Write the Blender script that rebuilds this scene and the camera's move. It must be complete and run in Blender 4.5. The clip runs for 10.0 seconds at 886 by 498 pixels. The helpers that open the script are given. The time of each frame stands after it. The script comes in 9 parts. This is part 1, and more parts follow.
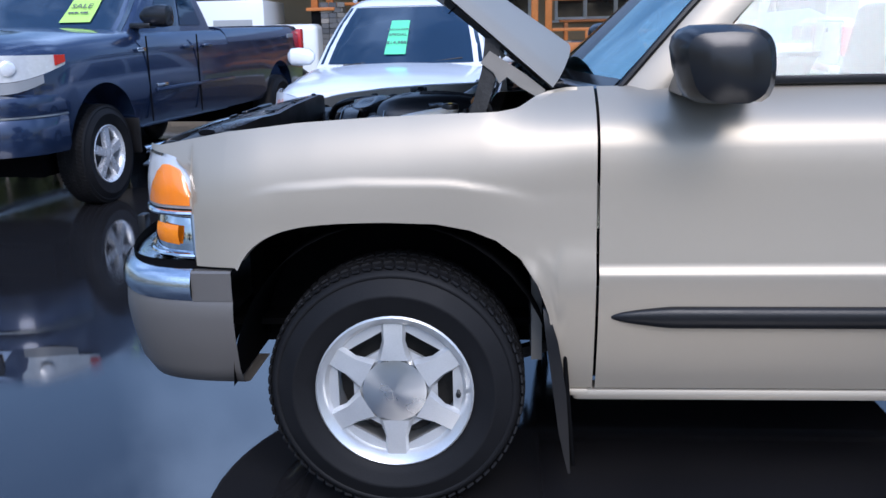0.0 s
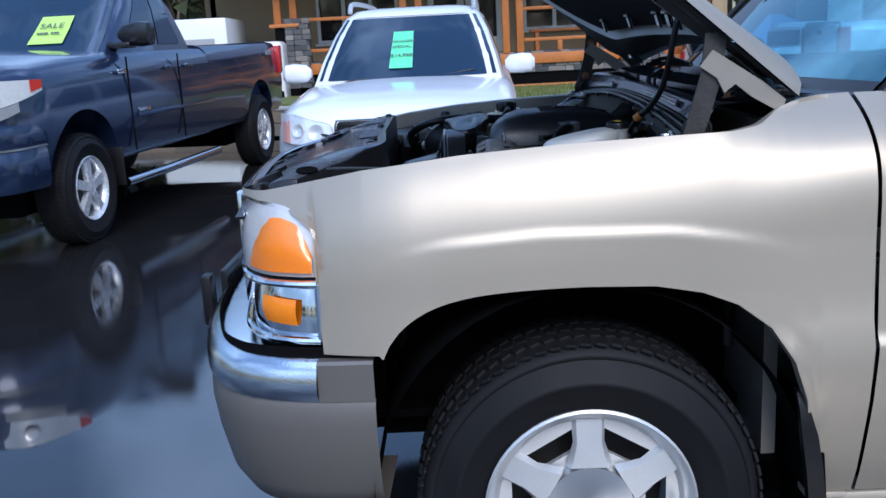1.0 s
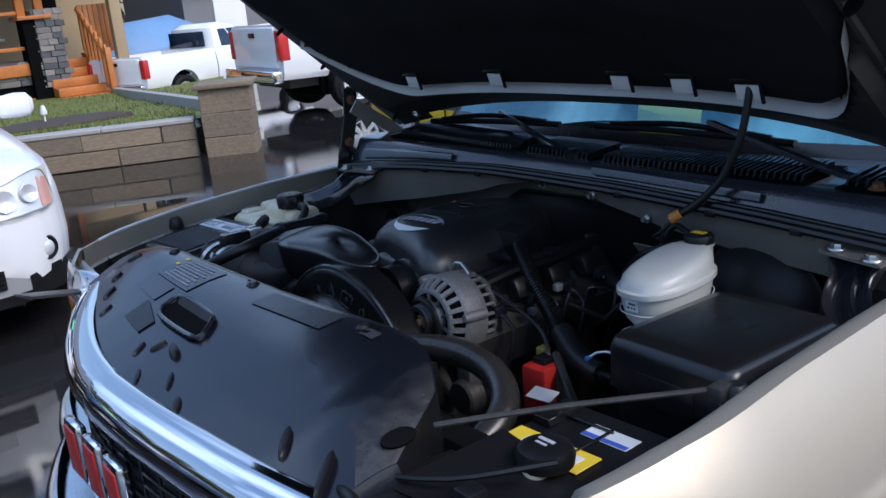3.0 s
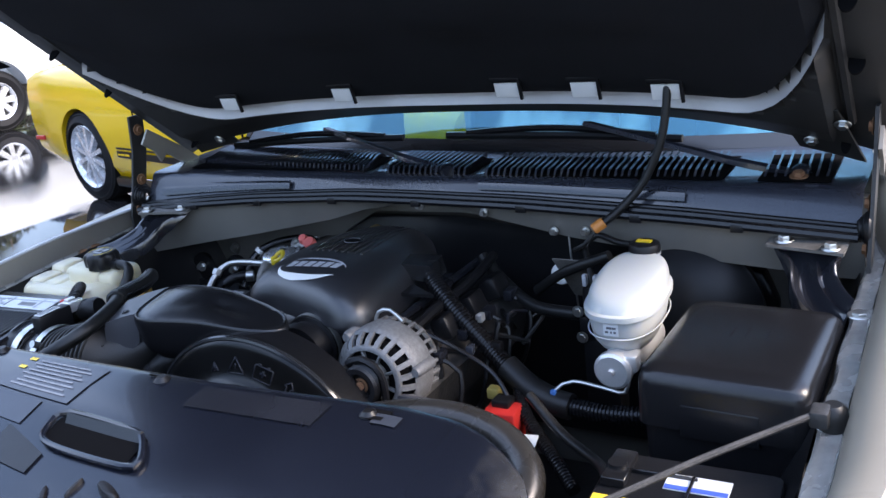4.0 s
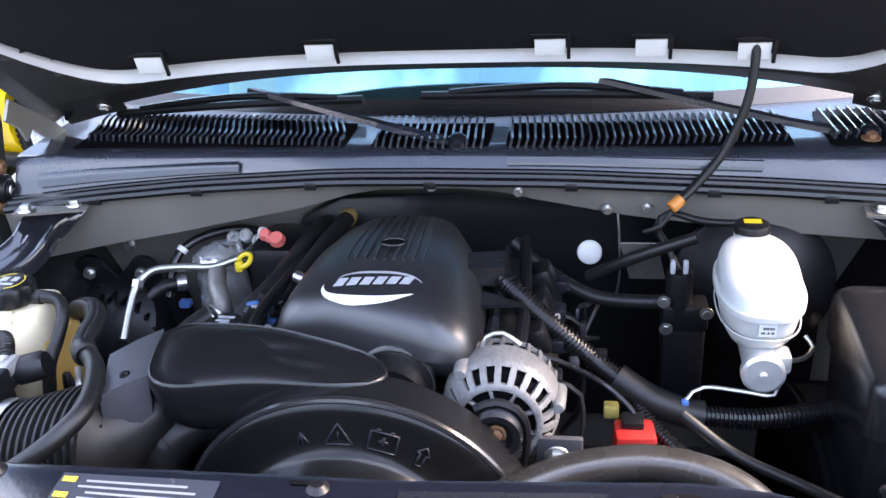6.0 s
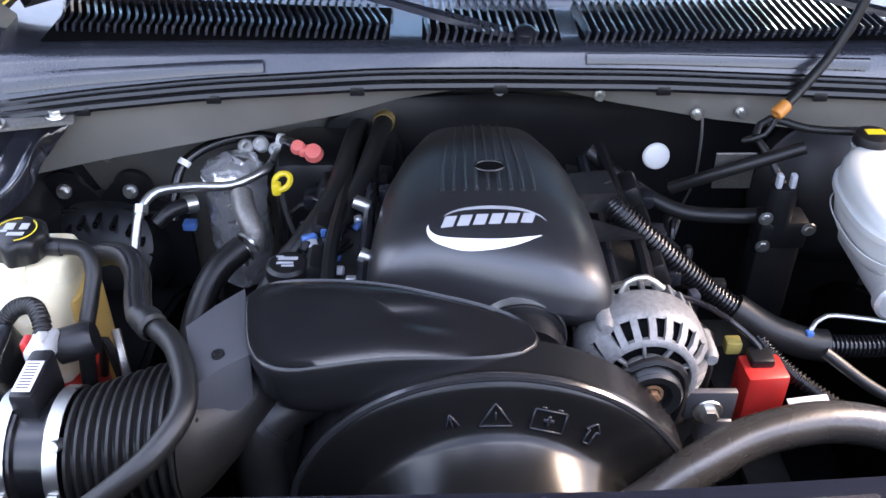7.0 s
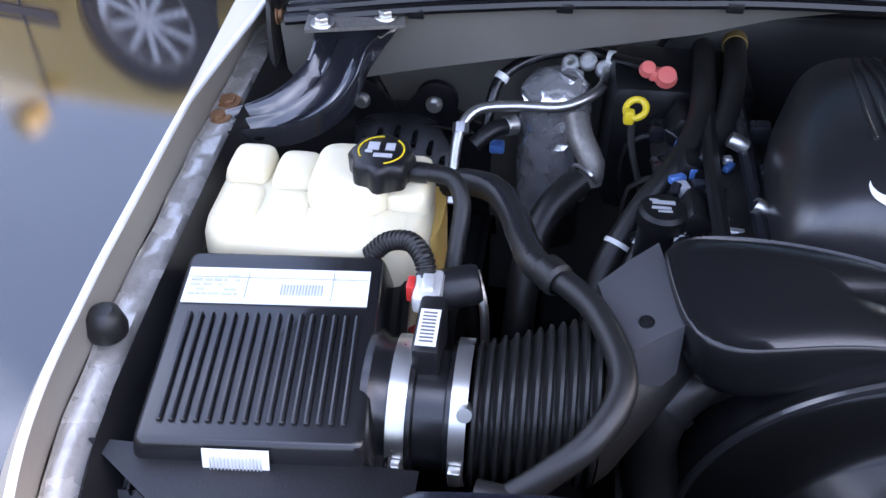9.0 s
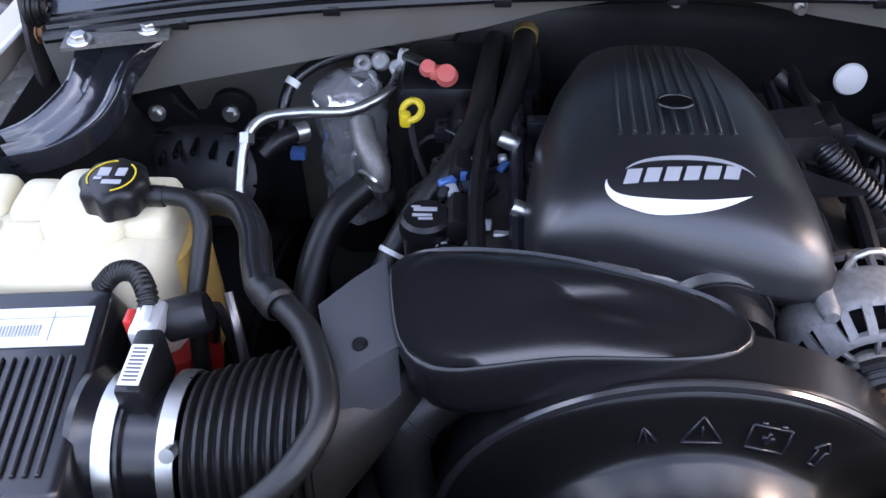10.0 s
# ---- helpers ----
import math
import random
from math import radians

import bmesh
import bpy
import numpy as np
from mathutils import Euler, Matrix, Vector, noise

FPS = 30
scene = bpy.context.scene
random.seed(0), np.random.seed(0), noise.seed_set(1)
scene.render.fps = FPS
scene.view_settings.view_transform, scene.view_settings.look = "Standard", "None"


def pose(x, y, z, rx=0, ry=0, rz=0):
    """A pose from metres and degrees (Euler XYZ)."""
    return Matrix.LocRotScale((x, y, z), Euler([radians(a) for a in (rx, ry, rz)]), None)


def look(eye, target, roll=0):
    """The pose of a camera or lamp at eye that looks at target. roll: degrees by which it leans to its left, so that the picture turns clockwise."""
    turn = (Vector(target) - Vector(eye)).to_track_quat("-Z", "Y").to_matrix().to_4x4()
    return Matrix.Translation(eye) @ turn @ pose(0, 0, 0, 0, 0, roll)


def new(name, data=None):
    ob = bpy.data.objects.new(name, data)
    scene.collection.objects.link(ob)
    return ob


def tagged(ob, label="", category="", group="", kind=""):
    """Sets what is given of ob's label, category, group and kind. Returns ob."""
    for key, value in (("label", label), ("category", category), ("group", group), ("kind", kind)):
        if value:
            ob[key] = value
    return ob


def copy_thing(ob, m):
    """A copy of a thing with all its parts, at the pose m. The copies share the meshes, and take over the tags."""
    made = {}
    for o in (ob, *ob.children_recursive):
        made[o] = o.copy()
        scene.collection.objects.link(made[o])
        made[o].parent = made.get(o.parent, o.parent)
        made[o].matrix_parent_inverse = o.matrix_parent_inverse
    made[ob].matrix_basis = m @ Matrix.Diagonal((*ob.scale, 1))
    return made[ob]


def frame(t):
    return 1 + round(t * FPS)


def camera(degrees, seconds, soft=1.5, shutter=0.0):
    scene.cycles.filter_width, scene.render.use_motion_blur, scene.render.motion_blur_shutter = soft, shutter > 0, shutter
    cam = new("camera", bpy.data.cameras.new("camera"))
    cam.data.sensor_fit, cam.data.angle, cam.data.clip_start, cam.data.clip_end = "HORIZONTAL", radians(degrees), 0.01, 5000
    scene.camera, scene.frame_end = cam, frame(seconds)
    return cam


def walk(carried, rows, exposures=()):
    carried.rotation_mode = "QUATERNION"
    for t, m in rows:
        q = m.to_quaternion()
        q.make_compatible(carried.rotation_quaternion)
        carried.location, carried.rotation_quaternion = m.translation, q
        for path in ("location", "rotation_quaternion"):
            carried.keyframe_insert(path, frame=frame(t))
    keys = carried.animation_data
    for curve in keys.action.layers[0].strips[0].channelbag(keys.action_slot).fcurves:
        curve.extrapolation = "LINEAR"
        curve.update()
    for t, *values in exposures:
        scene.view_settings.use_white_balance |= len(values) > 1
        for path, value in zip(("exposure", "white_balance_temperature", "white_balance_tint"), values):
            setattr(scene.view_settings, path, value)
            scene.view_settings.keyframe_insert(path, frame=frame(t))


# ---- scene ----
cam = camera(51.5, 10.0)
PATH = [
    (0, (1.269, -3.345, 1.389), (1.13, -1.408, 0.91), -1.3),
    (0.5, (0.971, -3.057, 1.357), (0.845, -1.117, 0.886), -1.3),
    (1, (0.7, -2.705, 1.368), (0.663, -0.758, 0.915), -3.0),
    (1.5, (0.404, -2.353, 1.436), (0.729, -0.433, 0.979), -4.5),
    (2, (0.147, -2.034, 1.516), (0.656, -0.154, 1.06), -6.4),
    (2.5, (-0.04, -1.721, 1.582), (0.827, 0.032, 1.162), -7.3),
    (2.7, (-0.114, -1.607, 1.595), (0.858, 0.073, 1.111), -6.4),
    (3.8, (-0.315, -1.028, 1.639), (1.255, 0.061, 1.047), -6.7),
    (4, (-0.335, -0.938, 1.662), (1.286, 0.048, 1.03), -6.9),
    (4.5, (-0.395, -0.721, 1.684), (1.364, -0.06, 0.998), -6.0),
    (5, (-0.444, -0.526, 1.721), (1.35, -0.029, 0.992), -5.1),
    (5.2, (-0.438, -0.458, 1.713), (1.36, 0.019, 0.98), -4.1),
    (6.3, (-0.157, -0.116, 1.743), (1.587, 0.075, 0.784), -2.9),
    (6.5, (-0.121, -0.042, 1.744), (1.587, 0.061, 0.71), -2.0),
    (7, (-0.029, 0.152, 1.757), (1.593, 0.127, 0.587), 0.3),
    (7.5, (0.04, 0.318, 1.737), (1.636, 0.321, 0.532), 1.3),
    (8, (0.07, 0.426, 1.723), (1.644, 0.541, 0.494), 0.3),
    (8.5, (0.085, 0.486, 1.705), (1.606, 0.667, 0.419), 0.2),
    (9, (0.107, 0.492, 1.693), (1.591, 0.676, 0.365), -0.1),
    (9.5, (0.136, 0.425, 1.691), (1.618, 0.543, 0.352), -0.7),
    (10, (0.177, 0.263, 1.697), (1.638, 0.378, 0.336), -2.0),
]
walk(cam, [(t, look(eye, target, roll)) for t, eye, target, roll in PATH],
     [(0, 0.15, 5650, 14), (1.5, 0.1, 5650, 11), (2.5, -0.1, 5900, 12), (4, 1.65, 6800, 17), (4.5, 2.05, 7100, 19), (5.2, 2.5, 7300, 20), (6.5, 3.0, 8100, 24), (8.0, 2.95, 7900, 25), (9.0, 2.6, 7600, 26), (10, 2.6, 7800, 26)])

# ---- light ----
world = bpy.data.worlds.new("sky")
scene.world = world
world.use_nodes = True
wn, wl = world.node_tree.nodes, world.node_tree.links
sky = wn.new("ShaderNodeTexSky")
sky.sky_type, sky.sun_disc = "NISHITA", False
sky.sun_elevation, sky.sun_rotation = radians(41), radians(166)
sky.air_density, sky.dust_density, sky.ozone_density = 1.0, 0.8, 1.5
# broken cloud cover, bright and soft
coord, cloud, cover, mixed = wn.new("ShaderNodeTexCoord"), wn.new("ShaderNodeTexNoise"), wn.new("ShaderNodeMapRange"), wn.new("ShaderNodeMix")
cloud.inputs["Scale"].default_value, cloud.inputs["Detail"].default_value, cloud.inputs["Roughness"].default_value = 2.2, 6, 0.55
cover.inputs["From Min"].default_value, cover.inputs["From Max"].default_value = 0.50, 0.80
mixed.data_type = "RGBA"
mixed.inputs["B"].default_value = (7.0, 9.2, 12.6, 1)
wl.new(coord.outputs["Generated"], cloud.inputs["Vector"])
wl.new(cloud.outputs["Fac"], cover.inputs["Value"])
wl.new(cover.outputs["Result"], mixed.inputs["Factor"])
wl.new(sky.outputs[0], mixed.inputs["A"])
# overcast layer: brighter overhead than at the horizon
split, rise, lift = wn.new("ShaderNodeSeparateXYZ"), wn.new("ShaderNodeMapRange"), wn.new("ShaderNodeVectorMath")
rise.inputs["To Min"].default_value, rise.inputs["To Max"].default_value = 0.48, 2.3
lift.operation = "SCALE"
wl.new(coord.outputs["Generated"], split.inputs[0])
wl.new(split.outputs["Z"], rise.inputs["Value"])
wl.new(mixed.outputs["Result"], lift.inputs[0])
wl.new(rise.outputs["Result"], lift.inputs["Scale"])
wl.new(lift.outputs[0], wn["Background"].inputs[0])
wn["Background"].inputs[1].default_value = 0.145

sun = new("sun", bpy.data.lights.new("sun", "SUN"))
sun.data.energy, sun.data.angle, sun.data.color = 2.1, radians(28), (1.0, 0.91, 0.80)
sun.matrix_world = look((0.22, -0.9, 0.80), (0, 0, 0))

# ---- materials ----
def mat(name, col, rough=0.5, metal=0.0, vary=0.15, scale=6.0, bump=0.0, bscale=80.0, coat=0.0, spec=0.5,
        fine=0.0, fscale=250.0, emit=0.0, trans=0.0, sss=0.0, rvary=0.12):
    """A surface with two scales of colour variation, uneven gloss and fine relief."""
    m = bpy.data.materials.new(name)
    m.use_nodes = True
    n, l = m.node_tree.nodes, m.node_tree.links
    p = n["Principled BSDF"]
    tc = n.new("ShaderNodeTexCoord")
    big, small = n.new("ShaderNodeTexNoise"), n.new("ShaderNodeTexNoise")
    big.inputs["Scale"].default_value, big.inputs["Detail"].default_value = scale, 4
    small.inputs["Scale"].default_value, small.inputs["Detail"].default_value = fscale, 3
    l.new(tc.outputs["Object"], big.inputs["Vector"])
    l.new(tc.outputs["Object"], small.inputs["Vector"])
    mix = n.new("ShaderNodeMix")
    mix.data_type = "RGBA"
    mix.inputs["A"].default_value = (*[c * (1 - vary) for c in col], 1)
    mix.inputs["B"].default_value = (*[min(1, c * (1 + vary)) for c in col], 1)
    l.new(big.outputs["Fac"], mix.inputs["Factor"])
    out = mix.outputs["Result"]
    if fine:
        mx = n.new("ShaderNodeMix")
        mx.data_type, mx.blend_type = "RGBA", "OVERLAY"
        mx.inputs["Factor"].default_value = fine
        l.new(out, mx.inputs["A"])
        l.new(small.outputs["Fac"], mx.inputs["B"])
        out = mx.outputs["Result"]
    l.new(out, p.inputs["Base Color"])
    mr = n.new("ShaderNodeMapRange")
    mr.inputs["To Min"].default_value, mr.inputs["To Max"].default_value = max(0.02, rough - rvary), min(1, rough + rvary)
    l.new(big.outputs["Fac"], mr.inputs["Value"])
    l.new(mr.outputs["Result"], p.inputs["Roughness"])
    p.inputs["Metallic"].default_value = metal
    p.inputs["Specular IOR Level"].default_value = spec
    p.inputs["Coat Weight"].default_value = coat
    p.inputs["Coat Roughness"].default_value = 0.06
    p.inputs["Transmission Weight"].default_value = trans
    if sss:
        p.inputs["Subsurface Weight"].default_value = sss
        p.inputs["Subsurface Radius"].default_value = (0.03, 0.025, 0.015)
        p.inputs["Subsurface Scale"].default_value = 0.5
    if bump:
        b = n.new("ShaderNodeBump")
        tb = n.new("ShaderNodeTexNoise")
        tb.inputs["Scale"].default_value, tb.inputs["Detail"].default_value = bscale, 5
        l.new(tc.outputs["Object"], tb.inputs["Vector"])
        b.inputs["Strength"].default_value, b.inputs["Distance"].default_value = bump, 0.004
        l.new(tb.outputs["Fac"], b.inputs["Height"])
        l.new(b.outputs["Normal"], p.inputs["Normal"])
    return m


PEWTER = mat("pewter_paint", (0.43, 0.378, 0.300), 0.42, 0.48, 0.03, 2, coat=0.0, fine=0.12, fscale=1500, rvary=0.03)
PEWTER_IN = mat("pewter_inner_paint", (0.30, 0.275, 0.24), 0.42, 0.35, 0.18, 9, bump=0.06, bscale=60)
# pewter darkened to near black: the shade under the raised hood is painted in
PEWTER_SHADED = mat("shaded_inner_paint", (0.038, 0.037, 0.035), 0.5, 0.2, 0.25, 9, bump=0.08, bscale=50)
RAIL = mat("worn_rail_paint", (0.34, 0.325, 0.30), 0.26, 0.4, 0.4, 22, coat=0.5, bump=0.15, bscale=120, fine=0.3, fscale=90)
CHROME = mat("chrome", (0.75, 0.76, 0.78), 0.06, 1.0, 0.04, 5, rvary=0.04)
CHROME_WET = mat("wet_chrome", (0.74, 0.75, 0.77), 0.08, 1.0, 0.1, 40, bump=0.14, bscale=260, rvary=0.08)
ALU = mat("machined_aluminium", (0.66, 0.66, 0.65), 0.34, 0.6, 0.08, 12, fine=0.15)
ALU_OX = mat("oxidised_aluminium", (0.165, 0.165, 0.165), 0.5, 0.2, 0.3, 30, bump=0.3, bscale=200, fine=0.4, fscale=150)
# pale colour stands in for sky light on the hood ledge and fender edge
EDGE_LIGHT = mat("painted_edge_light", (0.60, 0.60, 0.60), 0.45, 0.1, 0.1, 12)
PLATE_STEEL = mat("grey_steel_plate", (0.06, 0.06, 0.066), 0.4, 0.2, 0.2, 30)
ALU_CAST = mat("cast_aluminium", (0.21, 0.20, 0.185), 0.5, 0.6, 0.45, 25, bump=0.25, bscale=220, fine=0.35, fscale=180)
STEEL = mat("steel_pipe", (0.55, 0.55, 0.53), 0.32, 0.95, 0.12, 30)
FOIL = mat("crumpled_foil", (0.95, 0.95, 0.96), 0.14, 0.8, 0.05, 30, bump=0.9, bscale=38)
RUST = mat("rusty_bolt", (0.24, 0.12, 0.06), 0.7, 0.4, 0.4, 60, bump=0.4, bscale=200)
TYRE = mat("tyre_rubber", (0.010, 0.010, 0.011), 0.6, 0, 0.3, 12, spec=0.18, bump=0.12, bscale=160, fine=0.2)
BLACK = mat("black_plastic", (0.008, 0.008, 0.009), 0.34, 0, 0.35, 8, spec=0.34, bump=0.10, bscale=420, fine=0.3, fscale=400)
BLACK_SATIN = mat("satin_black_plastic", (0.008, 0.008, 0.009), 0.25, 0, 0.25, 5, spec=0.5, bump=0.06, bscale=600, rvary=0.06)
COVER = mat("moulded_cover_plastic", (0.015, 0.015, 0.017), 0.34, 0, 0.25, 5, spec=0.85, bump=0.07, bscale=500, rvary=0.08)
SHROUD = mat("matt_black_shroud", (0.006, 0.006, 0.006), 0.24, 0, 0.3, 6, spec=0.30, bump=0.02, bscale=350)
# blue cast in this black stands for the sky mirrored in the cover
PANEL = mat("blue_cast_cover_plastic", (0.007, 0.0085, 0.0135), 0.18, 0, 0.35, 5, spec=0.45, bump=0.05, bscale=260, fine=0.3, fscale=300, coat=0.25)
BLACK_GLOSS = mat("polished_black_edge", (0.016, 0.0165, 0.018), 0.2, 0, 0.2, 8, coat=0.3)
BLACK_WET = mat("wet_black_steel", (0.012, 0.013, 0.017), 0.18, 0, 0.3, 12, coat=0.8, bump=0.1, bscale=60)
BLACK_DUSTY = mat("dusty_black_plastic", (0.012, 0.013, 0.017), 0.26, 0, 0.35, 7, spec=0.4, bump=0.08, bscale=300, fine=0.3, fscale=300)
NECK_PLASTIC = mat("grey_black_plastic", (0.045, 0.046, 0.051), 0.34, 0, 0.2, 9, spec=0.5, bump=0.05, bscale=400)
# near black: dark parts, and painted shade in vents, holes, arches and the bay
DARK = mat("black_parts_and_shade", (0.005, 0.005, 0.0055), 0.9, 0, 0.4, 10, spec=0.03)
DARK_STEEL = mat("black_painted_steel", (0.010, 0.010, 0.011), 0.45, 0, 0.3, 10, spec=0.3)
GREASY = mat("greasy_metal", (0.035, 0.034, 0.033), 0.5, 0.3, 0.5, 25, bump=0.3, bscale=120)
HOSE = mat("rubber_hose", (0.010, 0.010, 0.010), 0.40, 0, 0.3, 20, spec=0.35, bump=0.08, bscale=300, fine=0.2)
HOSE_WET = mat("shiny_rubber_hose", (0.020, 0.019, 0.018), 0.28, 0, 0.3, 20, spec=0.5, bump=0.08, bscale=200)
FELT = mat("hood_liner_felt", (0.018, 0.019, 0.022), 0.92, 0, 0.3, 6, bump=0.5, bscale=500, spec=0.15)
COWL = mat("cowl_plastic", (0.022, 0.025, 0.034), 0.20, 0, 0.3, 9, bump=0.12, bscale=300, fine=0.25, coat=0.7)
FIREWALL = mat("firewall_paint", (0.195, 0.185, 0.165), 0.42, 0.35, 0.2, 8, bump=0.06, bscale=40)
TANK = mat("translucent_tank_plastic", (0.66, 0.59, 0.42), 0.38, 0, 0.06, 6, sss=0.5, bump=0.05, bscale=30)
TANK_AGED = mat("amber_stained_plastic", (0.62, 0.40, 0.12), 0.4, 0, 0.15, 12, sss=0.4)
RESERVOIR = mat("white_reservoir_plastic", (0.46, 0.475, 0.465), 0.36, 0, 0.05, 8, sss=0.4)
RED = mat("red_plastic", (0.48, 0.025, 0.02), 0.4, 0, 0.15, 20)
RED_DULL = mat("dull_red_cap", (0.60, 0.12, 0.10), 0.5, 0, 0.1, 40)
YELLOW_P = mat("yellow_plastic", (0.62, 0.45, 0.02), 0.4, 0, 0.1, 40)
ORANGE_P = mat("orange_connector", (0.55, 0.20, 0.04), 0.5, 0, 0.2, 40)
BLUE_P = mat("blue_plastic", (0.05, 0.16, 0.42), 0.4, 0, 0.1, 40)
WHITE_P = mat("white_plastic", (0.75, 0.75, 0.72), 0.4, 0, 0.05, 30)
PAPER = mat("label_paper", (0.62, 0.63, 0.63), 0.5, 0, 0.05, 40)
PRINT = mat("label_print", (0.10, 0.10, 0.11), 0.6, 0, 0.1, 40)
PRINT_GREY = mat("grey_print", (0.36, 0.37, 0.39), 0.6, 0, 0.1, 40)
LABEL_YELLOW = mat("yellow_label", (0.72, 0.52, 0.04), 0.45, 0, 0.06, 40)
LABEL_BLUE = mat("blue_label", (0.05, 0.10, 0.45), 0.45, 0, 0.06, 40)
GREY_PRINT = mat("pale_print", (0.22, 0.23, 0.25), 0.5, 0, 0.15, 60)
PANEL_GREY = mat("grey_patch_on_plastic", (0.040, 0.040, 0.041), 0.45, 0, 0.5, 45, bump=0.2, bscale=200, fine=0.5, fscale=160)
def fade_along_y(m, y0, y1):
    """Thins a material out towards one side, in uneven patches."""
    n, l = m.node_tree.nodes, m.node_tree.links
    tc, xyz, ramp, spots, add, lim = [n.new("ShaderNode" + k) for k in ("TexCoord", "SeparateXYZ", "MapRange", "TexNoise", "Math", "MapRange")]
    ramp.inputs["From Min"].default_value, ramp.inputs["From Max"].default_value = y0, y1
    spots.inputs["Scale"].default_value, spots.inputs["Detail"].default_value = 38, 6
    lim.inputs["From Min"].default_value, lim.inputs["From Max"].default_value = 0.75, 1.35
    l.new(tc.outputs["Object"], xyz.inputs[0])
    l.new(xyz.outputs["Y"], ramp.inputs["Value"])
    l.new(tc.outputs["Object"], spots.inputs["Vector"])
    l.new(ramp.outputs["Result"], add.inputs[0])
    l.new(spots.outputs["Fac"], add.inputs[1])
    l.new(add.outputs[0], lim.inputs["Value"])
    l.new(lim.outputs["Result"], n["Principled BSDF"].inputs["Alpha"])


fade_along_y(PANEL_GREY, -0.44, -0.60)
LABEL_GREY = mat("grey_label", (0.034, 0.039, 0.050), 0.22, 0, 0.06, 40)
AMBER = mat("amber_lens", (0.95, 0.25, 0.002), 0.16, 0, 0.12, 60, coat=0.7, bump=0.15, bscale=120)
LENS = mat("headlamp_reflector", (0.74, 0.76, 0.78), 0.22, 0.3, 0.15, 30, bump=0.25, bscale=60, coat=1.0)
LENS_PALE = mat("pale_headlamp", (0.74, 0.75, 0.77), 0.2, 0.35, 0.15, 30, bump=0.3, bscale=60, coat=1.0)
RIM = mat("silver_wheel_paint", (0.72, 0.73, 0.75), 0.26, 0.45, 0.06, 20, coat=0.4)
WHITE_CAR = mat("white_paint", (0.80, 0.81, 0.82), 0.22, 0, 0.02, 3, coat=0.6, rvary=0.03)
BLUE_CAR = mat("slate_blue_paint", (0.020, 0.036, 0.085), 0.24, 0.45, 0.06, 3, coat=0.9, rvary=0.03)
YELLOW_CAR = mat("yellow_paint", (0.80, 0.50, 0.01), 0.25, 0, 0.03, 3, coat=0.7, rvary=0.03)
GREY_TRIM = mat("grey_cladding", (0.30, 0.31, 0.32), 0.45, 0.2, 0.08, 8)
BUMPER_PEWTER = mat("pewter_bumper_plastic", (0.15, 0.138, 0.125), 0.42, 0.3, 0.06, 4, bump=0.03, bscale=300)
# blue in the base colour is painted in for reflected sky
CAR_GLASS = mat("dark_car_glass", (0.010, 0.028, 0.058), 0.04, 0, 0.2, 2, spec=0.6, rvary=0.02)
GREEN_SIGN = mat("green_card", (0.16, 0.74, 0.38), 0.6, 0, 0.05, 20)
LIME_SIGN = mat("lime_card", (0.50, 0.78, 0.16), 0.6, 0, 0.05, 20)
PLATE_BLUE = mat("blue_plate", (0.03, 0.25, 0.68), 0.4, 0, 0.08, 20)
TAIL_RED = mat("tail_lamp_red", (0.5, 0.015, 0.02), 0.15, 0, 0.1, 30, coat=0.8)
WOOD = mat("orange_stained_cedar", (0.46, 0.155, 0.035), 0.5, 0, 0.35, 3, bump=0.2, bscale=25, fine=0.3, fscale=40)
STUCCO = mat("tan_stucco", (0.36, 0.27, 0.16), 0.85, 0, 0.1, 3, bump=0.4, bscale=60)
FRAME = mat("white_frame_paint", (0.72, 0.72, 0.69), 0.45, 0, 0.05, 6)
PANE = mat("window_glass", (0.02, 0.022, 0.024), 0.05, 0, 0.3, 1, spec=0.8, rvary=0.02)
ROOF = mat("grey_shingles", (0.13, 0.14, 0.17), 0.8, 0, 0.2, 8, bump=0.5, bscale=30)
DECK = mat("weathered_deck", (0.24, 0.20, 0.17), 0.7, 0, 0.2, 6, bump=0.3, bscale=30)
GRASS = mat("grass", (0.125, 0.145, 0.034), 0.85, 0, 0.35, 2, bump=0.8, bscale=40, fine=0.5, fscale=60)
SOIL = mat("soil_bed", (0.06, 0.045, 0.035), 0.9, 0, 0.3, 6, bump=0.8, bscale=30)
CONCRETE = mat("concrete_kerb", (0.34, 0.33, 0.31), 0.7, 0, 0.15, 5, bump=0.3, bscale=60)
BARK = mat("grey_bark", (0.16, 0.13, 0.10), 0.9, 0, 0.3, 4, bump=0.6, bscale=30)
LEAF = mat("dull_foliage", (0.055, 0.07, 0.025), 0.8, 0, 0.4, 1.5)
SHED = mat("grey_siding", (0.17, 0.17, 0.18), 0.7, 0, 0.1, 3)
TARP = mat("blue_tarp", (0.16, 0.30, 0.52), 0.5, 0, 0.1, 4)
DASH = mat("dark_dashboard", (0.025, 0.024, 0.023), 0.6, 0, 0.1, 10)
SEAT = mat("seat_cloth", (0.20, 0.18, 0.15), 0.9, 0, 0.1, 10)


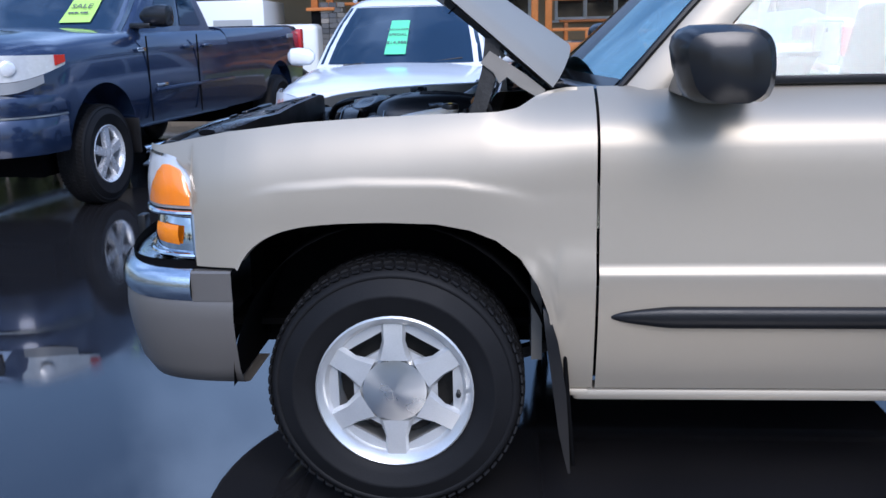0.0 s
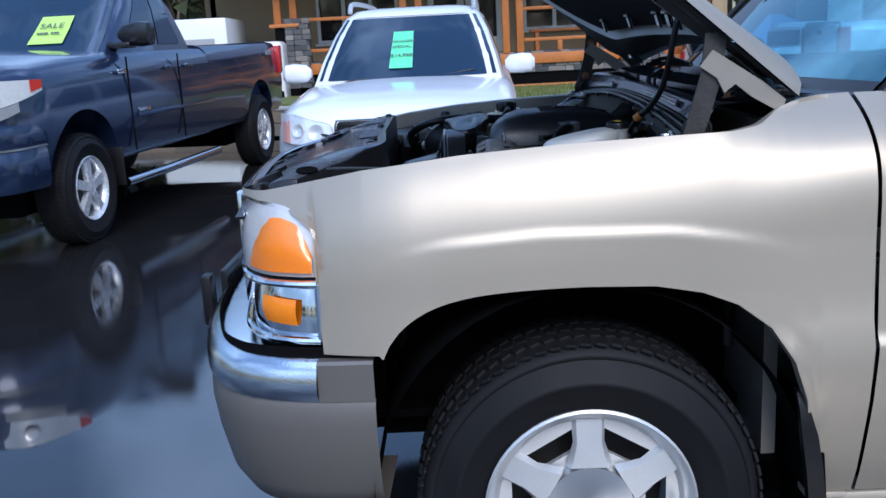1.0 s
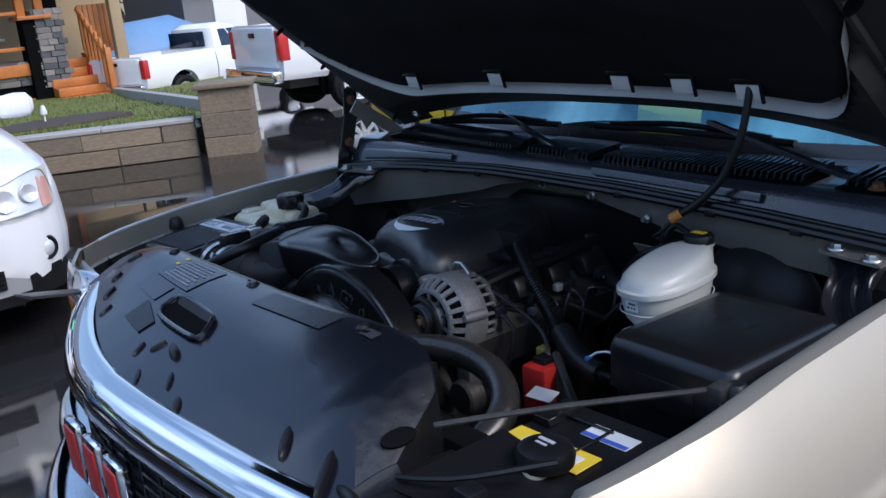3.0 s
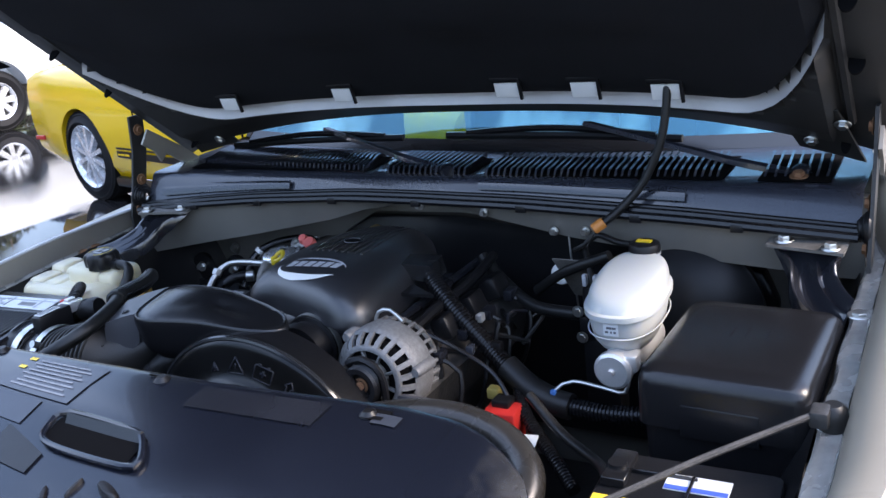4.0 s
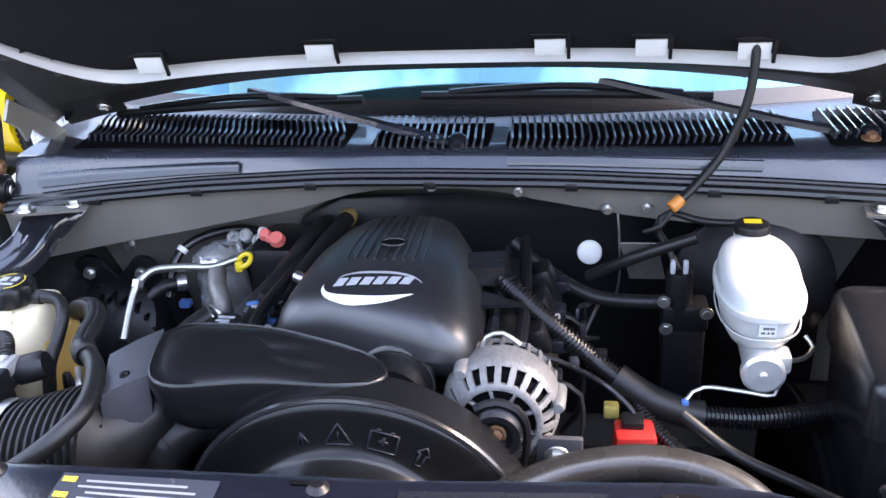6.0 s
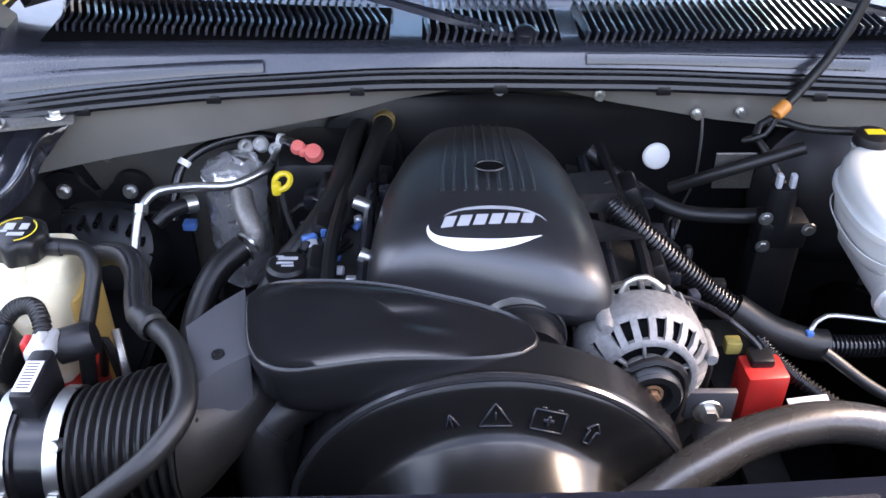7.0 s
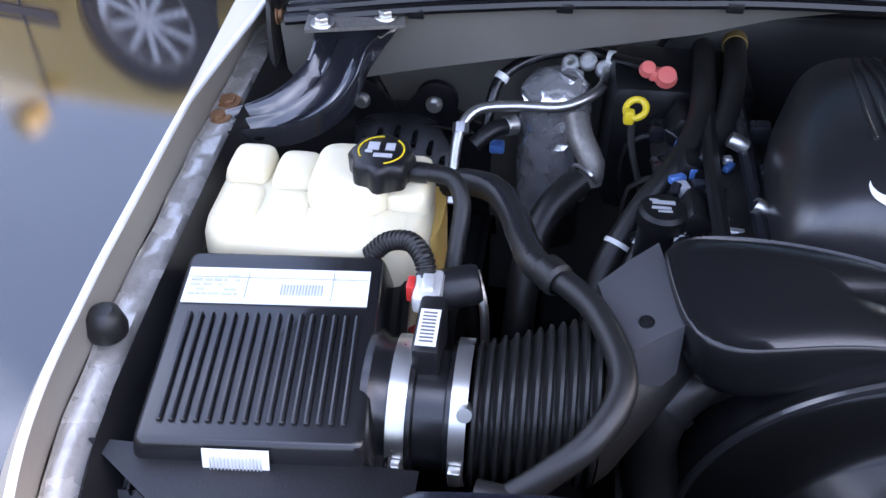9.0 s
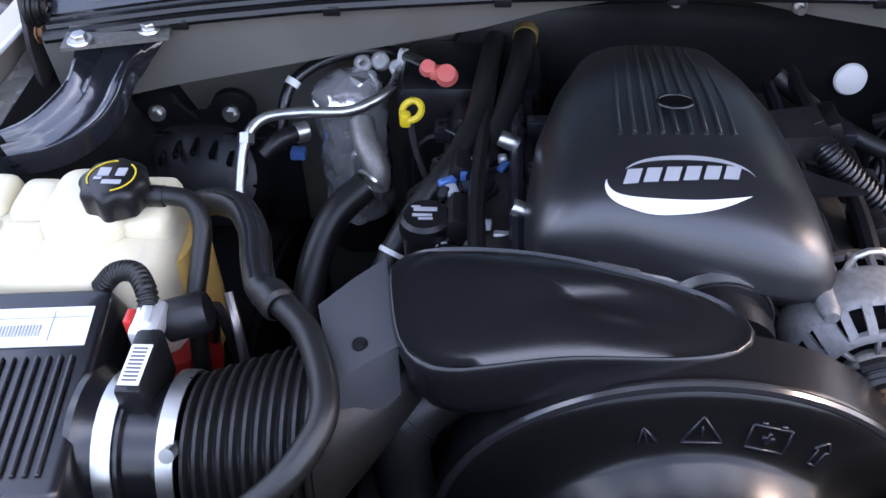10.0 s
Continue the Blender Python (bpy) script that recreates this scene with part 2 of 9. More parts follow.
def random_tint(name, cols, rough, bump, bscale):
    """Blocks and stones that differ from piece to piece."""
    m = mat(name, cols[0], rough, 0, 0.2, 9, bump=bump, bscale=bscale)
    n, l = m.node_tree.nodes, m.node_tree.links
    info, ramp = n.new("ShaderNodeObjectInfo"), n.new("ShaderNodeValToRGB")
    ramp.color_ramp.interpolation = "CONSTANT"
    els = ramp.color_ramp.elements
    while len(els) < len(cols):
        els.new(0.5)
    for i, c in enumerate(cols):
        els[i].position, els[i].color = i / len(cols), (*c, 1)
    l.new(info.outputs["Random"], ramp.inputs["Fac"])
    mx = n.new("ShaderNodeMix")
    mx.data_type, mx.blend_type = "RGBA", "OVERLAY"
    mx.inputs["Factor"].default_value = 0.5
    tex = n.new("ShaderNodeTexNoise")
    tex.inputs["Scale"].default_value = 12
    l.new(ramp.outputs["Color"], mx.inputs["A"])
    l.new(tex.outputs["Fac"], mx.inputs["B"])
    l.new(mx.outputs["Result"], n["Principled BSDF"].inputs["Base Color"])
    return m


BLOCK = random_tint("wall_block", [(0.20, 0.155, 0.105), (0.24, 0.185, 0.125), (0.175, 0.14, 0.10), (0.22, 0.165, 0.11)], 0.85, 0.7, 40)
STONE = random_tint("pillar_stone", [(0.10, 0.10, 0.105), (0.16, 0.15, 0.14), (0.07, 0.072, 0.08), (0.22, 0.20, 0.18)], 0.7, 0.7, 30)


def glass_mat(name, tint, rough=0.0):
    m = bpy.data.materials.new(name)
    m.use_nodes = True
    p = m.node_tree.nodes["Principled BSDF"]
    p.inputs["Base Color"].default_value = (*tint, 1)
    p.inputs["Roughness"].default_value = rough
    p.inputs["Transmission Weight"].default_value = 1
    p.inputs["IOR"].default_value = 1.45
    return m


GLASS = glass_mat("tinted_glass", (0.62, 0.76, 0.80))
# raised index and teal tints paint a bright sky reflection into the glass
SCREEN_GLASS = glass_mat("sky_tinted_screen_glass", (0.16, 0.42, 0.56))
SCREEN_GLASS.node_tree.nodes["Principled BSDF"].inputs["IOR"].default_value = 2.3
SCREEN_GLASS.node_tree.nodes["Principled BSDF"].inputs["Specular Tint"].default_value = (0.45, 0.95, 1.0, 1)
CLEAR = glass_mat("clear_lens", (0.97, 0.98, 0.99), 0.02)


def wet_asphalt():
    m = bpy.data.materials.new("wet_asphalt")
    m.use_nodes = True
    n, l = m.node_tree.nodes, m.node_tree.links
    p = n["Principled BSDF"]
    tc = n.new("ShaderNodeTexCoord")
    def tex(scale, detail, dist=0.0):
        t = n.new("ShaderNodeTexNoise")
        t.inputs["Scale"].default_value, t.inputs["Detail"].default_value, t.inputs["Distortion"].default_value = scale, detail, dist
        l.new(tc.outputs["Object"], t.inputs["Vector"])
        return t
    pool, damp, grit = tex(0.55, 5, 0.6), tex(3.5, 5), tex(170, 3)
    wet = n.new("ShaderNodeMapRange")
    wet.inputs["From Min"].default_value, wet.inputs["From Max"].default_value = 0.32, 0.56
    l.new(pool.outputs["Fac"], wet.inputs["Value"])
    rough = n.new("ShaderNodeMapRange")
    rough.inputs["To Min"].default_value, rough.inputs["To Max"].default_value = 0.05, 0.010
    l.new(wet.outputs["Result"], rough.inputs["Value"])
    l.new(rough.outputs["Result"], p.inputs["Roughness"])
    col = n.new("ShaderNodeMix")
    col.data_type = "RGBA"
    col.inputs["A"].default_value, col.inputs["B"].default_value = (0.010, 0.010, 0.011, 1), (0.022, 0.021, 0.022, 1)
    l.new(damp.outputs["Fac"], col.inputs["Factor"])
    l.new(col.outputs["Result"], p.inputs["Base Color"])
    height = n.new("ShaderNodeMath")
    height.operation = "MULTIPLY"
    dry = n.new("ShaderNodeMapRange")
    dry.inputs["To Min"].default_value, dry.inputs["To Max"].default_value = 0.16, 0.010
    l.new(wet.outputs["Result"], dry.inputs["Value"])
    l.new(grit.outputs["Fac"], height.inputs[0])
    l.new(dry.outputs["Result"], height.inputs[1])
    b = n.new("ShaderNodeBump")
    b.inputs["Strength"].default_value, b.inputs["Distance"].default_value = 0.35, 0.004
    l.new(height.outputs[0], b.inputs["Height"])
    l.new(b.outputs["Normal"], p.inputs["Normal"])
    p.inputs["IOR"].default_value = 1.5
    p.inputs["Specular IOR Level"].default_value = 1.0
    return m


ASPHALT = wet_asphalt()

# ---- mesh tools ----
def merge(*bms):
    out = bmesh.new()
    for b in bms:
        me = bpy.data.meshes.new("tmp")
        b.to_mesh(me)
        out.from_mesh(me)
        bpy.data.meshes.remove(me)
        b.free()
    return out


def part(name, bm, material, parent=None, label="", smooth=38):
    """Links a bmesh as one mesh object under a thing or a part."""
    bmesh.ops.recalc_face_normals(bm, faces=bm.faces)
    for f in bm.faces:
        f.smooth = smooth > 0
    for e in bm.edges:
        if len(e.link_faces) == 2 and e.calc_face_angle() > radians(smooth):
            e.smooth = False
    me = bpy.data.meshes.new(name)
    bm.to_mesh(me)
    bm.free()
    me.materials.append(material)
    ob = new(name, me)
    if parent:
        ob.parent = parent
    if label:
        tagged(ob, label)
    return ob


def thing(name, label, category, m=None, group="", kind=""):
    ob = new(name)
    ob.empty_display_size = 0.1
    if m is not None:
        ob.matrix_world = m
    return tagged(ob, label, category, group, kind)


def rbox(c, s, b=0.01, seg=2, m=None, taper=1.0, tapery=None):
    """A box round c with sides s, rounded edges; taper narrows its top."""
    bm = bmesh.new()
    bmesh.ops.create_cube(bm, size=1)
    ty = taper if tapery is None else tapery
    for v in bm.verts:
        k = v.co.z > 0
        v.co = Vector((v.co.x * s[0] * (taper if k else 1), v.co.y * s[1] * (ty if k else 1), v.co.z * s[2]))
    if b:
        bmesh.ops.bevel(bm, geom=bm.edges[:], offset=min(b, 0.48 * min(s)), segments=seg, profile=0.5, affect="EDGES")
    if m is not None:
        bm.transform(m)
    bm.transform(Matrix.Translation(c))
    return bm


def prism(outline, h, m=None, b=0.0, seg=2):
    """A flat outline (u, v) raised by h, with its upper rim rounded."""
    bm = bmesh.new()
    lo = [bm.verts.new((u, v, 0)) for u, v in outline]
    hi = [bm.verts.new((u, v, h)) for u, v in outline]
    n = len(outline)
    bm.faces.new(lo[::-1])
    top = bm.faces.new(hi)
    for i in range(n):
        bm.faces.new((lo[i], lo[(i + 1) % n], hi[(i + 1) % n], hi[i]))
    if b:
        bmesh.ops.bevel(bm, geom=list(top.edges), offset=b, segments=seg, profile=0.5, affect="EDGES")
    if m is not None:
        bm.transform(m)
    return bm


def lathe(profile, n=24, m=None, arc=None):
    """Turns (radius, height) pairs round z."""
    bm = bmesh.new()
    steps = n if arc is None else n + 1
    sweep = 2 * math.pi if arc is None else arc
    rings = []
    for i in range(steps):
        a = sweep * i / n
        rings.append([bm.verts.new((r * math.cos(a), r * math.sin(a), z)) for r, z in profile])
    for i in range(n):
        a, b = rings[i], rings[(i + 1) % steps]
        for j in range(len(profile) - 1):
            bm.faces.new((a[j], b[j], b[j + 1], a[j + 1]))
    bmesh.ops.remove_doubles(bm, verts=bm.verts, dist=1e-5)
    if m is not None:
        bm.transform(m)
    return bm


def spline(pts, step):
    """Catmull-Rom through the points, as evenly short steps."""
    P = [Vector(p) for p in pts]
    P = [2 * P[0] - P[1]] + P + [2 * P[-1] - P[-2]]
    out = []
    for i in range(1, len(P) - 2):
        a, b, c, d = P[i - 1:i + 3]
        k = max(2, int((c - b).length / step))
        for j in range(k):
            t = j / k
            out.append(0.5 * (2 * b + (c - a) * t + (2 * a - 5 * b + 4 * c - d) * t * t + (3 * b - a - 3 * c + d) * t ** 3))
    return out + [P[-2]]


def tube(pts, r, n=12, step=0.012, corr=0.0, pitch=0.01, taper=1.0):
    """A hose along the points; corr: depth of its corrugation."""
    if corr:
        step = pitch / 4
    path = spline(pts, step)
    bm = bmesh.new()
    up = Vector((0, 0, 1))
    rings, k = [], len(path)
    for i, p in enumerate(path):
        d = (path[min(i + 1, k - 1)] - path[max(i - 1, 0)]).normalized()
        if i == 0 and abs(d.z) > 0.9:
            up = Vector((1, 0, 0))
        s = d.cross(up).normalized()
        up = s.cross(d).normalized()
        rr = r * (1 + (taper - 1) * i / (k - 1)) + (corr * (1 if i % 4 in (1, 2) else -1) * 0.5 if corr else 0)
        rings.append([bm.verts.new(p + (s * math.cos(2 * math.pi * j / n) + up * math.sin(2 * math.pi * j / n)) * rr) for j in range(n)])
    for a, b in zip(rings, rings[1:]):
        for j in range(n):
            bm.faces.new((a[j], a[(j + 1) % n], b[(j + 1) % n], b[j]))
    bm.faces.new(rings[0][::-1])
    bm.faces.new(rings[-1])
    return bm


def loft(rings, caps=True, closed=True):
    """Joins rings of equally many points."""
    bm = bmesh.new()
    R = [[bm.verts.new(p) for p in ring] for ring in rings]
    n = len(R[0])
    for a, b in zip(R, R[1:]):
        for j in range(n if closed else n - 1):
            bm.faces.new((a[j], a[(j + 1) % n], b[(j + 1) % n], b[j]))
    if caps and closed:
        bm.faces.new(R[0][::-1])
        bm.faces.new(R[-1])
    return bm


def sheet(fn, us, vs, thick=0.0):
    """A curved sheet fn(u, v), made solid by thick along its normals."""
    bm = bmesh.new()
    G = [[bm.verts.new(fn(u, v)) for v in vs] for u in us]
    for i in range(len(us) - 1):
        for j in range(len(vs) - 1):
            q = [G[i][j], G[i + 1][j], G[i + 1][j + 1], G[i][j + 1]]
            if (q[0].co - q[1].co).length < 1e-6 and (q[2].co - q[3].co).length < 1e-6:
                continue
            bm.faces.new(q)
    if thick:
        bm.normal_update()
        bmesh.ops.solidify(bm, geom=bm.faces[:], thickness=thick)
    return bm


def lin(a, b, n):
    return [a + (b - a) * i / (n - 1) for i in range(n)]


def interp(x, table):
    """Smooth look-up in (x, y) pairs."""
    if x <= table[0][0]:
        return table[0][1]
    for (a, p), (b, q) in zip(table, table[1:]):
        if x <= b:
            t = (x - a) / (b - a)
            return p + (q - p) * t
    return table[-1][1]


def rrect(w, h, r, k=4):
    """The outline of a rectangle with rounded corners."""
    out = []
    for cx, cy, a0 in ((w / 2 - r, h / 2 - r, 0), (-w / 2 + r, h / 2 - r, 90), (-w / 2 + r, -h / 2 + r, 180), (w / 2 - r, -h / 2 + r, 270)):
        for i in range(k + 1):
            a = radians(a0 + 90 * i / k)
            out.append((cx + r * math.cos(a), cy + r * math.sin(a)))
    return out


def oval(a, b, n=28, p=2.0):
    out = []
    for i in range(n):
        t = 2 * math.pi * i / n
        c, s = math.cos(t), math.sin(t)
        out.append((a * math.copysign(abs(c) ** (2 / p), c), b * math.copysign(abs(s) ** (2 / p), s)))
    return out


def axis(c, d, up=(0, 0, 1)):
    """The pose at c whose z looks along d."""
    z = Vector(d).normalized()
    x = Vector(up).cross(z)
    if x.length < 1e-4:
        x = Vector((1, 0, 0))
    x.normalize()
    y = z.cross(x)
    return Matrix.Translation(c) @ Matrix((x, y, z)).transposed().to_4x4()


def bolt(c, d=(0, 0, 1), r=0.008, h=0.007):
    """A hexagon head on a washer."""
    m = axis(c, d)
    head = lathe([(0, h), (r * 0.9, h), (r, h * 0.8), (r, 0.001)], 6, m)
    wash = lathe([(0, 0.002), (r * 1.5, 0.002), (r * 1.6, 0)], 14, m)
    return merge(head, wash)


def carve(bm, cutters):
    """Cuts closed shapes out of a closed shape."""
    obs = []
    for b in (bm, *cutters):
        bmesh.ops.remove_doubles(b, verts=b.verts, dist=1e-5)
        bmesh.ops.holes_fill(b, edges=[e for e in b.edges if e.is_boundary], sides=0)
        bmesh.ops.triangulate(b, faces=b.faces)
        bmesh.ops.recalc_face_normals(b, faces=b.faces)
        me = bpy.data.meshes.new("tmp")
        b.to_mesh(me)
        b.free()
        obs.append(new("tmp", me))
    for c in obs[1:]:
        mod = obs[0].modifiers.new("cut", "BOOLEAN")
        mod.object, mod.operation, mod.solver = c, "DIFFERENCE", "EXACT"
    dg = bpy.context.evaluated_depsgraph_get()
    me = bpy.data.meshes.new_from_object(obs[0].evaluated_get(dg))
    out = bmesh.new()
    out.from_mesh(me)
    for o in obs:
        old = o.data
        bpy.data.objects.remove(o)
        bpy.data.meshes.remove(old)
    bpy.data.meshes.remove(me)
    return out


def words(text, size, m, depth=0.001):
    """Raised lettering in the built-in font."""
    cu = bpy.data.curves.new("tmp", "FONT")
    cu.body, cu.size, cu.extrude, cu.align_x, cu.align_y = text, size, depth, "CENTER", "CENTER"
    cu.resolution_u = 3
    ob = new("tmp", cu)
    dg = bpy.context.evaluated_depsgraph_get()
    me = bpy.data.meshes.new_from_object(ob.evaluated_get(dg))
    bm = bmesh.new()
    bm.from_mesh(me)
    bpy.data.objects.remove(ob)
    bpy.data.curves.remove(cu)
    bpy.data.meshes.remove(me)
    bm.transform(m)
    return bm


def bars(w, h, rows, m, fill=0.8, seed=3):
    """Lines of print that cannot be read, as plain bars over w by h."""
    rng = random.Random(seed)
    out = []
    for i in range(rows):
        y = h / 2 - h * (i + 0.5) / rows
        x = -w / 2
        while x < w / 2 - 0.002:
            k = min(w / 2 - x, w * rng.uniform(0.08, 0.3))
            if rng.random() < fill:
                out.append(rbox((x + k * 0.45, y, 0.0006), (k * 0.85, h / rows * 0.5, 0.0008), 0))
            x += k
    bm = merge(*out)
    bm.transform(m)
    return bm

# ---- ground ----
def ground_sheet():
    xs = [-900, -120, -40, -20, -12] + lin(-10, 14, 25) + [18, 26, 45, 120, 900]
    ys = [-900, -120, -40, -20, -12] + lin(-10, 9, 20) + [10.5, 12, 14, 15.5, 18, 24, 45, 120, 900]
    def level(x, y):
        # the lot falls away towards the house
        fall = -0.28 * max(0.0, min(1.0, (y - 10.5) / 5.0))
        return (x, y, fall + (0.004 * noise.noise(Vector((x * 0.3, y * 0.3, 0))) if abs(x) < 9 and abs(y) < 9 else 0.0))
    return sheet(level, xs, ys)


tagged(part("ground", ground_sheet(), ASPHALT), "wet black asphalt lot with puddles mirroring the sky", "ground", kind="structure")

# retaining wall, lawn behind it
WALL_A, WALL_B = Vector((-6.9, 13.67, 0)), Vector((3.95, 8.55, 0))
LAWN_Z = 0.42


def lawn_sheet():
    bm = bmesh.new()
    d = (WALL_B - WALL_A).normalized()
    nrm = Vector((-d.y, d.x, 0))
    rows = []
    for i in range(45):
        a = WALL_A.lerp(WALL_B + d * 0.3, i / 44) + nrm * 0.03
        col = []
        for j in range(30):
            p = a + nrm * (0.35 * j)
            z = LAWN_Z - 0.005 - 0.20 * min(1, j / 18) + 0.02 * noise.noise(Vector((p.x * 0.8, p.y * 0.8, 2)))
            col.append(bm.verts.new((p.x, p.y, z)))
        rows.append(col)
    for a, b in zip(rows, rows[1:]):
        for j in range(29):
            bm.faces.new((a[j], b[j], b[j + 1], a[j + 1]))
    return bm


tagged(part("lawn", lawn_sheet(), GRASS), "short green lawn behind a low block wall", "lawn", kind="structure")


def grass_tufts():
    rng = random.Random(5)
    verts, faces = [], []
    for _ in range(9000):
        s, t = rng.random(), rng.random() ** 1.6
        d = (WALL_B - WALL_A).normalized()
        p = WALL_A.lerp(WALL_B, 0.40 + 0.60 * s) + Vector((-d.y, d.x, 0)) * (0.2 + 7.5 * t)
        a, h = rng.uniform(0, 6.28), rng.uniform(0.03, 0.075)
        z = LAWN_Z - 0.015 - 0.20 * min(1, (0.2 + 7.5 * t) / 6.3)
        k = len(verts)
        verts += [(p.x - 0.012 * math.cos(a), p.y - 0.012 * math.sin(a), z), (p.x + 0.012 * math.cos(a), p.y + 0.012 * math.sin(a), z),
                  (p.x + rng.uniform(-0.03, 0.03), p.y + rng.uniform(-0.03, 0.03), z + h)]
        faces.append((k, k + 1, k + 2))
    me = bpy.data.meshes.new("grass")
    me.from_pydata(verts, [], faces)
    me.materials.append(GRASS)
    return new("grass", me)


tagged(grass_tufts(), "blades of green winter grass", "grass", kind="stuff")

bed = loft([[(3.0 + k * u, 10.55 + k * 0.55 * v, z) for u, v in oval(1.0, 0.75, 24)] for k, z in ((1.0, LAWN_Z - 0.12), (0.95, LAWN_Z - 0.01), (0.6, LAWN_Z + 0.03), (0.1, LAWN_Z + 0.04))])
tagged(part("soil_bed", bed, SOIL), "dark oval planting bed in the lawn", "bed", kind="structure")
lamp = thing("garden_lamp", "small white garden lamp in the planting bed", "lamp", pose(2.85, 10.45, LAWN_Z + 0.03))
part("stake", lathe([(0, 0), (0.012, 0), (0.012, 0.1), (0, 0.1)], 10), WHITE_P, lamp)
part("shade", lathe([(0, 0.20), (0.02, 0.20), (0.045, 0.12), (0.04, 0.09), (0, 0.09)], 12), WHITE_P, lamp)

# wall of split blocks with a pillar at its end
wall = thing("retaining_wall", "low retaining wall of tan split concrete blocks", "wall", kind="structure")


def wall_core():
    d = (WALL_B - WALL_A)
    a, n = math.atan2(d.y, d.x), d.length
    return rbox((n / 2, 0.02, 0.19), (n, 0.2, 0.38), 0, m=None), Matrix.Translation(WALL_A) @ Matrix.Rotation(a, 4, "Z")


core, WALL_M = wall_core()
core.transform(WALL_M)
part("core", core, CONCRETE, wall)
WALL_LEN = (WALL_B - WALL_A).length
# kerb of the driveway and low walk
kerb = sheet(lambda u, v: Vector((4.45, 9.4, LAWN_Z - 0.10)) + Vector((1.25, 7.0, -0.22)) * u + Vector((0.14, -0.02, 0)) * v, lin(0, 1, 8), (0, 1), 0.2)
tagged(part("kerb", kerb, CONCRETE), "pale concrete edge of the lawn", "kerb", kind="structure")

pillar = thing("gate_pillar", "square pillar of tan concrete blocks with a cap", "pillar", pose(4.28, 8.31, -0.06, 0, 0, -33), kind="structure")
part("core", rbox((0, 0, 0.4), (0.50, 0.46, 0.8), 0), CONCRETE, pillar)
part("cap", rbox((0, 0, 0.835), (0.66, 0.62, 0.055), 0.014), BLOCK, pillar)

# ---- house ----
house = thing("house", "tan stucco house with orange timber porch and stone pillars", "house", pose(-0.22, 0, -0.24))
DZ = 1.16


def wall_with_holes(x0, x1, z0, z1, y, thick, holes):
    bm = rbox(((x0 + x1) / 2, y + thick / 2, (z0 + z1) / 2), (x1 - x0, thick, z1 - z0), 0)
    return carve(bm, [rbox(((a + b) / 2, y + thick / 2, (c + d) / 2), (b - a, thick * 3, d - c), 0) for a, b, c, d in holes])


HOLES = [(-2.15, -0.25, 1.55, 3.3), (0.40, 2.20, DZ, 3.25), (2.65, 4.80, 1.62, 3.3)]
part("wall", wall_with_holes(-4.6, 5.6, 0.2, 4.2, 19.3, 0.25, HOLES), STUCCO, house, smooth=20)
part("side_wall", rbox((6.55, 20.2, 1.9), (1.9, 0.25, 3.6), 0), STUCCO, house)
part("side_door", rbox((5.95, 20.05, 1.7), (0.6, 0.06, 2.1), 0.01), DARK, house)
part("rear_wall", rbox((1.5, 27.5, 2.0), (12.2, 0.25, 4.2), 0), STUCCO, house)
part("end_wall", rbox((-4.6, 23.4, 2.2), (0.25, 8.2, 4.0), 0), STUCCO, house)
part("end_wall", rbox((7.5, 23.9, 2.2), (0.25, 7.4, 4.0), 0), STUCCO, house)


def window(x0, x1, z0, z1, lights):
    w = part("window", merge(rbox(((x0 + x1) / 2, 19.32, z0 + 0.035), (x1 - x0, 0.1, 0.07), 0.008), rbox(((x0 + x1) / 2, 19.32, z1 - 0.035), (x1 - x0, 0.1, 0.07), 0.008),
             rbox((x0 + 0.035, 19.32, (z0 + z1) / 2), (0.07, 0.098, z1 - z0), 0.008), rbox((x1 - 0.035, 19.32, (z0 + z1) / 2), (0.07, 0.098, z1 - z0), 0.008)), FRAME, house, "white framed window")
    step = (x1 - x0) / lights
    for i in range(1, lights):
        part("mullion", rbox((x0 + step * i, 19.325, (z0 + z1) / 2), (0.09, 0.09, z1 - z0 - 0.14), 0.006), FRAME, w)
    for i in range(lights):
        part("pane", rbox((x0 + step * (i + 0.5), 19.36, (z0 + z1) / 2), (step - 0.08, 0.012, z1 - z0 - 0.12), 0), PANE, w)
    part("sill", rbox(((x0 + x1) / 2, 19.25, z0 - 0.03), (x1 - x0 + 0.12, 0.14, 0.05), 0.008), FRAME, w)


window(*HOLES[0], 3)
window(*HOLES[2], 3)
for x in (0.42, 1.32):
    d = part("door", merge(rbox((x + 0.08, 19.36, 2.2), (0.16, 0.06, 2.06), 0.01), rbox((x + 0.78, 19.36, 2.2), (0.16, 0.06, 2.06), 0.01),
             rbox((x + 0.43, 19.36, DZ + 0.2), (0.54, 0.06, 0.32), 0.01), rbox((x + 0.43, 19.36, 3.15), (0.54, 0.06, 0.14), 0.01)), FRAME, house, "white glazed front door")
    part("pane", rbox((x + 0.43, 19.37, 2.22), (0.56, 0.02, 1.76), 0), PANE, d)
    part("door_knob", lathe([(0, 0.05), (0.025, 0.045), (0.03, 0.02), (0.01, 0)], 12, axis((x + (0.78 if x < 1 else 0.08), 19.33, 2.05), (0, -1, 0))), ALU, d)

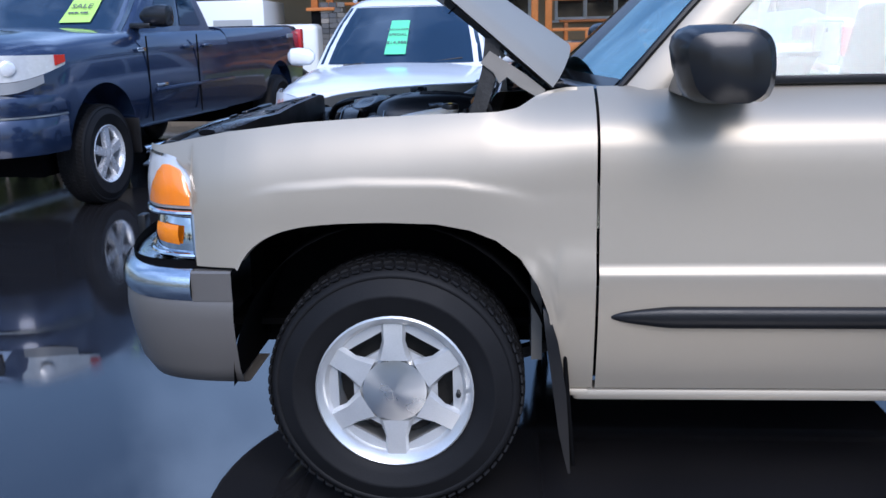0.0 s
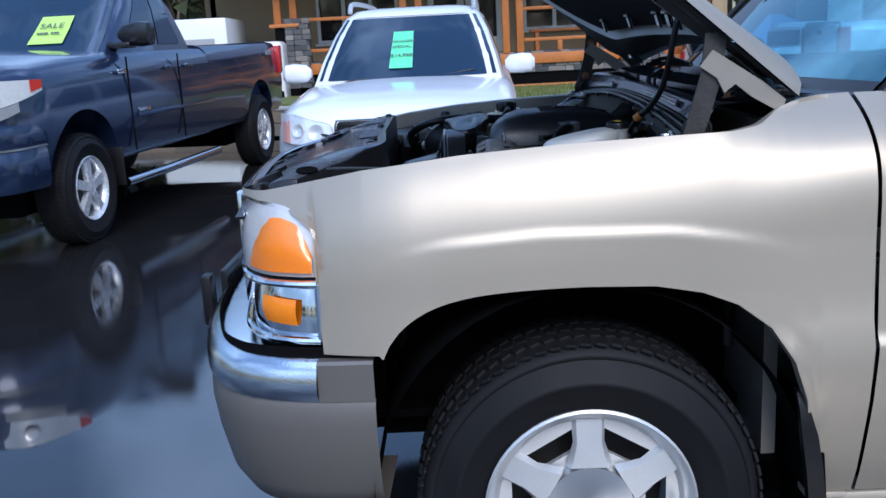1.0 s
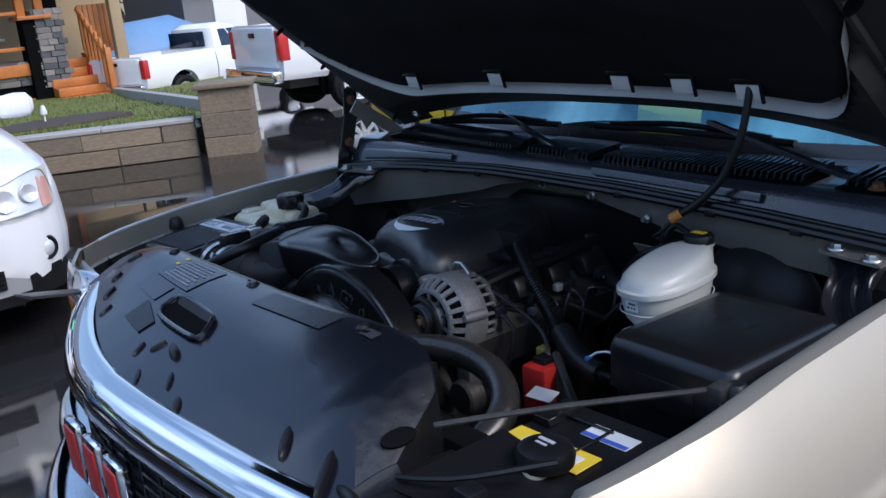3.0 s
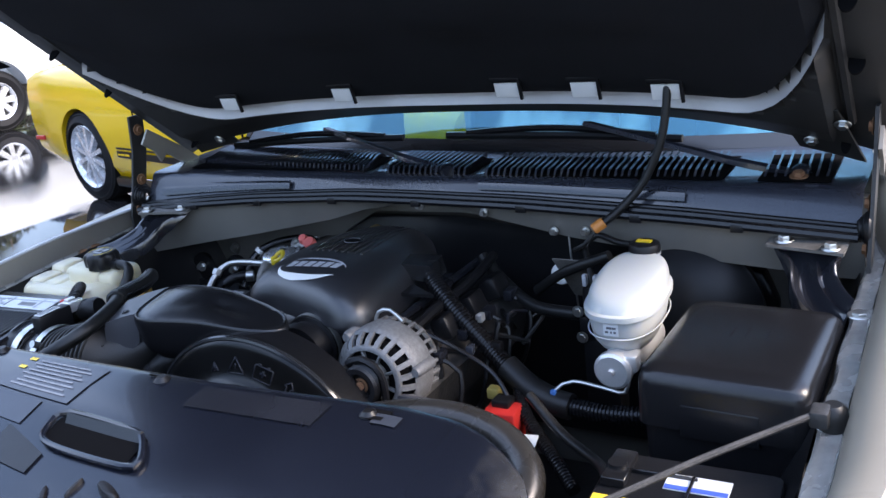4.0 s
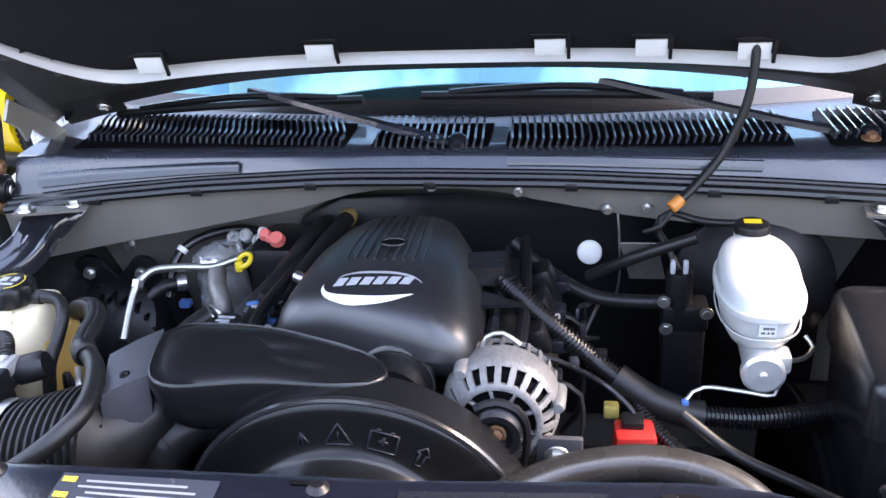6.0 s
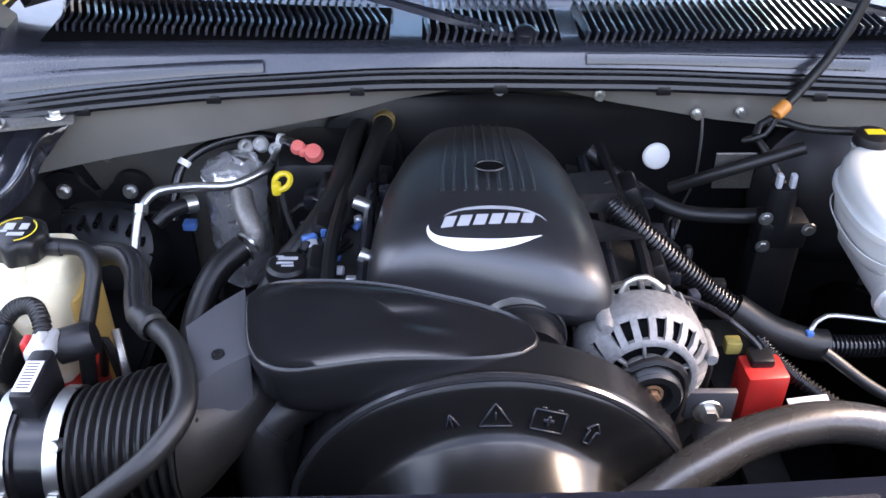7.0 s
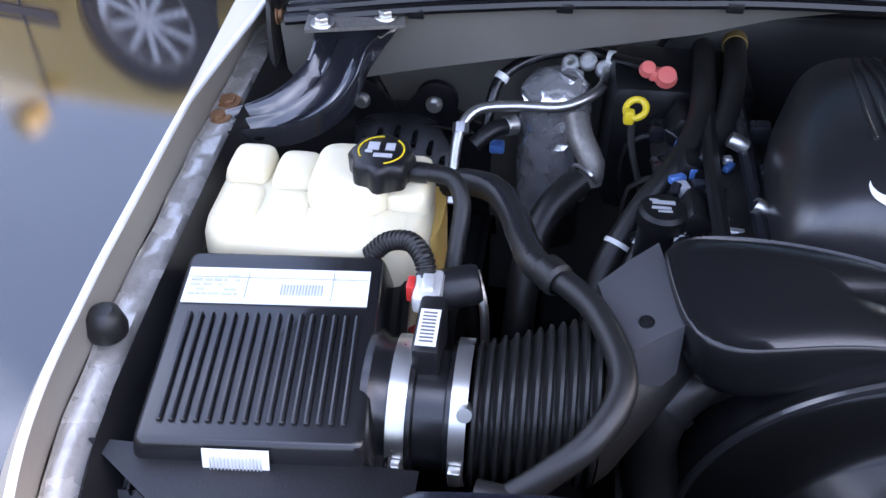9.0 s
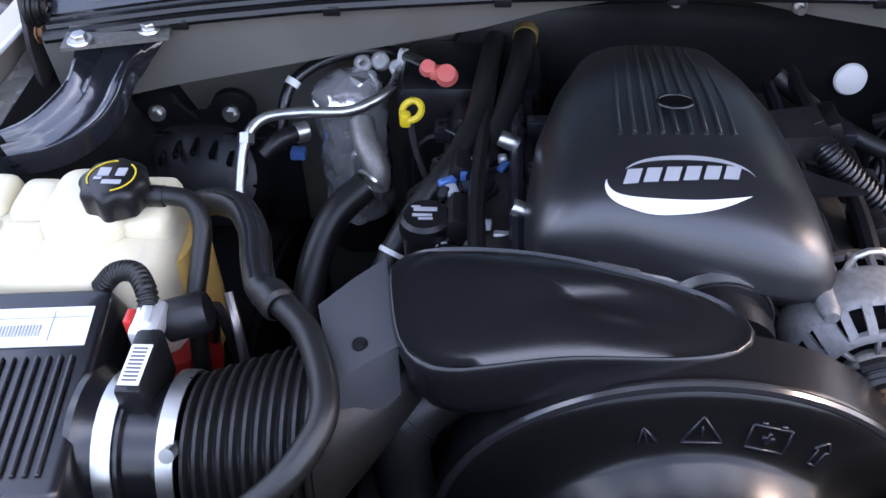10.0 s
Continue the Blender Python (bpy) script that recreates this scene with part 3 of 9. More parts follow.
# porch: deck boards, fascia, stone skirt
deck = part("porch_floor", rbox((1.1, 18.35, DZ - 0.1), (7.9, 1.9, 0.06), 0), DECK, house)
for i in range(13):
    part("deck_board", rbox((1.1, 17.47 + 0.145 * i, DZ - 0.03), (8.0, 0.135, 0.055), 0.005, 1), DECK, deck)
part("fascia", rbox((1.1, 17.36, DZ - 0.13), (8.1, 0.05, 0.22), 0.006), WOOD, house)
part("skirt", rbox((1.1, 17.5, 0.62), (8.0, 0.12, 0.8), 0), DARK, house)
part("skirt_board", rbox((1.1, 17.38, 0.44), (8.0, 0.05, 0.10), 0.006), WOOD, house)
part("porch_ceiling", rbox((1.0, 18.3, 3.42), (10.5, 2.0, 0.06), 0), STUCCO, house)
part("beam", rbox((1.2, 17.4, 3.14), (8.6, 0.16, 0.20), 0.01), WOOD, house)


def porch_post(x, stone):
    if stone:
        p = part("stone_pillar", rbox((x, 17.45, 1.17), (0.44, 0.44, 1.55), 0), DARK, house, "pillar faced with dark ledge stone")
        part("cap", rbox((x, 17.45, 1.97), (0.62, 0.62, 0.07), 0.01), WOOD, p)
        return p
    return None


STONE_POSTS = [porch_post(-2.55, True), porch_post(4.98, True)]
for x, z0 in ((-2.72, 2.0), (-2.38, 2.0), (4.81, 2.0), (5.15, 2.0), (-0.05, DZ), (0.28, DZ), (2.12, DZ), (2.42, DZ)):
    part("post", rbox((x, 17.45, (z0 + 3.2) / 2), (0.15, 0.16, 3.2 - z0), 0.01), WOOD, house)
for x0, x1 in ((-2.4, -0.1), (2.5, 4.8)):
    for z, h in ((2.07, 0.07), (1.42, 0.07)):
        part("rail", rbox(((x0 + x1) / 2, 17.45, z), (x1 - x0, 0.09, h), 0.008), WOOD, house)
    for i in range(2):
        part("baluster", rbox((x0 + (x1 - x0) * (i + 1) / 3, 17.45, 1.3), (0.1, 0.08, 0.3), 0.006), WOOD, house)
part("bench", merge(rbox((3.5, 18.3, 1.6), (1.6, 0.4, 0.06), 0.01), rbox((2.85, 18.3, 1.38), (0.09, 0.35, 0.42), 0.01), rbox((4.15, 18.3, 1.38), (0.09, 0.35, 0.42), 0.01)), WOOD, house)

# stair at the end of the porch
stair = part("stair", merge(*[rbox((5.53, 17.9 - 0.28 * i, DZ - 0.12 - 0.165 * i), (0.92, 0.36, 0.16), 0.008) for i in range(5)]), WOOD, house, "orange timber steps")
part("stringer", prism([(0, 0), (0.3, 0), (1.5, 0.9), (1.2, 0.9)], 0.06, Matrix.Translation((5.97, 16.6, 0.3)) @ Matrix(((0, 0, 1, 0), (1, 0, 0, 0), (0, 1, 0, 0), (0, 0, 0, 1)))), WOOD, stair)
part("handrail", tube([(6.0, 16.6, 1.15), (6.0, 17.9, 2.05)], 0.05, 8, 0.3), WOOD, stair)
for i in range(7):
    y = 16.65 + 0.2 * i
    part("baluster", rbox((6.0, y, 0.55 + 0.62 * (y - 16.6) + 0.35), (0.05, 0.06, 0.85), 0.005), WOOD, stair)
for i in range(6):
    part("baluster", rbox((6.08 + 0.10 * i, 18.0, 1.65), (0.08, 0.05, 0.95), 0.005), WOOD, stair)
part("newel", rbox((6.0, 16.55, 0.85), (0.11, 0.11, 0.9), 0.01), WOOD, stair)
part("porch_post", rbox((6.6, 17.5, 1.8), (0.22, 0.2, 3.0), 0.01), STUCCO, house)
part("gable", prism([(0, 0), (2.4, 0), (2.4, 0.55), (0, 0.75)], 0.12, Matrix.Translation((5.15, 17.5, 2.62)) @ Matrix(((1, 0, 0, 0), (0, 0, -1, 0), (0, 1, 0, 0), (0, 0, 0, 1)))), STUCCO, house)

# roof with courses
roof = part("roof", loft([[(-5.4, 16.7, 3.02), (-5.4, 22.5, 6.2), (-5.4, 28.4, 3.42), (-5.4, 28.4, 3.54), (-5.4, 22.5, 6.34), (-5.4, 16.7, 3.14)],
                          [(6.4, 16.7, 3.02), (6.4, 22.5, 6.2), (6.4, 28.4, 3.42), (6.4, 28.4, 3.54), (6.4, 22.5, 6.34), (6.4, 16.7, 3.14)]]), ROOF, house, smooth=20)
part("gutter", tube([(-5.4, 16.66, 3.04), (6.4, 16.66, 3.04)], 0.06, 8, 2), SHED, roof)
for i in range(10):
    part("shingle_course", rbox((0.5, 16.82 + 0.26 * i, 3.22 + 0.143 * i), (11.7, 0.28, 0.02), 0, m=Matrix.Rotation(radians(28.8), 4, "X")), ROOF, roof)

# shed and tarp beyond the drive
shed = thing("shed", "dark grey shed with a pitched roof behind the drive", "shed", pose(11.6, 22.5, -0.28))
part("wall", rbox((0, 0, 1.35), (5.0, 4.0, 2.7), 0), SHED, shed)
part("roof", loft([[(-2.8, -2.4, 2.5), (-2.8, 0, 3.9), (-2.8, 2.4, 2.5), (-2.8, 2.4, 2.6), (-2.8, 0, 4.02), (-2.8, -2.4, 2.6)], [(2.8, -2.4, 2.5), (2.8, 0, 3.9), (2.8, 2.4, 2.5), (2.8, 2.4, 2.6), (2.8, 0, 4.02), (2.8, -2.4, 2.6)]]), ROOF, shed, smooth=20)
w = part("window", rbox((1.2, -2.01, 1.6), (0.9, 0.06, 0.9), 0.01), FRAME, shed)
part("pane", rbox((1.2, -2.045, 1.6), (0.74, 0.02, 0.74), 0), PANE, w)
part("door", rbox((-1.3, -2.01, 1.1), (0.85, 0.06, 2.0), 0.01), FRAME, shed)
boat = thing("covered_boat", "blue tarpaulin over a load beside the shed", "tarpaulin", pose(8.2, 20.5, -0.28))
part("cover", loft([[(x, y * k, 0.25 + z * h) for y, z in ((-0.9, 0), (-0.85, 0.7), (-0.4, 1.1), (0, 1.25), (0.4, 1.1), (0.85, 0.7), (0.9, 0))] for x, k, h in ((-1.5, 0.7, 0.8), (-1.0, 1, 1.15), (0.5, 1, 1.25), (1.5, 0.75, 0.9))]), TARP, boat)


# woods behind the lot
def woods(x0, x1, y0, y1, count, seed):
    rng = random.Random(seed)
    V, F, V2, F2 = [], [], [], []
    for _ in range(count):
        x, y, h, r = rng.uniform(x0, x1), rng.uniform(y0, y1), rng.uniform(6, 9.5), rng.uniform(0.05, 0.13)
        pts = [(x + rng.uniform(-0.25, 0.25) * k, y + rng.uniform(-0.25, 0.25) * k, h * k / 5, r * (1 - 0.16 * k)) for k in range(6)]
        base = len(V)
        for px, py, pz, pr in pts:
            V += [(px + pr * math.cos(a * 1.047), py + pr * math.sin(a * 1.047), pz - 0.4) for a in range(6)]
        for k in range(5):
            for a in range(6):
                F.append((base + 6 * k + a, base + 6 * k + (a + 1) % 6, base + 6 * k + 6 + (a + 1) % 6, base + 6 * k + 6 + a))
        for _ in range(14):
            t = rng.uniform(0.25, 0.98)
            ang, ln = rng.uniform(0, 6.28), rng.uniform(0.8, 2.6) * (1.15 - t)
            z = h * t
            b = len(V)
            ex, ey, ez = x + ln * math.cos(ang), y + ln * math.sin(ang), z + ln * rng.uniform(-0.1, 0.6)
            V += [(x, y, z - 0.03), (x, y, z + 0.03), (x + 0.03, y + 0.03, z), (ex, ey, ez)]
            F += [(b, b + 1, b + 3), (b + 1, b + 2, b + 3), (b + 2, b, b + 3)]
            for _ in range(9):
                q = rng.uniform(0.3, 1.1)
                cx, cy, cz = x + (ex - x) * q, y + (ey - y) * q, z + (ez - z) * q
                c = len(V2)
                for _ in range(3):
                    V2.append((cx + rng.uniform(-0.4, 0.4), cy + rng.uniform(-0.4, 0.4), cz + rng.uniform(-0.35, 0.35)))
                F2.append((c, c + 1, c + 2))
    out = []
    for nm, v, f, m in (("tree_trunks", V, F, BARK), ("tree_crowns", V2, F2, LEAF)):
        me = bpy.data.meshes.new(nm)
        me.from_pydata(v, [], f)
        me.materials.append(m)
        out.append(new(nm, me))
    return out


# only the first stand is in view; the second is added to darken reflections
for a, b in (woods(-30, -5, 24, 40, 260, 2), woods(6, 60, 30, 42, 190, 4), woods(-60, 60, -62, -50, 160, 7), woods(-62, -45, -40, 30, 110, 9)):
    tagged(a, "thin grey trunks of a bare winter wood", "trees", kind="stuff")
    tagged(b, "sparse dull foliage of the wood", "foliage", kind="stuff")

# ---- the pickup: body ----
truck = thing("pickup_truck", "pewter metallic pickup truck with its hood raised and engine bay open", "truck")

TOP = [(0.20, 1.062), (0.30, 1.072), (0.42, 1.096), (0.51, 1.113), (0.71, 1.135), (0.92, 1.147), (1.13, 1.154), (1.25, 1.157), (1.30, 1.165), (1.36, 1.200), (1.42, 1.212), (1.60, 1.215)]
ROLL = [(0.20, 1.062), (0.30, 1.074), (0.51, 1.114), (0.75, 1.138), (1.0, 1.154), (1.25, 1.180), (1.50, 1.213), (1.60, 1.215)]
ARCH = [(0.505, 0.40), (0.510, 0.60), (0.518, 0.675), (0.537, 0.745), (0.570, 0.797), (0.625, 0.837), (0.70, 0.861), (0.80, 0.872), (0.95, 0.875), (1.08, 0.870), (1.17, 0.853), (1.24, 0.825), (1.305, 0.775),
        (1.35, 0.705), (1.38, 0.62), (1.40, 0.50), (1.405, 0.385)]
ARCH = [(p.x, p.y) for p in spline([(x, z, 0) for x, z in ARCH], 0.022) if p.x < 0.94] + [p for p in ARCH if p[0] > 0.94]
CREASE = [(0.53, 0.945), (0.66, 0.972), (0.86, 0.985), (1.12, 0.980), (1.29, 0.952), (1.37, 0.92)]


def side_y(x, z, top):
    """Half-width of the body at a height, below the shoulder's roll."""
    y = interp(z, [(0.36, 0.905), (0.45, 0.940), (0.60, 0.977), (0.70, 0.990), (0.732, 0.992), (0.752, 0.980), (0.85, 0.972), (0.95, 0.967), (1.20, 0.962)])
    top = interp(x, ROLL)
    d = top - z
    if d < 0.24:
        t = 1 - max(0.0, d) / 0.24
        k = max(0.0, min(1.0, (x - 1.22) / 0.26))
        y -= (0.070 + 0.085 * k) * t ** (2.6 + 0.8 * k)
    if 0.5 < x < 1.42:
        c = interp(x, CREASE)
        k = max(0.0, min(1.0, (x - 0.53) / 0.22, (1.40 - x) / 0.26))
        k = k * k * (3 - 2 * k)
        q = max(0.0, min(1.0, (c + 0.012 - z) / 0.024))
        y += 0.006 * k * q * q * (3 - 2 * q) * max(0.0, 1 - max(0.0, c - z) / 0.20)
    if x < 0.62:
        y -= 0.047 * ((0.62 - x) / 0.24) ** 2
    if x < 0.30:
        y -= 12 * (0.30 - x) ** 2
    return y


def fender(side, inner=False):
    cols = lin(0.230, 0.405, 14) + lin(0.415, 0.50, 5) + [p[0] for p in ARCH] + [1.43, 1.46, 1.504]
    cols = sorted(set([round(c, 4) for c in cols + lin(0.56, 1.34, 34)]))
    def fn(x, v):
        top = interp(x, TOP) - (0.033 if side > 0 else 0)
        if x < 0.41:
            # strip over the headlamp, bent back on the passenger side to fit the view
            xs = x + (0.13 * (0.41 - x) / 0.21 if side > 0 else 0)
            drop = 0.03 * (0.41 - x) / 0.21 if side > 0 else 0
            lo = interp(x, [(0.20, 1.050), (0.25, 1.054), (0.31, 1.050), (0.352, 1.037), (0.395, 1.008), (0.41, 0.985)])
            if v <= 1:
                z = lo + (top - lo) * (1 - (1 - v) ** 1.35) - drop
                return Vector((xs, side * side_y(x, z, top), z))
            k = min(1.0, (v - 1) / 0.6)
            return Vector((xs, side * (side_y(x, top, top) - 0.05 * k), top - drop - 0.06 * k * k))
        if x < 0.505:
            lo = 0.752
        elif x > 1.405:
            lo = 0.385
        else:
            lo = interp(x, ARCH)
            if x < 0.53:
                lo = max(lo, 0.752)
        if v <= 1:
            z = lo + (0.90 - lo) * v / 0.35 if v < 0.35 else 0.90 + (top - 0.90) * (v - 0.35) / 0.65
            slim = 0.017 * max(0.0, 1 - (top - z) / 0.2) ** 1.5 if side > 0 else 0.0
            return Vector((x, side * (side_y(x, z, top) - slim), z))
        over = [(1.15, 0.876, -0.003), (1.3, 0.860, -0.010), (1.4, 0.845, -0.022), (1.5, 0.835, -0.040), (1.6, 0.829, -0.062)]
        if side > 0:
            over = [(1.15, 0.8965, -0.003), (1.3, 0.896, -0.012), (1.4, 0.896, -0.026), (1.5, 0.8965, -0.040), (1.6, 0.897, -0.054)]
        for vv, y, dz in over:
            if abs(vv - v) < 1e-6:
                y -= max(0.0, min(1.0, (x - 1.22) / 0.26)) * 0.085 + (0.12 * max(0.0, x - 0.98) * (1.6 - v) / 0.45 if side > 0 else 0)
                return Vector((x, side * (y - (0.045 * ((0.62 - x) / 0.24) ** 2 if x < 0.62 else 0)), top + dz))
    vs = lin(0, 0.35, 10) + lin(0.37, 1, 38) + [1.15, 1.3, 1.4, 1.5, 1.6]
    if inner:
        return sheet(fn, [c for c in cols if c > 0.41], vs[-5:])
    bm = sheet(fn, cols, vs[:-4] if side > 0 else vs)
    # rolled lip round the wheel opening
    lip = []
    for x, z in [p for p in ARCH if p[1] > 0.75 or p[0] > 0.7]:
        y = side_y(x, z, 2)
        lip.append([(x, side * y, z), (x, side * (y - 0.03), z - 0.004), (x, side * (y - 0.035), z + 0.012)])
    return merge(bm, loft(lip, caps=False, closed=False))


for s, nm in ((-1, "driver side front fender"), (1, "passenger side front fender")):
    fd = part("fender", fender(s), PEWTER, truck, "pewter metallic front fender", smooth=30)
    if s > 0:
        part("inner_wall", fender(1, True), PEWTER_IN, fd, "tan painted inner wall of the fender")
        # added tube, a painted highlight along the fender's top edge
        part("fender_edge", tube([(x, 0.8975 - max(0.0, min(1.0, (x - 1.22) / 0.26)) * 0.085 - (0.045 * ((0.62 - x) / 0.24) ** 2 if x < 0.62 else 0) - 0.12 * max(0.0, x - 0.98), interp(x, TOP) - 0.035) for x in lin(0.46, 1.34, 30)], 0.0042, 8, 0.03), EDGE_LIGHT, fd, "pale tube painted as the sky highlight on the fender edge")
    # inner rail that carries the hood seal
    def rail(u, v, s=s):
        z = interp(u, TOP)
        y, dz = ((0.829, -0.060), (0.826, -0.064), (0.806, -0.066), (0.799, -0.072), (0.796, -0.094))[v]
        if s > 0:
            y, dz = y + 0.066, dz - 0.025
        y -= max(0.0, min(1.0, (u - 1.22) / 0.26)) * 0.085
        return Vector((u, s * (y - (0.045 * ((0.62 - u) / 0.24) ** 2 if u < 0.62 else 0) - 0.004 * noise.noise(Vector((u * 14, v, s)))), z + dz))
    part("fender_rail", sheet(rail, lin(0.42, 1.36, 60), range(5)), RAIL, fd, "worn painted inner rail")
    part("inner_apron", sheet(lambda u, v, s=s: Vector((u, s * ((0.063 if s > 0 else 0) + 0.794 - 0.085 * max(0.0, min(1.0, (u - 1.22) / 0.26)) - 0.10 * v - (0.045 * ((0.62 - u) / 0.24) ** 2 if u < 0.62 else 0)), interp(u, TOP) - 0.08 - 0.22 * v)), lin(0.42, 1.36, 16), lin(0, 1, 5)), BLACK, fd)
    # liner and wall are near black, so the colour holds the wheel well's shade
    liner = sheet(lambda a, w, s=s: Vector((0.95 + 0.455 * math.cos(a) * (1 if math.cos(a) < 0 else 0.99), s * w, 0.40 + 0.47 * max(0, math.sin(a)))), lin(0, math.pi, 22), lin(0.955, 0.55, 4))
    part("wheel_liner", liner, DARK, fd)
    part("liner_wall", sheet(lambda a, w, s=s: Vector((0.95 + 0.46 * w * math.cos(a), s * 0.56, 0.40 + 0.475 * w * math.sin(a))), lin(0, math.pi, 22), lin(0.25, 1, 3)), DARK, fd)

# doors, rocker, cab
for s in (-1, 1):
    def dfn(x, z, s=s):
        return Vector((x, s * side_y(2.0, z, 1.215), z))
    dz = lin(0.385, 0.70, 8) + [0.715, 0.728, 0.735, 0.745, 0.756, 0.765] + lin(0.80, 1.06, 7) + lin(1.075, 1.213, 10)
    dr = part("door", sheet(dfn, lin(1.512, 2.62, 12), dz, 0.0), PEWTER, truck, "pewter metallic front door with black side moulding", smooth=30)
    def mould(u, v, s=s):
        r = min(1.0, (max(0.0, u - 1.545) / 0.16) ** 0.5)
        a = math.pi * v
        return Vector((u, s * (side_y(2, 0.61, 2) + 0.003 + 0.018 * math.sin(a) * r), 0.614 - 0.031 * math.cos(a) * r - 0.004 * (u - 1.6)))
    part("side_moulding", sheet(mould, [1.5451] + lin(1.55, 1.72, 10) + lin(1.8, 2.62, 5), lin(0, 1, 9)), BLACK, dr, "black rubber side moulding")
    part("window_seal", rbox((2.2, s * 0.822, 1.222), (0.86, 0.03, 0.022), 0.004), BLACK, dr)
    part("window_glass", sheet(lambda x, v, s=s: Vector((x, s * (0.815 - 0.16 * v), 1.22 + 0.46 * v)), lin(1.88, 2.62, 5), lin(0, 1, 5), 0.004), GLASS, dr)
    part("rocker", rbox((2.06, s * 0.880, 0.365), (1.22, 0.08, 0.036), 0.014), PEWTER, truck)
    part("rocker", rbox((1.455, s * 0.885, 0.372), (0.085, 0.07, 0.024), 0.01), PEWTER, truck)
    flap = part("mud_flap", loft([[(a, s * y, z), (b, s * y, z), (b, s * (y - 0.022), z), (a, s * (y - 0.022), z)] for z, a, b, y in ((0.63, 1.366, 1.374, 0.958), (0.60, 1.368, 1.388, 0.972), (0.54, 1.374, 1.406, 0.978), (0.47, 1.384, 1.418, 0.978), (0.39, 1.394, 1.429, 0.974), (0.27, 1.410, 1.438, 0.966), (0.20, 1.424, 1.441, 0.960), (0.14, 1.438, 1.444, 0.955))]), BLACK, truck, "black plastic mud flap")
    part("flap_face", rbox((1.436, s * 0.82, 0.37), (0.012, 0.26, 0.42), 0.004, m=Matrix.Rotation(-0.08, 4, "Y")), DARK, flap)
    # front pillar and mirror
    pil = loft([[(x + dx, s * (y + dy), z) for dx, dy in ((-0.045, -0.012), (0.02, 0.012), (0.095, 0.0), (0.03, -0.05))] for x, y, z in ((1.625, 0.822, 1.200), (1.79, 0.792, 1.39), (1.95, 0.752, 1.56), (2.09, 0.705, 1.69), (2.20, 0.65, 1.745))])
    part("windscreen_pillar", pil, PEWTER, truck)
    part("pillar_trim", tube([(1.575, s * 0.805, 1.207), (1.742, s * 0.776, 1.395), (1.905, s * 0.736, 1.565), (2.05, s * 0.69, 1.70)], 0.011, 8), BLACK, truck)
    mir = loft([[(1.69 + dx, s * (1.10 + dy), 1.275 + dz) for dx, dz in ((u, v) for u, v in oval(a, b, 20, 3.2))] for dy, a, b, dx0 in ((-0.09, 0.07, 0.07, 0), (-0.06, 0.10, 0.088, 0), (0.0, 0.115, 0.098, 0), (0.06, 0.112, 0.095, 0), (0.10, 0.09, 0.08, 0), (0.115, 0.05, 0.05, 0)) for dx in (0,)])
    for v in mir.verts:
        v.co.x += 0.085 - 0.25 * (v.co.z - 1.275) * (1 if v.co.x < 1.69 else 0.1)
        if v.co.z < 1.20:
            v.co.z = 1.195
    mr = part("door_mirror", mir, BLACK_SATIN, truck, "black plastic door mirror")
    part("mirror_base", loft([[(1.70, s * y, 1.20), (1.73, s * y, 1.28), (1.79, s * y, 1.33), (1.86, s * y, 1.29), (1.90, s * y, 1.20)] for y in (0.80, 0.86, 1.02)]), BLACK_SATIN, mr)

part("cab_roof", sheet(lambda x, y: Vector((x, y, 1.745 + 0.05 * (1 - (y / 0.64) ** 2) + 0.02 * math.sin((x - 2.2) * 2))), lin(2.04, 3.0, 7), lin(-0.64, 0.64, 9), 0.03), PEWTER, truck)
part("cab_back", rbox((3.0, 0, 1.1), (0.04, 1.6, 1.25), 0.01), PEWTER, truck)
part("cab_floor", rbox((2.2, 0, 0.42), (1.6, 1.7, 0.05), 0), DARK, truck)
part("dashboard", loft([[(1.50, y, 1.16), (1.62, y, 1.185), (1.78, y, 1.14), (1.80, y, 0.95), (1.55, y, 0.9)] for y in (-0.74, -0.4, 0, 0.4, 0.74)]), DASH, truck)
part("steering_wheel", lathe([(0.175 + 0.014 * math.cos(a), 0.014 * math.sin(a)) for a in lin(0, 2 * math.pi, 9)], 24, axis((1.96, -0.40, 1.13), (0.9, 0, 0.42))), BLACK, truck)
for y in (-0.42, 0.42):
    st = part("seat", rbox((2.45, y, 0.78), (0.55, 0.6, 0.16), 0.05, 3), SEAT, truck)
    part("seat_back", rbox((2.72, y, 1.10), (0.14, 0.56, 0.66), 0.05, 3, m=Matrix.Rotation(radians(12), 4, "Y")), SEAT, st)
    part("head_rest", rbox((2.80, y, 1.50), (0.09, 0.26, 0.16), 0.04, 3), SEAT, st)

# windscreen, curved
def screen(u, v):
    y = 0.79 - 0.155 * v
    yy = u * y
    return Vector((1.435 + 0.125 * u * u + 0.60 * v - 0.10 * v * u * u, yy, 1.205 + 0.52 * v - 0.004 * u * u))


part("windscreen", sheet(screen, lin(-1, 1, 21), lin(0, 1, 9), 0.005), SCREEN_GLASS, truck, "wet windscreen, tinted teal to carry its sky reflection")
part("windscreen_band", sheet(lambda u, v: screen(u, 0.045 * v) + Vector((-0.004, 0, 0.005)), lin(-1, 1, 21), (0, 1)), BLACK_SATIN, truck)

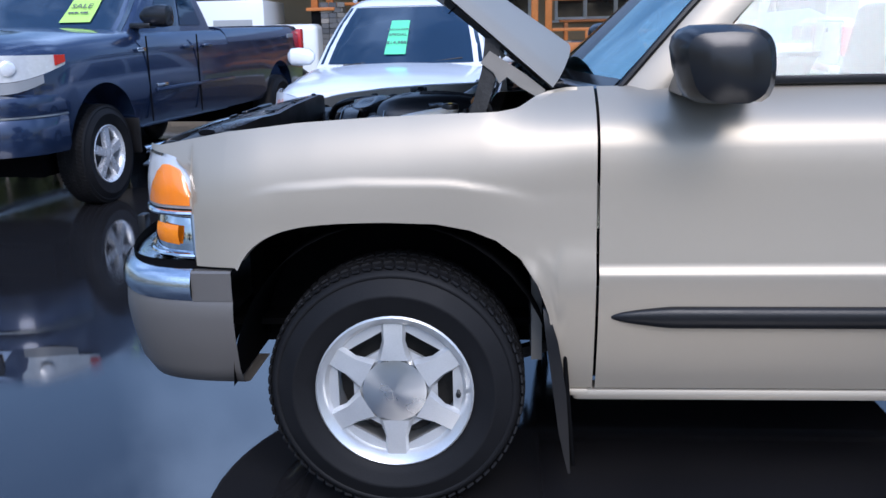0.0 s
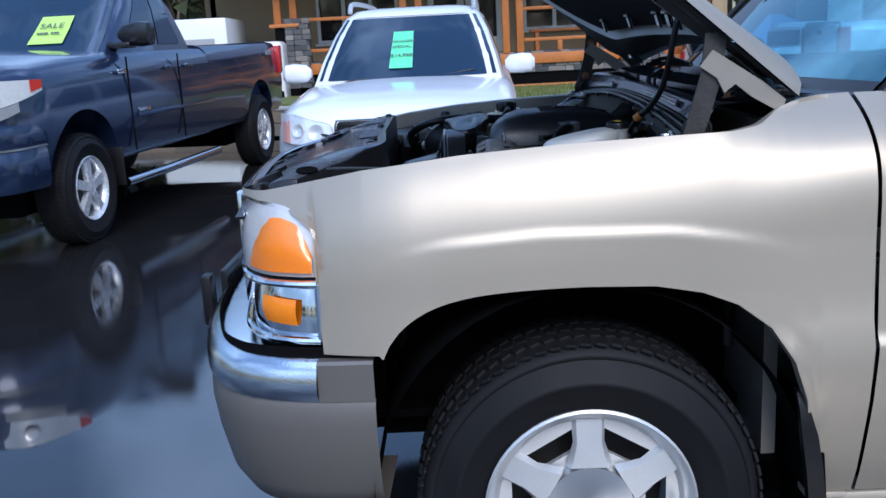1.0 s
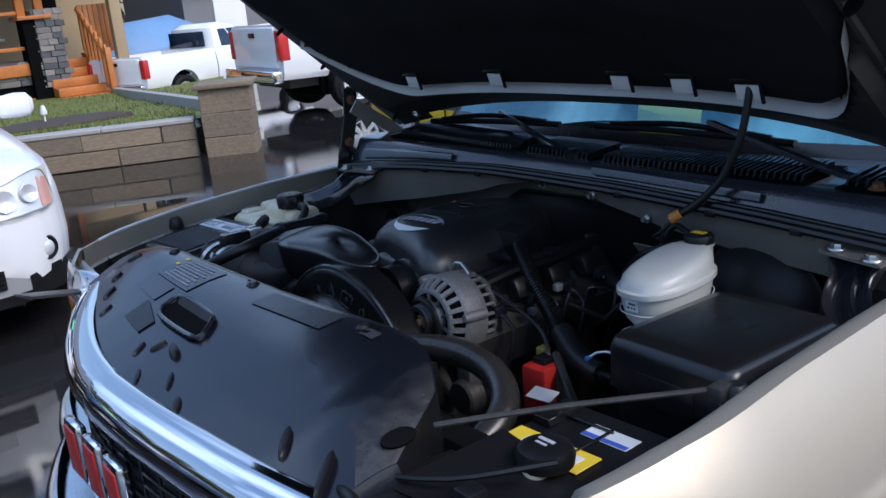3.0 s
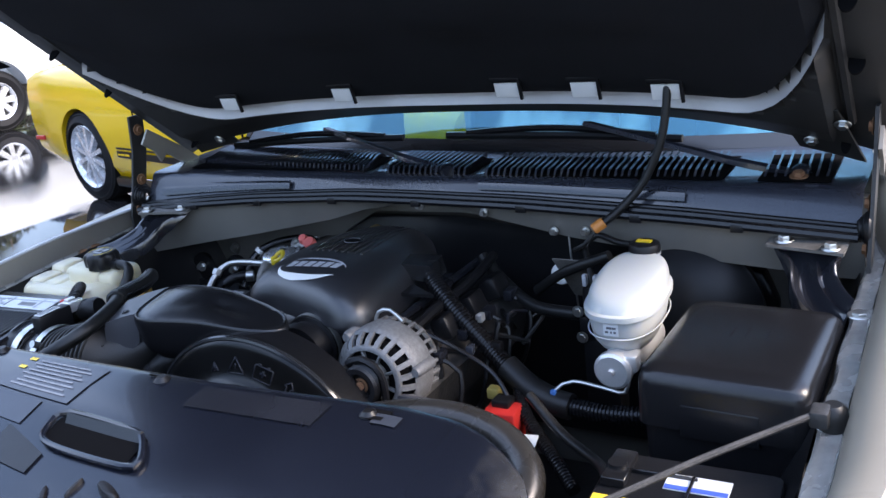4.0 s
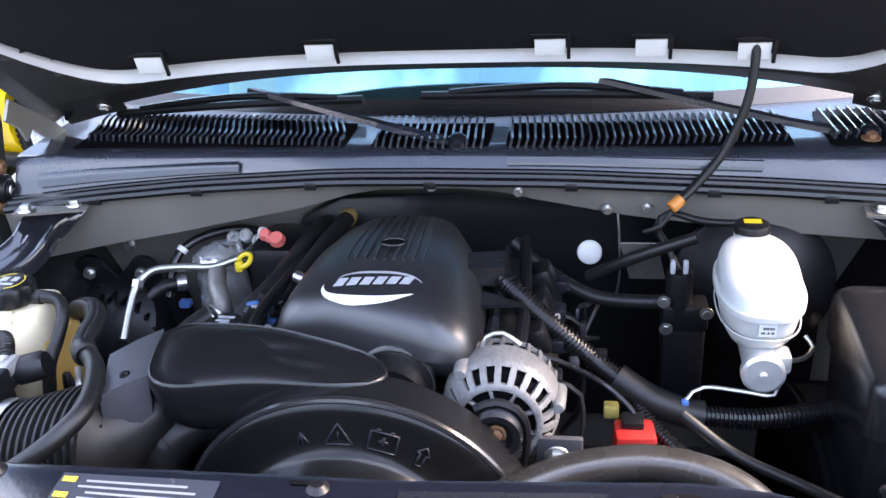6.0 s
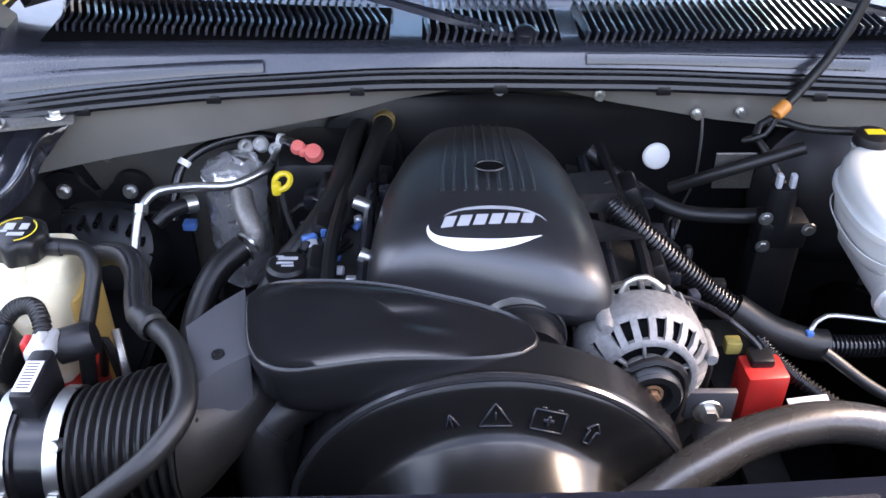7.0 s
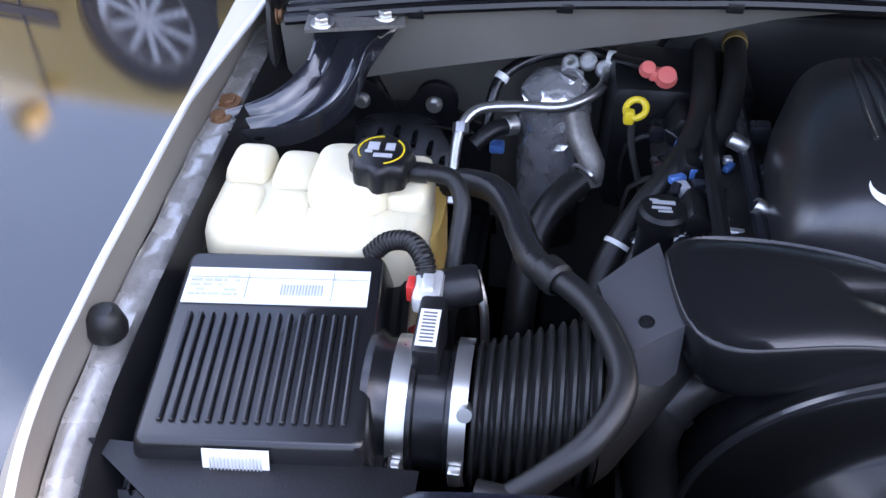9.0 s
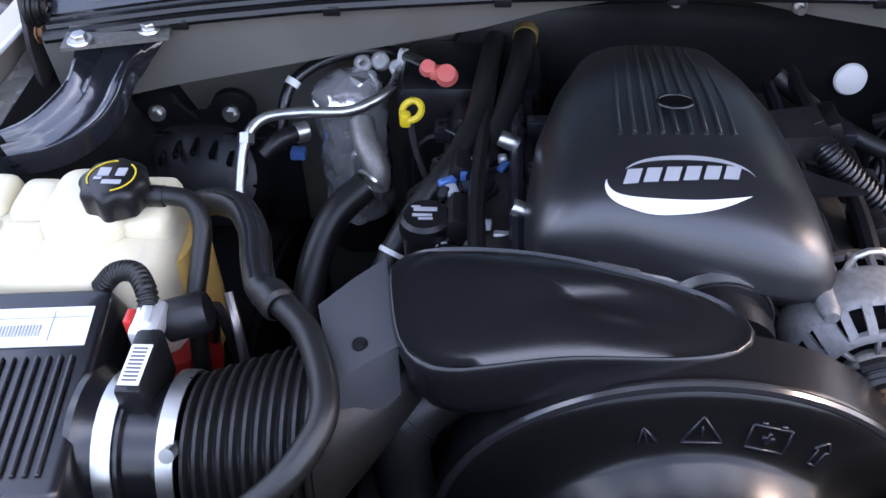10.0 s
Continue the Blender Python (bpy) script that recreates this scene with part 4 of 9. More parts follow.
# bed and rear wheels
bed_t = part("bed", carve(rbox((4.45, 0, 0.93), (2.75, 1.94, 0.72), 0.05, 3), [rbox((4.45, 0, 1.1), (2.6, 1.7, 0.8), 0.01)] + [lathe([(0, -0.4), (0.46, -0.4), (0.46, 0.4), (0, 0.4)], 24, axis((4.6, y, 0.42), (0, 1, 0))) for y in (-0.95, 0.95)]), PEWTER, truck)
part("frame", merge(rbox((3.0, -0.42, 0.45), (5.0, 0.08, 0.16), 0.01), rbox((3.0, 0.42, 0.45), (5.0, 0.08, 0.16), 0.01)), GREASY, truck)
part("rear_bumper", rbox((5.88, 0, 0.6), (0.12, 1.8, 0.2), 0.03), CHROME, truck)


# wheels
def valve_stem(m, fz):
    b = merge(tube([(0.179, -0.008, fz - 0.012), (0.181, -0.008, fz + 0.018)], 0.005, 8, 0.01), lathe([(0, 0.01), (0.007, 0.008), (0.008, -0.004), (0, -0.006)], 10, Matrix.Translation((0.181, -0.008, fz + 0.022))))
    b.transform(m)
    return b


def wheel(m, mats, R=0.366, r=0.222, spokes=6, width=0.245, style="six"):
    """Tyre with tread blocks, rim with windows, cap, valve. m: pose whose z points outwards."""
    w2 = width / 2
    prof = [(r - 0.012, -w2 + 0.02), (r + 0.02, -w2 + 0.005), (R - 0.08, -w2 - 0.006), (R - 0.025, -w2 + 0.012), (R - 0.004, -w2 + 0.04), (R, -w2 + 0.08), (R, w2 - 0.08),
            (R - 0.004, w2 - 0.04), (R - 0.022, w2 - 0.014), (R - 0.03, w2 - 0.012), (R - 0.034, w2 - 0.016), (R - 0.075, w2 + 0.006), (R - 0.08, w2 + 0.009), (R - 0.085, w2 + 0.006), (r + 0.03, w2 - 0.002), (r + 0.012, w2 - 0.012), (r - 0.012, w2 - 0.03)]
    tyre = part("tyre", lathe(prof, 64, m), TYRE, None, smooth=70)
    blocks = []
    for i in range(72):
        a = 2 * math.pi * i / 72
        for j, z in enumerate((-0.085, -0.045, 0.0, 0.045, 0.085)):
            aa = a + (0.043 if j % 2 else 0)
            big = abs(z) > 0.08
            b = rbox((0, 0, 0), (0.008, 0.024, 0.034), 0.002, 1)
            b.transform(Matrix.Rotation(aa, 4, "Z") @ Matrix.Translation((R + (-0.006 if big else -0.001), 0, z * width / 0.245)) @ Matrix.Rotation(0.3 if j % 2 else -0.3, 4, "X"))
            blocks.append(b)
    tread = merge(*blocks)
    tread.transform(m)
    part("tread", tread, TYRE, tyre, smooth=0)
    rim_out = w2 - 0.006
    barrel = lathe([(r - 0.03, -w2 + 0.02), (r - 0.028, 0.02), (r - 0.034, rim_out - 0.045), (r - 0.018, rim_out - 0.012), (r - 0.002, rim_out), (r + 0.003, rim_out - 0.004), (r + 0.001, rim_out - 0.014)], 56, m)
    rim = part("rim", barrel, mats[0], tyre, "machined aluminium wheel")
    fz = rim_out - 0.03
    face = []
    rc = 0.098 if style == "six" else 0.05
    if style == "six":
        # disc with six windows between broad spokes
        n = 60
        for i in range(spokes):
            a = math.pi / 2 + 2 * math.pi * i / spokes
            w0, w1, w3 = 0.050, 0.033, 0.040
            r0, r1 = rc - 0.008, r - 0.024
            sp = loft([[(r0, -w0, fz), (r0, -w0 * 0.75, fz + 0.016), (r0, w0 * 0.75, fz + 0.016), (r0, w0, fz)], [(0.5 * (r0 + r1), -w1, fz), (0.5 * (r0 + r1), -w1 * 0.78, fz + 0.014), (0.5 * (r0 + r1), w1 * 0.78, fz + 0.014), (0.5 * (r0 + r1), w1, fz)],
                       [(r1, -w3 * 0.9, fz - 0.012), (r1, -w1 * 0.8, fz + 0.008), (r1, w1 * 0.8, fz + 0.008), (r1, w3 * 0.9, fz - 0.012)]])
            sp.transform(Matrix.Rotation(a, 4, "Z"))
            face.append(sp)
            # webs that round off the windows
            for k, (ra, rb, ww) in enumerate(((rc - 0.01, rc + 0.022, 0.06), (r - 0.058, r - 0.022, 0.105))):
                wb = loft([[(ra, -ww * ra / rb, fz - 0.02), (ra, -ww * ra / rb, fz - 0.006), (ra, ww * ra / rb, fz - 0.006), (ra, ww * ra / rb, fz - 0.02)], [(rb, -ww, fz - 0.02), (rb, -ww, fz - 0.006), (rb, ww, fz - 0.006), (rb, ww, fz - 0.02)]])
                wb.transform(Matrix.Rotation(a + math.pi / spokes, 4, "Z"))
                face.append(wb)
    else:
        for i in range(spokes):
            a = math.pi / 2 + 2 * math.pi * i / spokes
            w0, w1 = (0.03, 0.045) if style == "five" else (0.014, 0.022)
            sp = loft([[(0.04, -w0, fz - 0.02), (0.04, -w0, fz + 0.02), (0.04, w0, fz + 0.02), (0.04, w0, fz - 0.02)], [(r - 0.02, -w1, fz - 0.03), (r - 0.02, -w1 * 0.8, fz + 0.012), (r - 0.02, w1 * 0.8, fz + 0.012), (r - 0.02, w1, fz - 0.03)]])
            sp.transform(Matrix.Rotation(a, 4, "Z"))
            face.append(sp)
    face = merge(*face)
    face.transform(m)
    part("spokes", face, mats[0], rim)
    cap = lathe([(0, fz + 0.0225), (rc * 0.3, fz + 0.0215), (rc * 0.75, fz + 0.0185), (rc * 0.93, fz + 0.016), (rc * 0.98, fz - 0.01)], 40, m)
    part("hub_cap", cap, mats[1], rim, "brushed wheel centre cap")
    part("brake_disc", lathe([(0, fz - 0.09), (r - 0.05, fz - 0.09), (r - 0.05, fz - 0.11), (0, fz - 0.11)], 28, m), GREASY, rim)
    if style == "six":
        part("valve", valve_stem(m, fz), BLACK, rim)
    return tyre


def disc_brushed():
    """Centre cap with a turned finish: gloss stretched round its centre."""
    m = mat("brushed_cap", (0.60, 0.60, 0.60), 0.3, 0.95, 0.05, 12)
    p = m.node_tree.nodes["Principled BSDF"]
    p.inputs["Anisotropic"].default_value = 0.85
    t = m.node_tree.nodes.new("ShaderNodeTangent")
    t.direction_type, t.axis = "RADIAL", "Y"
    m.node_tree.links.new(t.outputs[0], p.inputs["Tangent"])
    return m


CAP = disc_brushed()
for x, y in ((0.95, -0.832), (0.95, 0.832), (4.6, -0.832), (4.6, 0.832)):
    s = 1 if y > 0 else -1
    w = wheel(axis((0, 0, 0), (0, s, 0)), (ALU, CAP))
    w.name, w.data.name = "wheel", "wheel"
    w.parent = truck
    w.location = (x, y, 0.380)
    tagged(w, "black all-terrain tyre on a six-spoke aluminium rim")
part("front_axle", merge(tube([(0.95, -0.75, 0.38), (0.95, 0.75, 0.38)], 0.04, 10, 0.3), tube([(0.9, -0.7, 0.30), (1.45, -0.45, 0.36)], 0.025, 8, 0.1), rbox((0.95, 0, 0.42), (0.9, 0.7, 0.2), 0.04)), GREASY, truck)

# ---- front end ----
PLAN = [(0.515, 0.975), (0.40, 0.968), (0.30, 0.945), (0.225, 0.905), (0.165, 0.835), (0.125, 0.74), (0.09, 0.60), (0.065, 0.40), (0.05, 0.20), (0.045, 0.0)]


def swept(y):
    """How far the passenger side of the nose is bent back to fit the camera's view."""
    return min(0.13, 0.30 * max(0.0, y + 0.08) ** 2)


def back(x, y):
    """The sweep dies out towards the wheel opening."""
    return x + swept(y) * max(0.0, min(1.0, (0.43 - x) / 0.24))


def plan_curve(plan, shift=0.0, k=4):
    half = spline([(x + shift, -y, 0) for x, y in plan], 0.03)
    return half + [Vector((back(p.x, -p.y), -p.y, 0)) for p in half[::-1][1:]]


CURVE = plan_curve(PLAN)


def along(curve, prof, caps=False):
    """Sweeps a profile of (inward, height) along a plan curve."""
    rings, k = [], len(curve)
    for i, p in enumerate(curve):
        d = (curve[min(i + 1, k - 1)] - curve[max(i - 1, 0)]).normalized()
        inn = Vector((-d.y, d.x, 0))
        if inn.dot(Vector((1.5, 0, 0)) - p) < 0:
            inn = -inn
        rings.append([p + inn * a + Vector((0, 0, z)) for a, z in prof])
    return loft(rings, caps=False, closed=False)


bump = part("front_bumper", along(CURVE, [(0.30, 0.395), (0.10, 0.385), (0.055, 0.40), (0.025, 0.45), (0.005, 0.54), (-0.002, 0.60), (0.0, 0.64), (0.006, 0.655), (0.02, 0.655)]), BUMPER_PEWTER, truck, "pewter lower bumper with chrome upper band", smooth=50)
ends = [p for p in CURVE if abs(p.y) < 0.966]
part("chrome_band", along([p for p in CURVE if p.x < 0.41], [(0.02, 0.653), (0.004, 0.656), (-0.006, 0.675), (-0.006, 0.70), (0.0, 0.725), (0.018, 0.742), (0.05, 0.748), (0.13, 0.750)]), CHROME_WET, bump, "wet chrome bumper band", smooth=50)
part("bumper_end", along([p for p in CURVE if p.x > 0.40 and p.y < 0], [(0.02, 0.652), (0.003, 0.656), (0.003, 0.735), (0.009, 0.741), (0.05, 0.742)]), BUMPER_PEWTER, bump)
part("bumper_end", along([p for p in CURVE if p.x > 0.40 and p.y > 0], [(0.02, 0.652), (0.003, 0.656), (0.003, 0.735), (0.009, 0.741), (0.05, 0.742)]), BUMPER_PEWTER, bump)
part("plate_bracket", rbox((0.02, 0.0, 0.66), (0.02, 0.33, 0.17), 0.004), BLACK, bump)
for y in (-0.30, 0.30):
    part("bumper_guard", rbox((0.012, y, 0.70), (0.03, 0.05, 0.14), 0.008), BLACK, bump)
# dark strip painted as the shade above the bumper
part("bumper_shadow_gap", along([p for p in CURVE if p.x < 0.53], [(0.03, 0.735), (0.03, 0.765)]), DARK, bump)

# headlamps wrap round the corners
LPLAN = [(0.436, 0.936), (0.372, 0.925), (0.302, 0.892), (0.256, 0.835), (0.231, 0.77), (0.213, 0.68), (0.200, 0.60)]
for s in (-1, 1):
    half = spline([(back(x, s * y), s * y, 0) for x, y in LPLAN], 0.012)
    L = [0]
    for a, b in zip(half, half[1:]):
        L.append(L[-1] + (b - a).length)
    tot = L[-1]

    def top_z(d):
        return interp(d, [(0, 0.955), (0.015, 0.985), (0.04, 1.012), (0.075, 1.033), (0.12, 1.046), (0.2, 1.052), (tot, 1.048)])

    def face(lo, hi, inset, s=s, half=half, L=L):
        rings = []
        for p, d in zip(half, L):
            i = half.index(p)
            t = (half[min(i + 1, len(half) - 1)] - half[max(i - 1, 0)]).normalized()
            inn = Vector((-t.y, t.x, 0)) * s
            if inn.dot(Vector((0.8, 0, 0)) - p) < 0:
                inn = -inn
            a, b = lo(d), hi(d)
            rings.append([p + inn * (inset + 0.035 * ((v - 0.35) if v > 0.35 else 0) ** 1.5) + Vector((0, 0, a + (b - a) * v)) for v in lin(0, 1, 9)])
        return loft(rings, caps=False, closed=False)

    lamp = part("headlamp", face(lambda d: 0.905, top_z, 0.03), LENS, truck, "wraparound headlamp with amber corner reflector")
    part("lens", face(lambda d: 0.903, lambda d: top_z(d) + 0.002, 0.0), CLEAR, lamp).visible_shadow = False
    # amber corner seen through the lens
    rings = []
    for p, d in zip(half, L):
        if 0.030 < d < 0.236:
            i = half.index(p)
            t = (half[min(i + 1, len(half) - 1)] - half[max(i - 1, 0)]).normalized()
            inn = Vector((-t.y, t.x, 0)) * s
            if inn.dot(Vector((0.8, 0, 0)) - p) < 0:
                inn = -inn
            hi = interp(d, [(0.030, 0.934), (0.040, 0.962), (0.056, 0.990), (0.082, 1.011), (0.115, 1.022), (0.15, 1.021), (0.18, 1.010), (0.21, 0.980), (0.236, 0.930)])
            rings.append([p + inn * (0.022 + 0.035 * max(0, v - 0.35) ** 1.5) + Vector((0, 0, 0.914 + (hi - 0.914) * v)) for v in lin(0, 1, 9)])
    part("amber_reflector", loft(rings, caps=False, closed=False), AMBER, lamp, "amber turn signal reflector")
    part("inner_bowl", lathe([(0.0, -0.02), (0.03, -0.018), (0.055, 0.0), (0.065, 0.03)], 24, axis((0.250 + swept(s * 0.7), s * 0.70, 0.985), (-1, s * 0.25, 0.05))), CHROME, lamp)
    # chrome bezel with the lower signal
    bez = part("lamp_bezel", face(lambda d: 0.775, lambda d: 0.893, 0.012), CHROME, truck, "chrome bezel with an amber side marker")
    rim = [p for p, d in zip(half, L) if d > 0.024]
    rim = rim[::3] + rim[-1:]
    part("bezel_rim", merge(*[tube([p + Vector((0, 0, z)) for p in rim], 0.008, 8) for z in (0.895, 0.776)], tube([rim[0] + Vector((0, 0, 0.776)), rim[0] + Vector((0, 0, 0.895))], 0.007, 8, 0.05)), CHROME, bez)
    rings = []
    for p, d in zip(half, L):
        if 0.075 < d < 0.175:
            i = half.index(p)
            t = (half[min(i + 1, len(half) - 1)] - half[max(i - 1, 0)]).normalized()
            inn = Vector((-t.y, t.x, 0)) * s
            if inn.dot(Vector((0.8, 0, 0)) - p) < 0:
                inn = -inn
            rings.append([p + inn * (0.006 - 0.006 * math.sin(math.pi * v)) + Vector((0, 0, 0.80 + 0.055 * v + 0.01 * d / 0.17)) for v in lin(0, 1, 6)])
    part("amber_marker", loft(rings, caps=False, closed=False), AMBER, bez, "amber side marker lens")
    part("lamp_shell", face(lambda d: 0.76, lambda d: top_z(d) - 0.01, 0.09), DARK, lamp)

# grille: chrome bar, mesh, emblem
GPLAN = [(0.192, 0.58), (0.177, 0.48), (0.162, 0.32), (0.151, 0.15), (0.148, 0.0)]
GC = plan_curve(GPLAN)
gr = part("grille", along(GC, [(0.03, 0.79), (0.02, 0.95), (0.03, 1.03)]), BLACK, truck, "black mesh grille with a chrome surround")
part("chrome_bar", along(GC, [(0.02, 0.985), (-0.006, 0.988), (-0.012, 1.0), (-0.004, 1.028), (0.012, 1.044), (0.04, 1.054), (0.05, 1.05)]), CHROME, gr, "chrome grille bar", smooth=60)
part("chrome_bar", along(GC, [(0.02, 0.765), (-0.008, 0.77), (-0.01, 0.79), (0.02, 0.80)]), CHROME, gr)
for z in lin(0.815, 0.965, 8):
    part("mesh_bar", tube([p + Vector((0.012, 0, z)) for p in GC[::4]], 0.0035, 6, 0.03), BLACK_SATIN, gr)
for p in GC[1:-1:2]:
    part("mesh_bar", tube([p + Vector((0.012, 0, 0.80)), p + Vector((0.012, 0, 0.975))], 0.003, 5, 0.1), BLACK_SATIN, gr)
em = part("emblem", merge(*[rbox((0.139, y, 0.90), (0.02, 0.075, 0.11), 0.008) for y in (-0.10, 0.0, 0.10)]), CHROME, gr, "chrome and red emblem of plain shapes")
for y in (-0.10, 0.0, 0.10):
    part("emblem_face", rbox((0.129, y, 0.90), (0.006, 0.055, 0.085), 0.002), RED, em)
for s in (-1, 1):
    part("grille_end", rbox((0.201 + swept(s * 0.59), s * 0.59, 0.905), (0.03, 0.02, 0.27), 0.006), CHROME, gr)
    part("nose_filler", sheet(lambda u, v, s=s: Vector((0.215 + swept(s * 0.6) + 0.22 * u, s * (0.57 + 0.30 * u * v), 1.045 - 0.02 * u)), lin(0, 1, 5), lin(0, 1, 4)), BLACK, gr)

# ---- raised hood ----
HA = radians(41.0)
HD, HN = Vector((-math.cos(HA), 0, math.sin(HA))), Vector((math.sin(HA), 0, math.cos(HA)))
HO = Vector((1.405, 0, 1.225))
HLEN, HW = 1.16, 0.835


def hood_pt(s, u, n=0.0):
    """s metres from the rear edge, u from -1 to 1 across, n above the skin."""
    crown = (0.115 - 0.05 * min(1, s / 0.5)) * (1 - abs(u) ** 2.6) - 0.016 * max(0, (abs(u) - 0.93) / 0.07) ** 2
    nose = -0.05 * max(0, (s - 0.95) / 0.21) ** 2
    w = HW - 0.06 * max(0, (s - 0.5) / 0.66) ** 2
    p = HO + HD * s + HN * (crown + nose + n)
    p.y = u * (w + (0.01 if u > 0 else 0))
    return p


hood = part("hood", sheet(lambda s, u: hood_pt(s, u), lin(0, HLEN, 26), lin(-1, 1, 41), 0.0), PEWTER, truck, "raised pewter hood with a black felt liner", smooth=40)


def liner_edge(u):
    return 0.150 + 0.05 * u * u + 0.22 * max(0, (abs(u) - 0.68) / 0.2) ** 2.2


def inner_n(s, u):
    a = min(s, HLEN - s, (1 - abs(u)) * HW)
    low = max(0.0, min(1.0, (liner_edge(u) - 0.012 - s) / 0.014)) if abs(u) < 0.9 else 0.0
    return -0.004 - 0.030 * min(1.0, a / 0.045) - 0.030 * low * min(1.0, s / 0.13)


part("inner_panel", sheet(lambda s, u: hood_pt(s, u, inner_n(s, u)), lin(0.0, 0.45, 64) + lin(0.48, HLEN, 18), lin(-1, 1, 81), 0.0), PEWTER_SHADED, hood, "inner hood panel, darkened with painted shade")


def liner(v, u):
    s0, s1 = liner_edge(u), HLEN - 0.10
    s = s0 + (s1 - s0) * v
    e = min(v * (s1 - s0), (0.90 - abs(u)) * HW)
    return hood_pt(s, u, -0.036 - 0.024 * min(1, e / 0.02) - 0.010 * math.sin(u * 9) ** 2 * (0.3 < v < 0.8))


part("liner", sheet(liner, [0, 0.02, 0.04] + lin(0.08, 1, 20), lin(-0.90, 0.90, 61), 0.0), FELT, hood, "black felt hood liner")
# ledge is pewter; its brightness is put into the colour
part("panel_ledge", sheet(lambda u, v: hood_pt(liner_edge(u) - 0.004 - 0.016 * v, u, -0.037 - 0.030 * v), lin(-0.90, 0.90, 61), lin(0, 1, 4)), EDGE_LIGHT, hood, "ledge below the liner, painted pale for the light on it")
for y in (0.522, 0.231, -0.153, -0.314, -0.47):
    u = y / HW
    s = liner_edge(u) + 0.056
    tb = part("liner_tab", rbox((0, 0, 0), (0.05, 0.03, 0.004), 0.001, m=None), WHITE_P, hood)
    tb.matrix_local = Matrix.Translation(hood_pt(s, u, -0.072)) @ Matrix(((0, -0.30, -0.954, 0), (1, 0, 0, 0), (0, 0.954, -0.30, 0), (0, 0, 0, 1)))
    part("tab_clip", merge(rbox((0, 0.024, 0.004), (0.062, 0.010, 0.006), 0.002), rbox((-0.030, 0.004, 0.004), (0.006, 0.046, 0.006), 0.001)), BLACK, tb)
for s in (-1, 1):
    for d, u in ((0.34, 0.94), (0.50, 0.94), (0.72, 0.94), (0.92, 0.93)):
        hole = part("panel_hole", prism(oval(0.022, 0.012, 16), 0.003), DARK, hood)
        hole.matrix_local = Matrix.Translation(hood_pt(d, s * u, -0.0395)) @ Matrix.Rotation(math.pi - HA, 4, "Y")
    part("side_rib", tube([hood_pt(d, s * 0.915, -0.036) for d in lin(0.14, 1.0, 8)], 0.008, 6, 0.05), PEWTER_SHADED, hood)
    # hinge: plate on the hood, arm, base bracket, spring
    hp = part("hinge_plate", sheet(lambda a, b, s=s: hood_pt(0.02 + 0.17 * a, s * (0.80 + 0.135 * b - 0.04 * a), -0.046), lin(0, 1, 3), lin(0, 1, 3), 0.004), PEWTER_SHADED, hood, "steel hood hinge plate with shade in its colour")
    for d, u in ((0.06, 0.83), (0.15, 0.80), (0.15, 0.90)):
        part("hinge_bolt", bolt(hood_pt(d, s * u, -0.051), -HN, 0.009, 0.008), STEEL, hp)
    part("hinge_hole", prism(oval(0.02, 0.008, 14), 0.002, Matrix.Translation(hood_pt(0.08, s * 0.90, -0.052)) @ Matrix.Rotation(math.pi - HA, 4, "Y")), DARK, hp)
    HY = 0.805 if s < 0 else 0.848
    arm = loft([[(x + dx, s * (HY + dy), z) for dx, dy in ((-0.022, 0), (0.022, 0), (0.022, 0.006), (-0.022, 0.006))] for x, z in ((1.235, 1.345), (1.225, 1.26), (1.205, 1.19), (1.180, 1.11), (1.175, 1.03))])
    ha = part("hinge_arm", arm, GREASY, truck, "dark steel hood hinge arm")
    for x, z in ((1.23, 1.31), (1.207, 1.19), (1.185, 1.12)):
        part("hinge_pivot", bolt((x, s * (HY - 0.003), z), (0, -s, 0), 0.009), RUST, ha)
    part("hinge_spring", tube([(1.200 + (0.010 + 0.0007 * k) * math.cos(k), s * (HY - 0.017 + 0.0006 * k), 1.150 + (0.010 + 0.0007 * k) * math.sin(k)) for k in lin(0, 31, 60)], 0.004, 6, 0.02), BLACK, ha)
    part("hood_link", prism([(1.365, 1.200), (1.375, 1.226), (1.325, 1.266), (1.225, 1.332), (1.200, 1.300), (1.235, 1.275), (1.250, 1.245), (1.272, 1.262), (1.305, 1.235)], 0.006, Matrix.Translation((0, s * 0.812, -0.02)) @ Matrix(((1, 0, 0, 0), (0, 0, -1, 0), (0, 1, 0, 0), (0, 0, 0, 1)))), PEWTER_IN, ha, "cream painted hinge link")

# ---- the other vehicles; each has its nose at x = 0 and runs back along -x ----
def hull(stations, k=9):
    """A closed lower body from (x, half-width, bottom, top, crown)."""
    rings = []
    for x, w, z0, z1, c in stations:
        h = z1 - z0
        half = [(0, z0), (0.6 * w, z0), (0.92 * w, z0 + 0.01), (0.975 * w, z0 + 0.12 * h), (w, z0 + 0.42 * h), (0.995 * w, z0 + 0.62 * h), (0.98 * w, z0 + 0.80 * h), (0.955 * w, z0 + 0.91 * h), (0.90 * w, z0 + 0.975 * h), (0.80 * w, z1 + 0.25 * c), (0.45 * w, z1 + 0.8 * c)]
        rings.append([(x, y, z) for y, z in half] + [(x, 0, z1 + c)] + [(x, -y, z) for y, z in half[::-1][:-1]])
    return loft(rings)


def smooth_stations(st, n=4):
    out = []
    for a, b in zip(st, st[1:]):
        for i in range(n):
            t = i / n
            out.append(tuple(p + (q - p) * t for p, q in zip(a, b)))
    return out + [st[-1]]


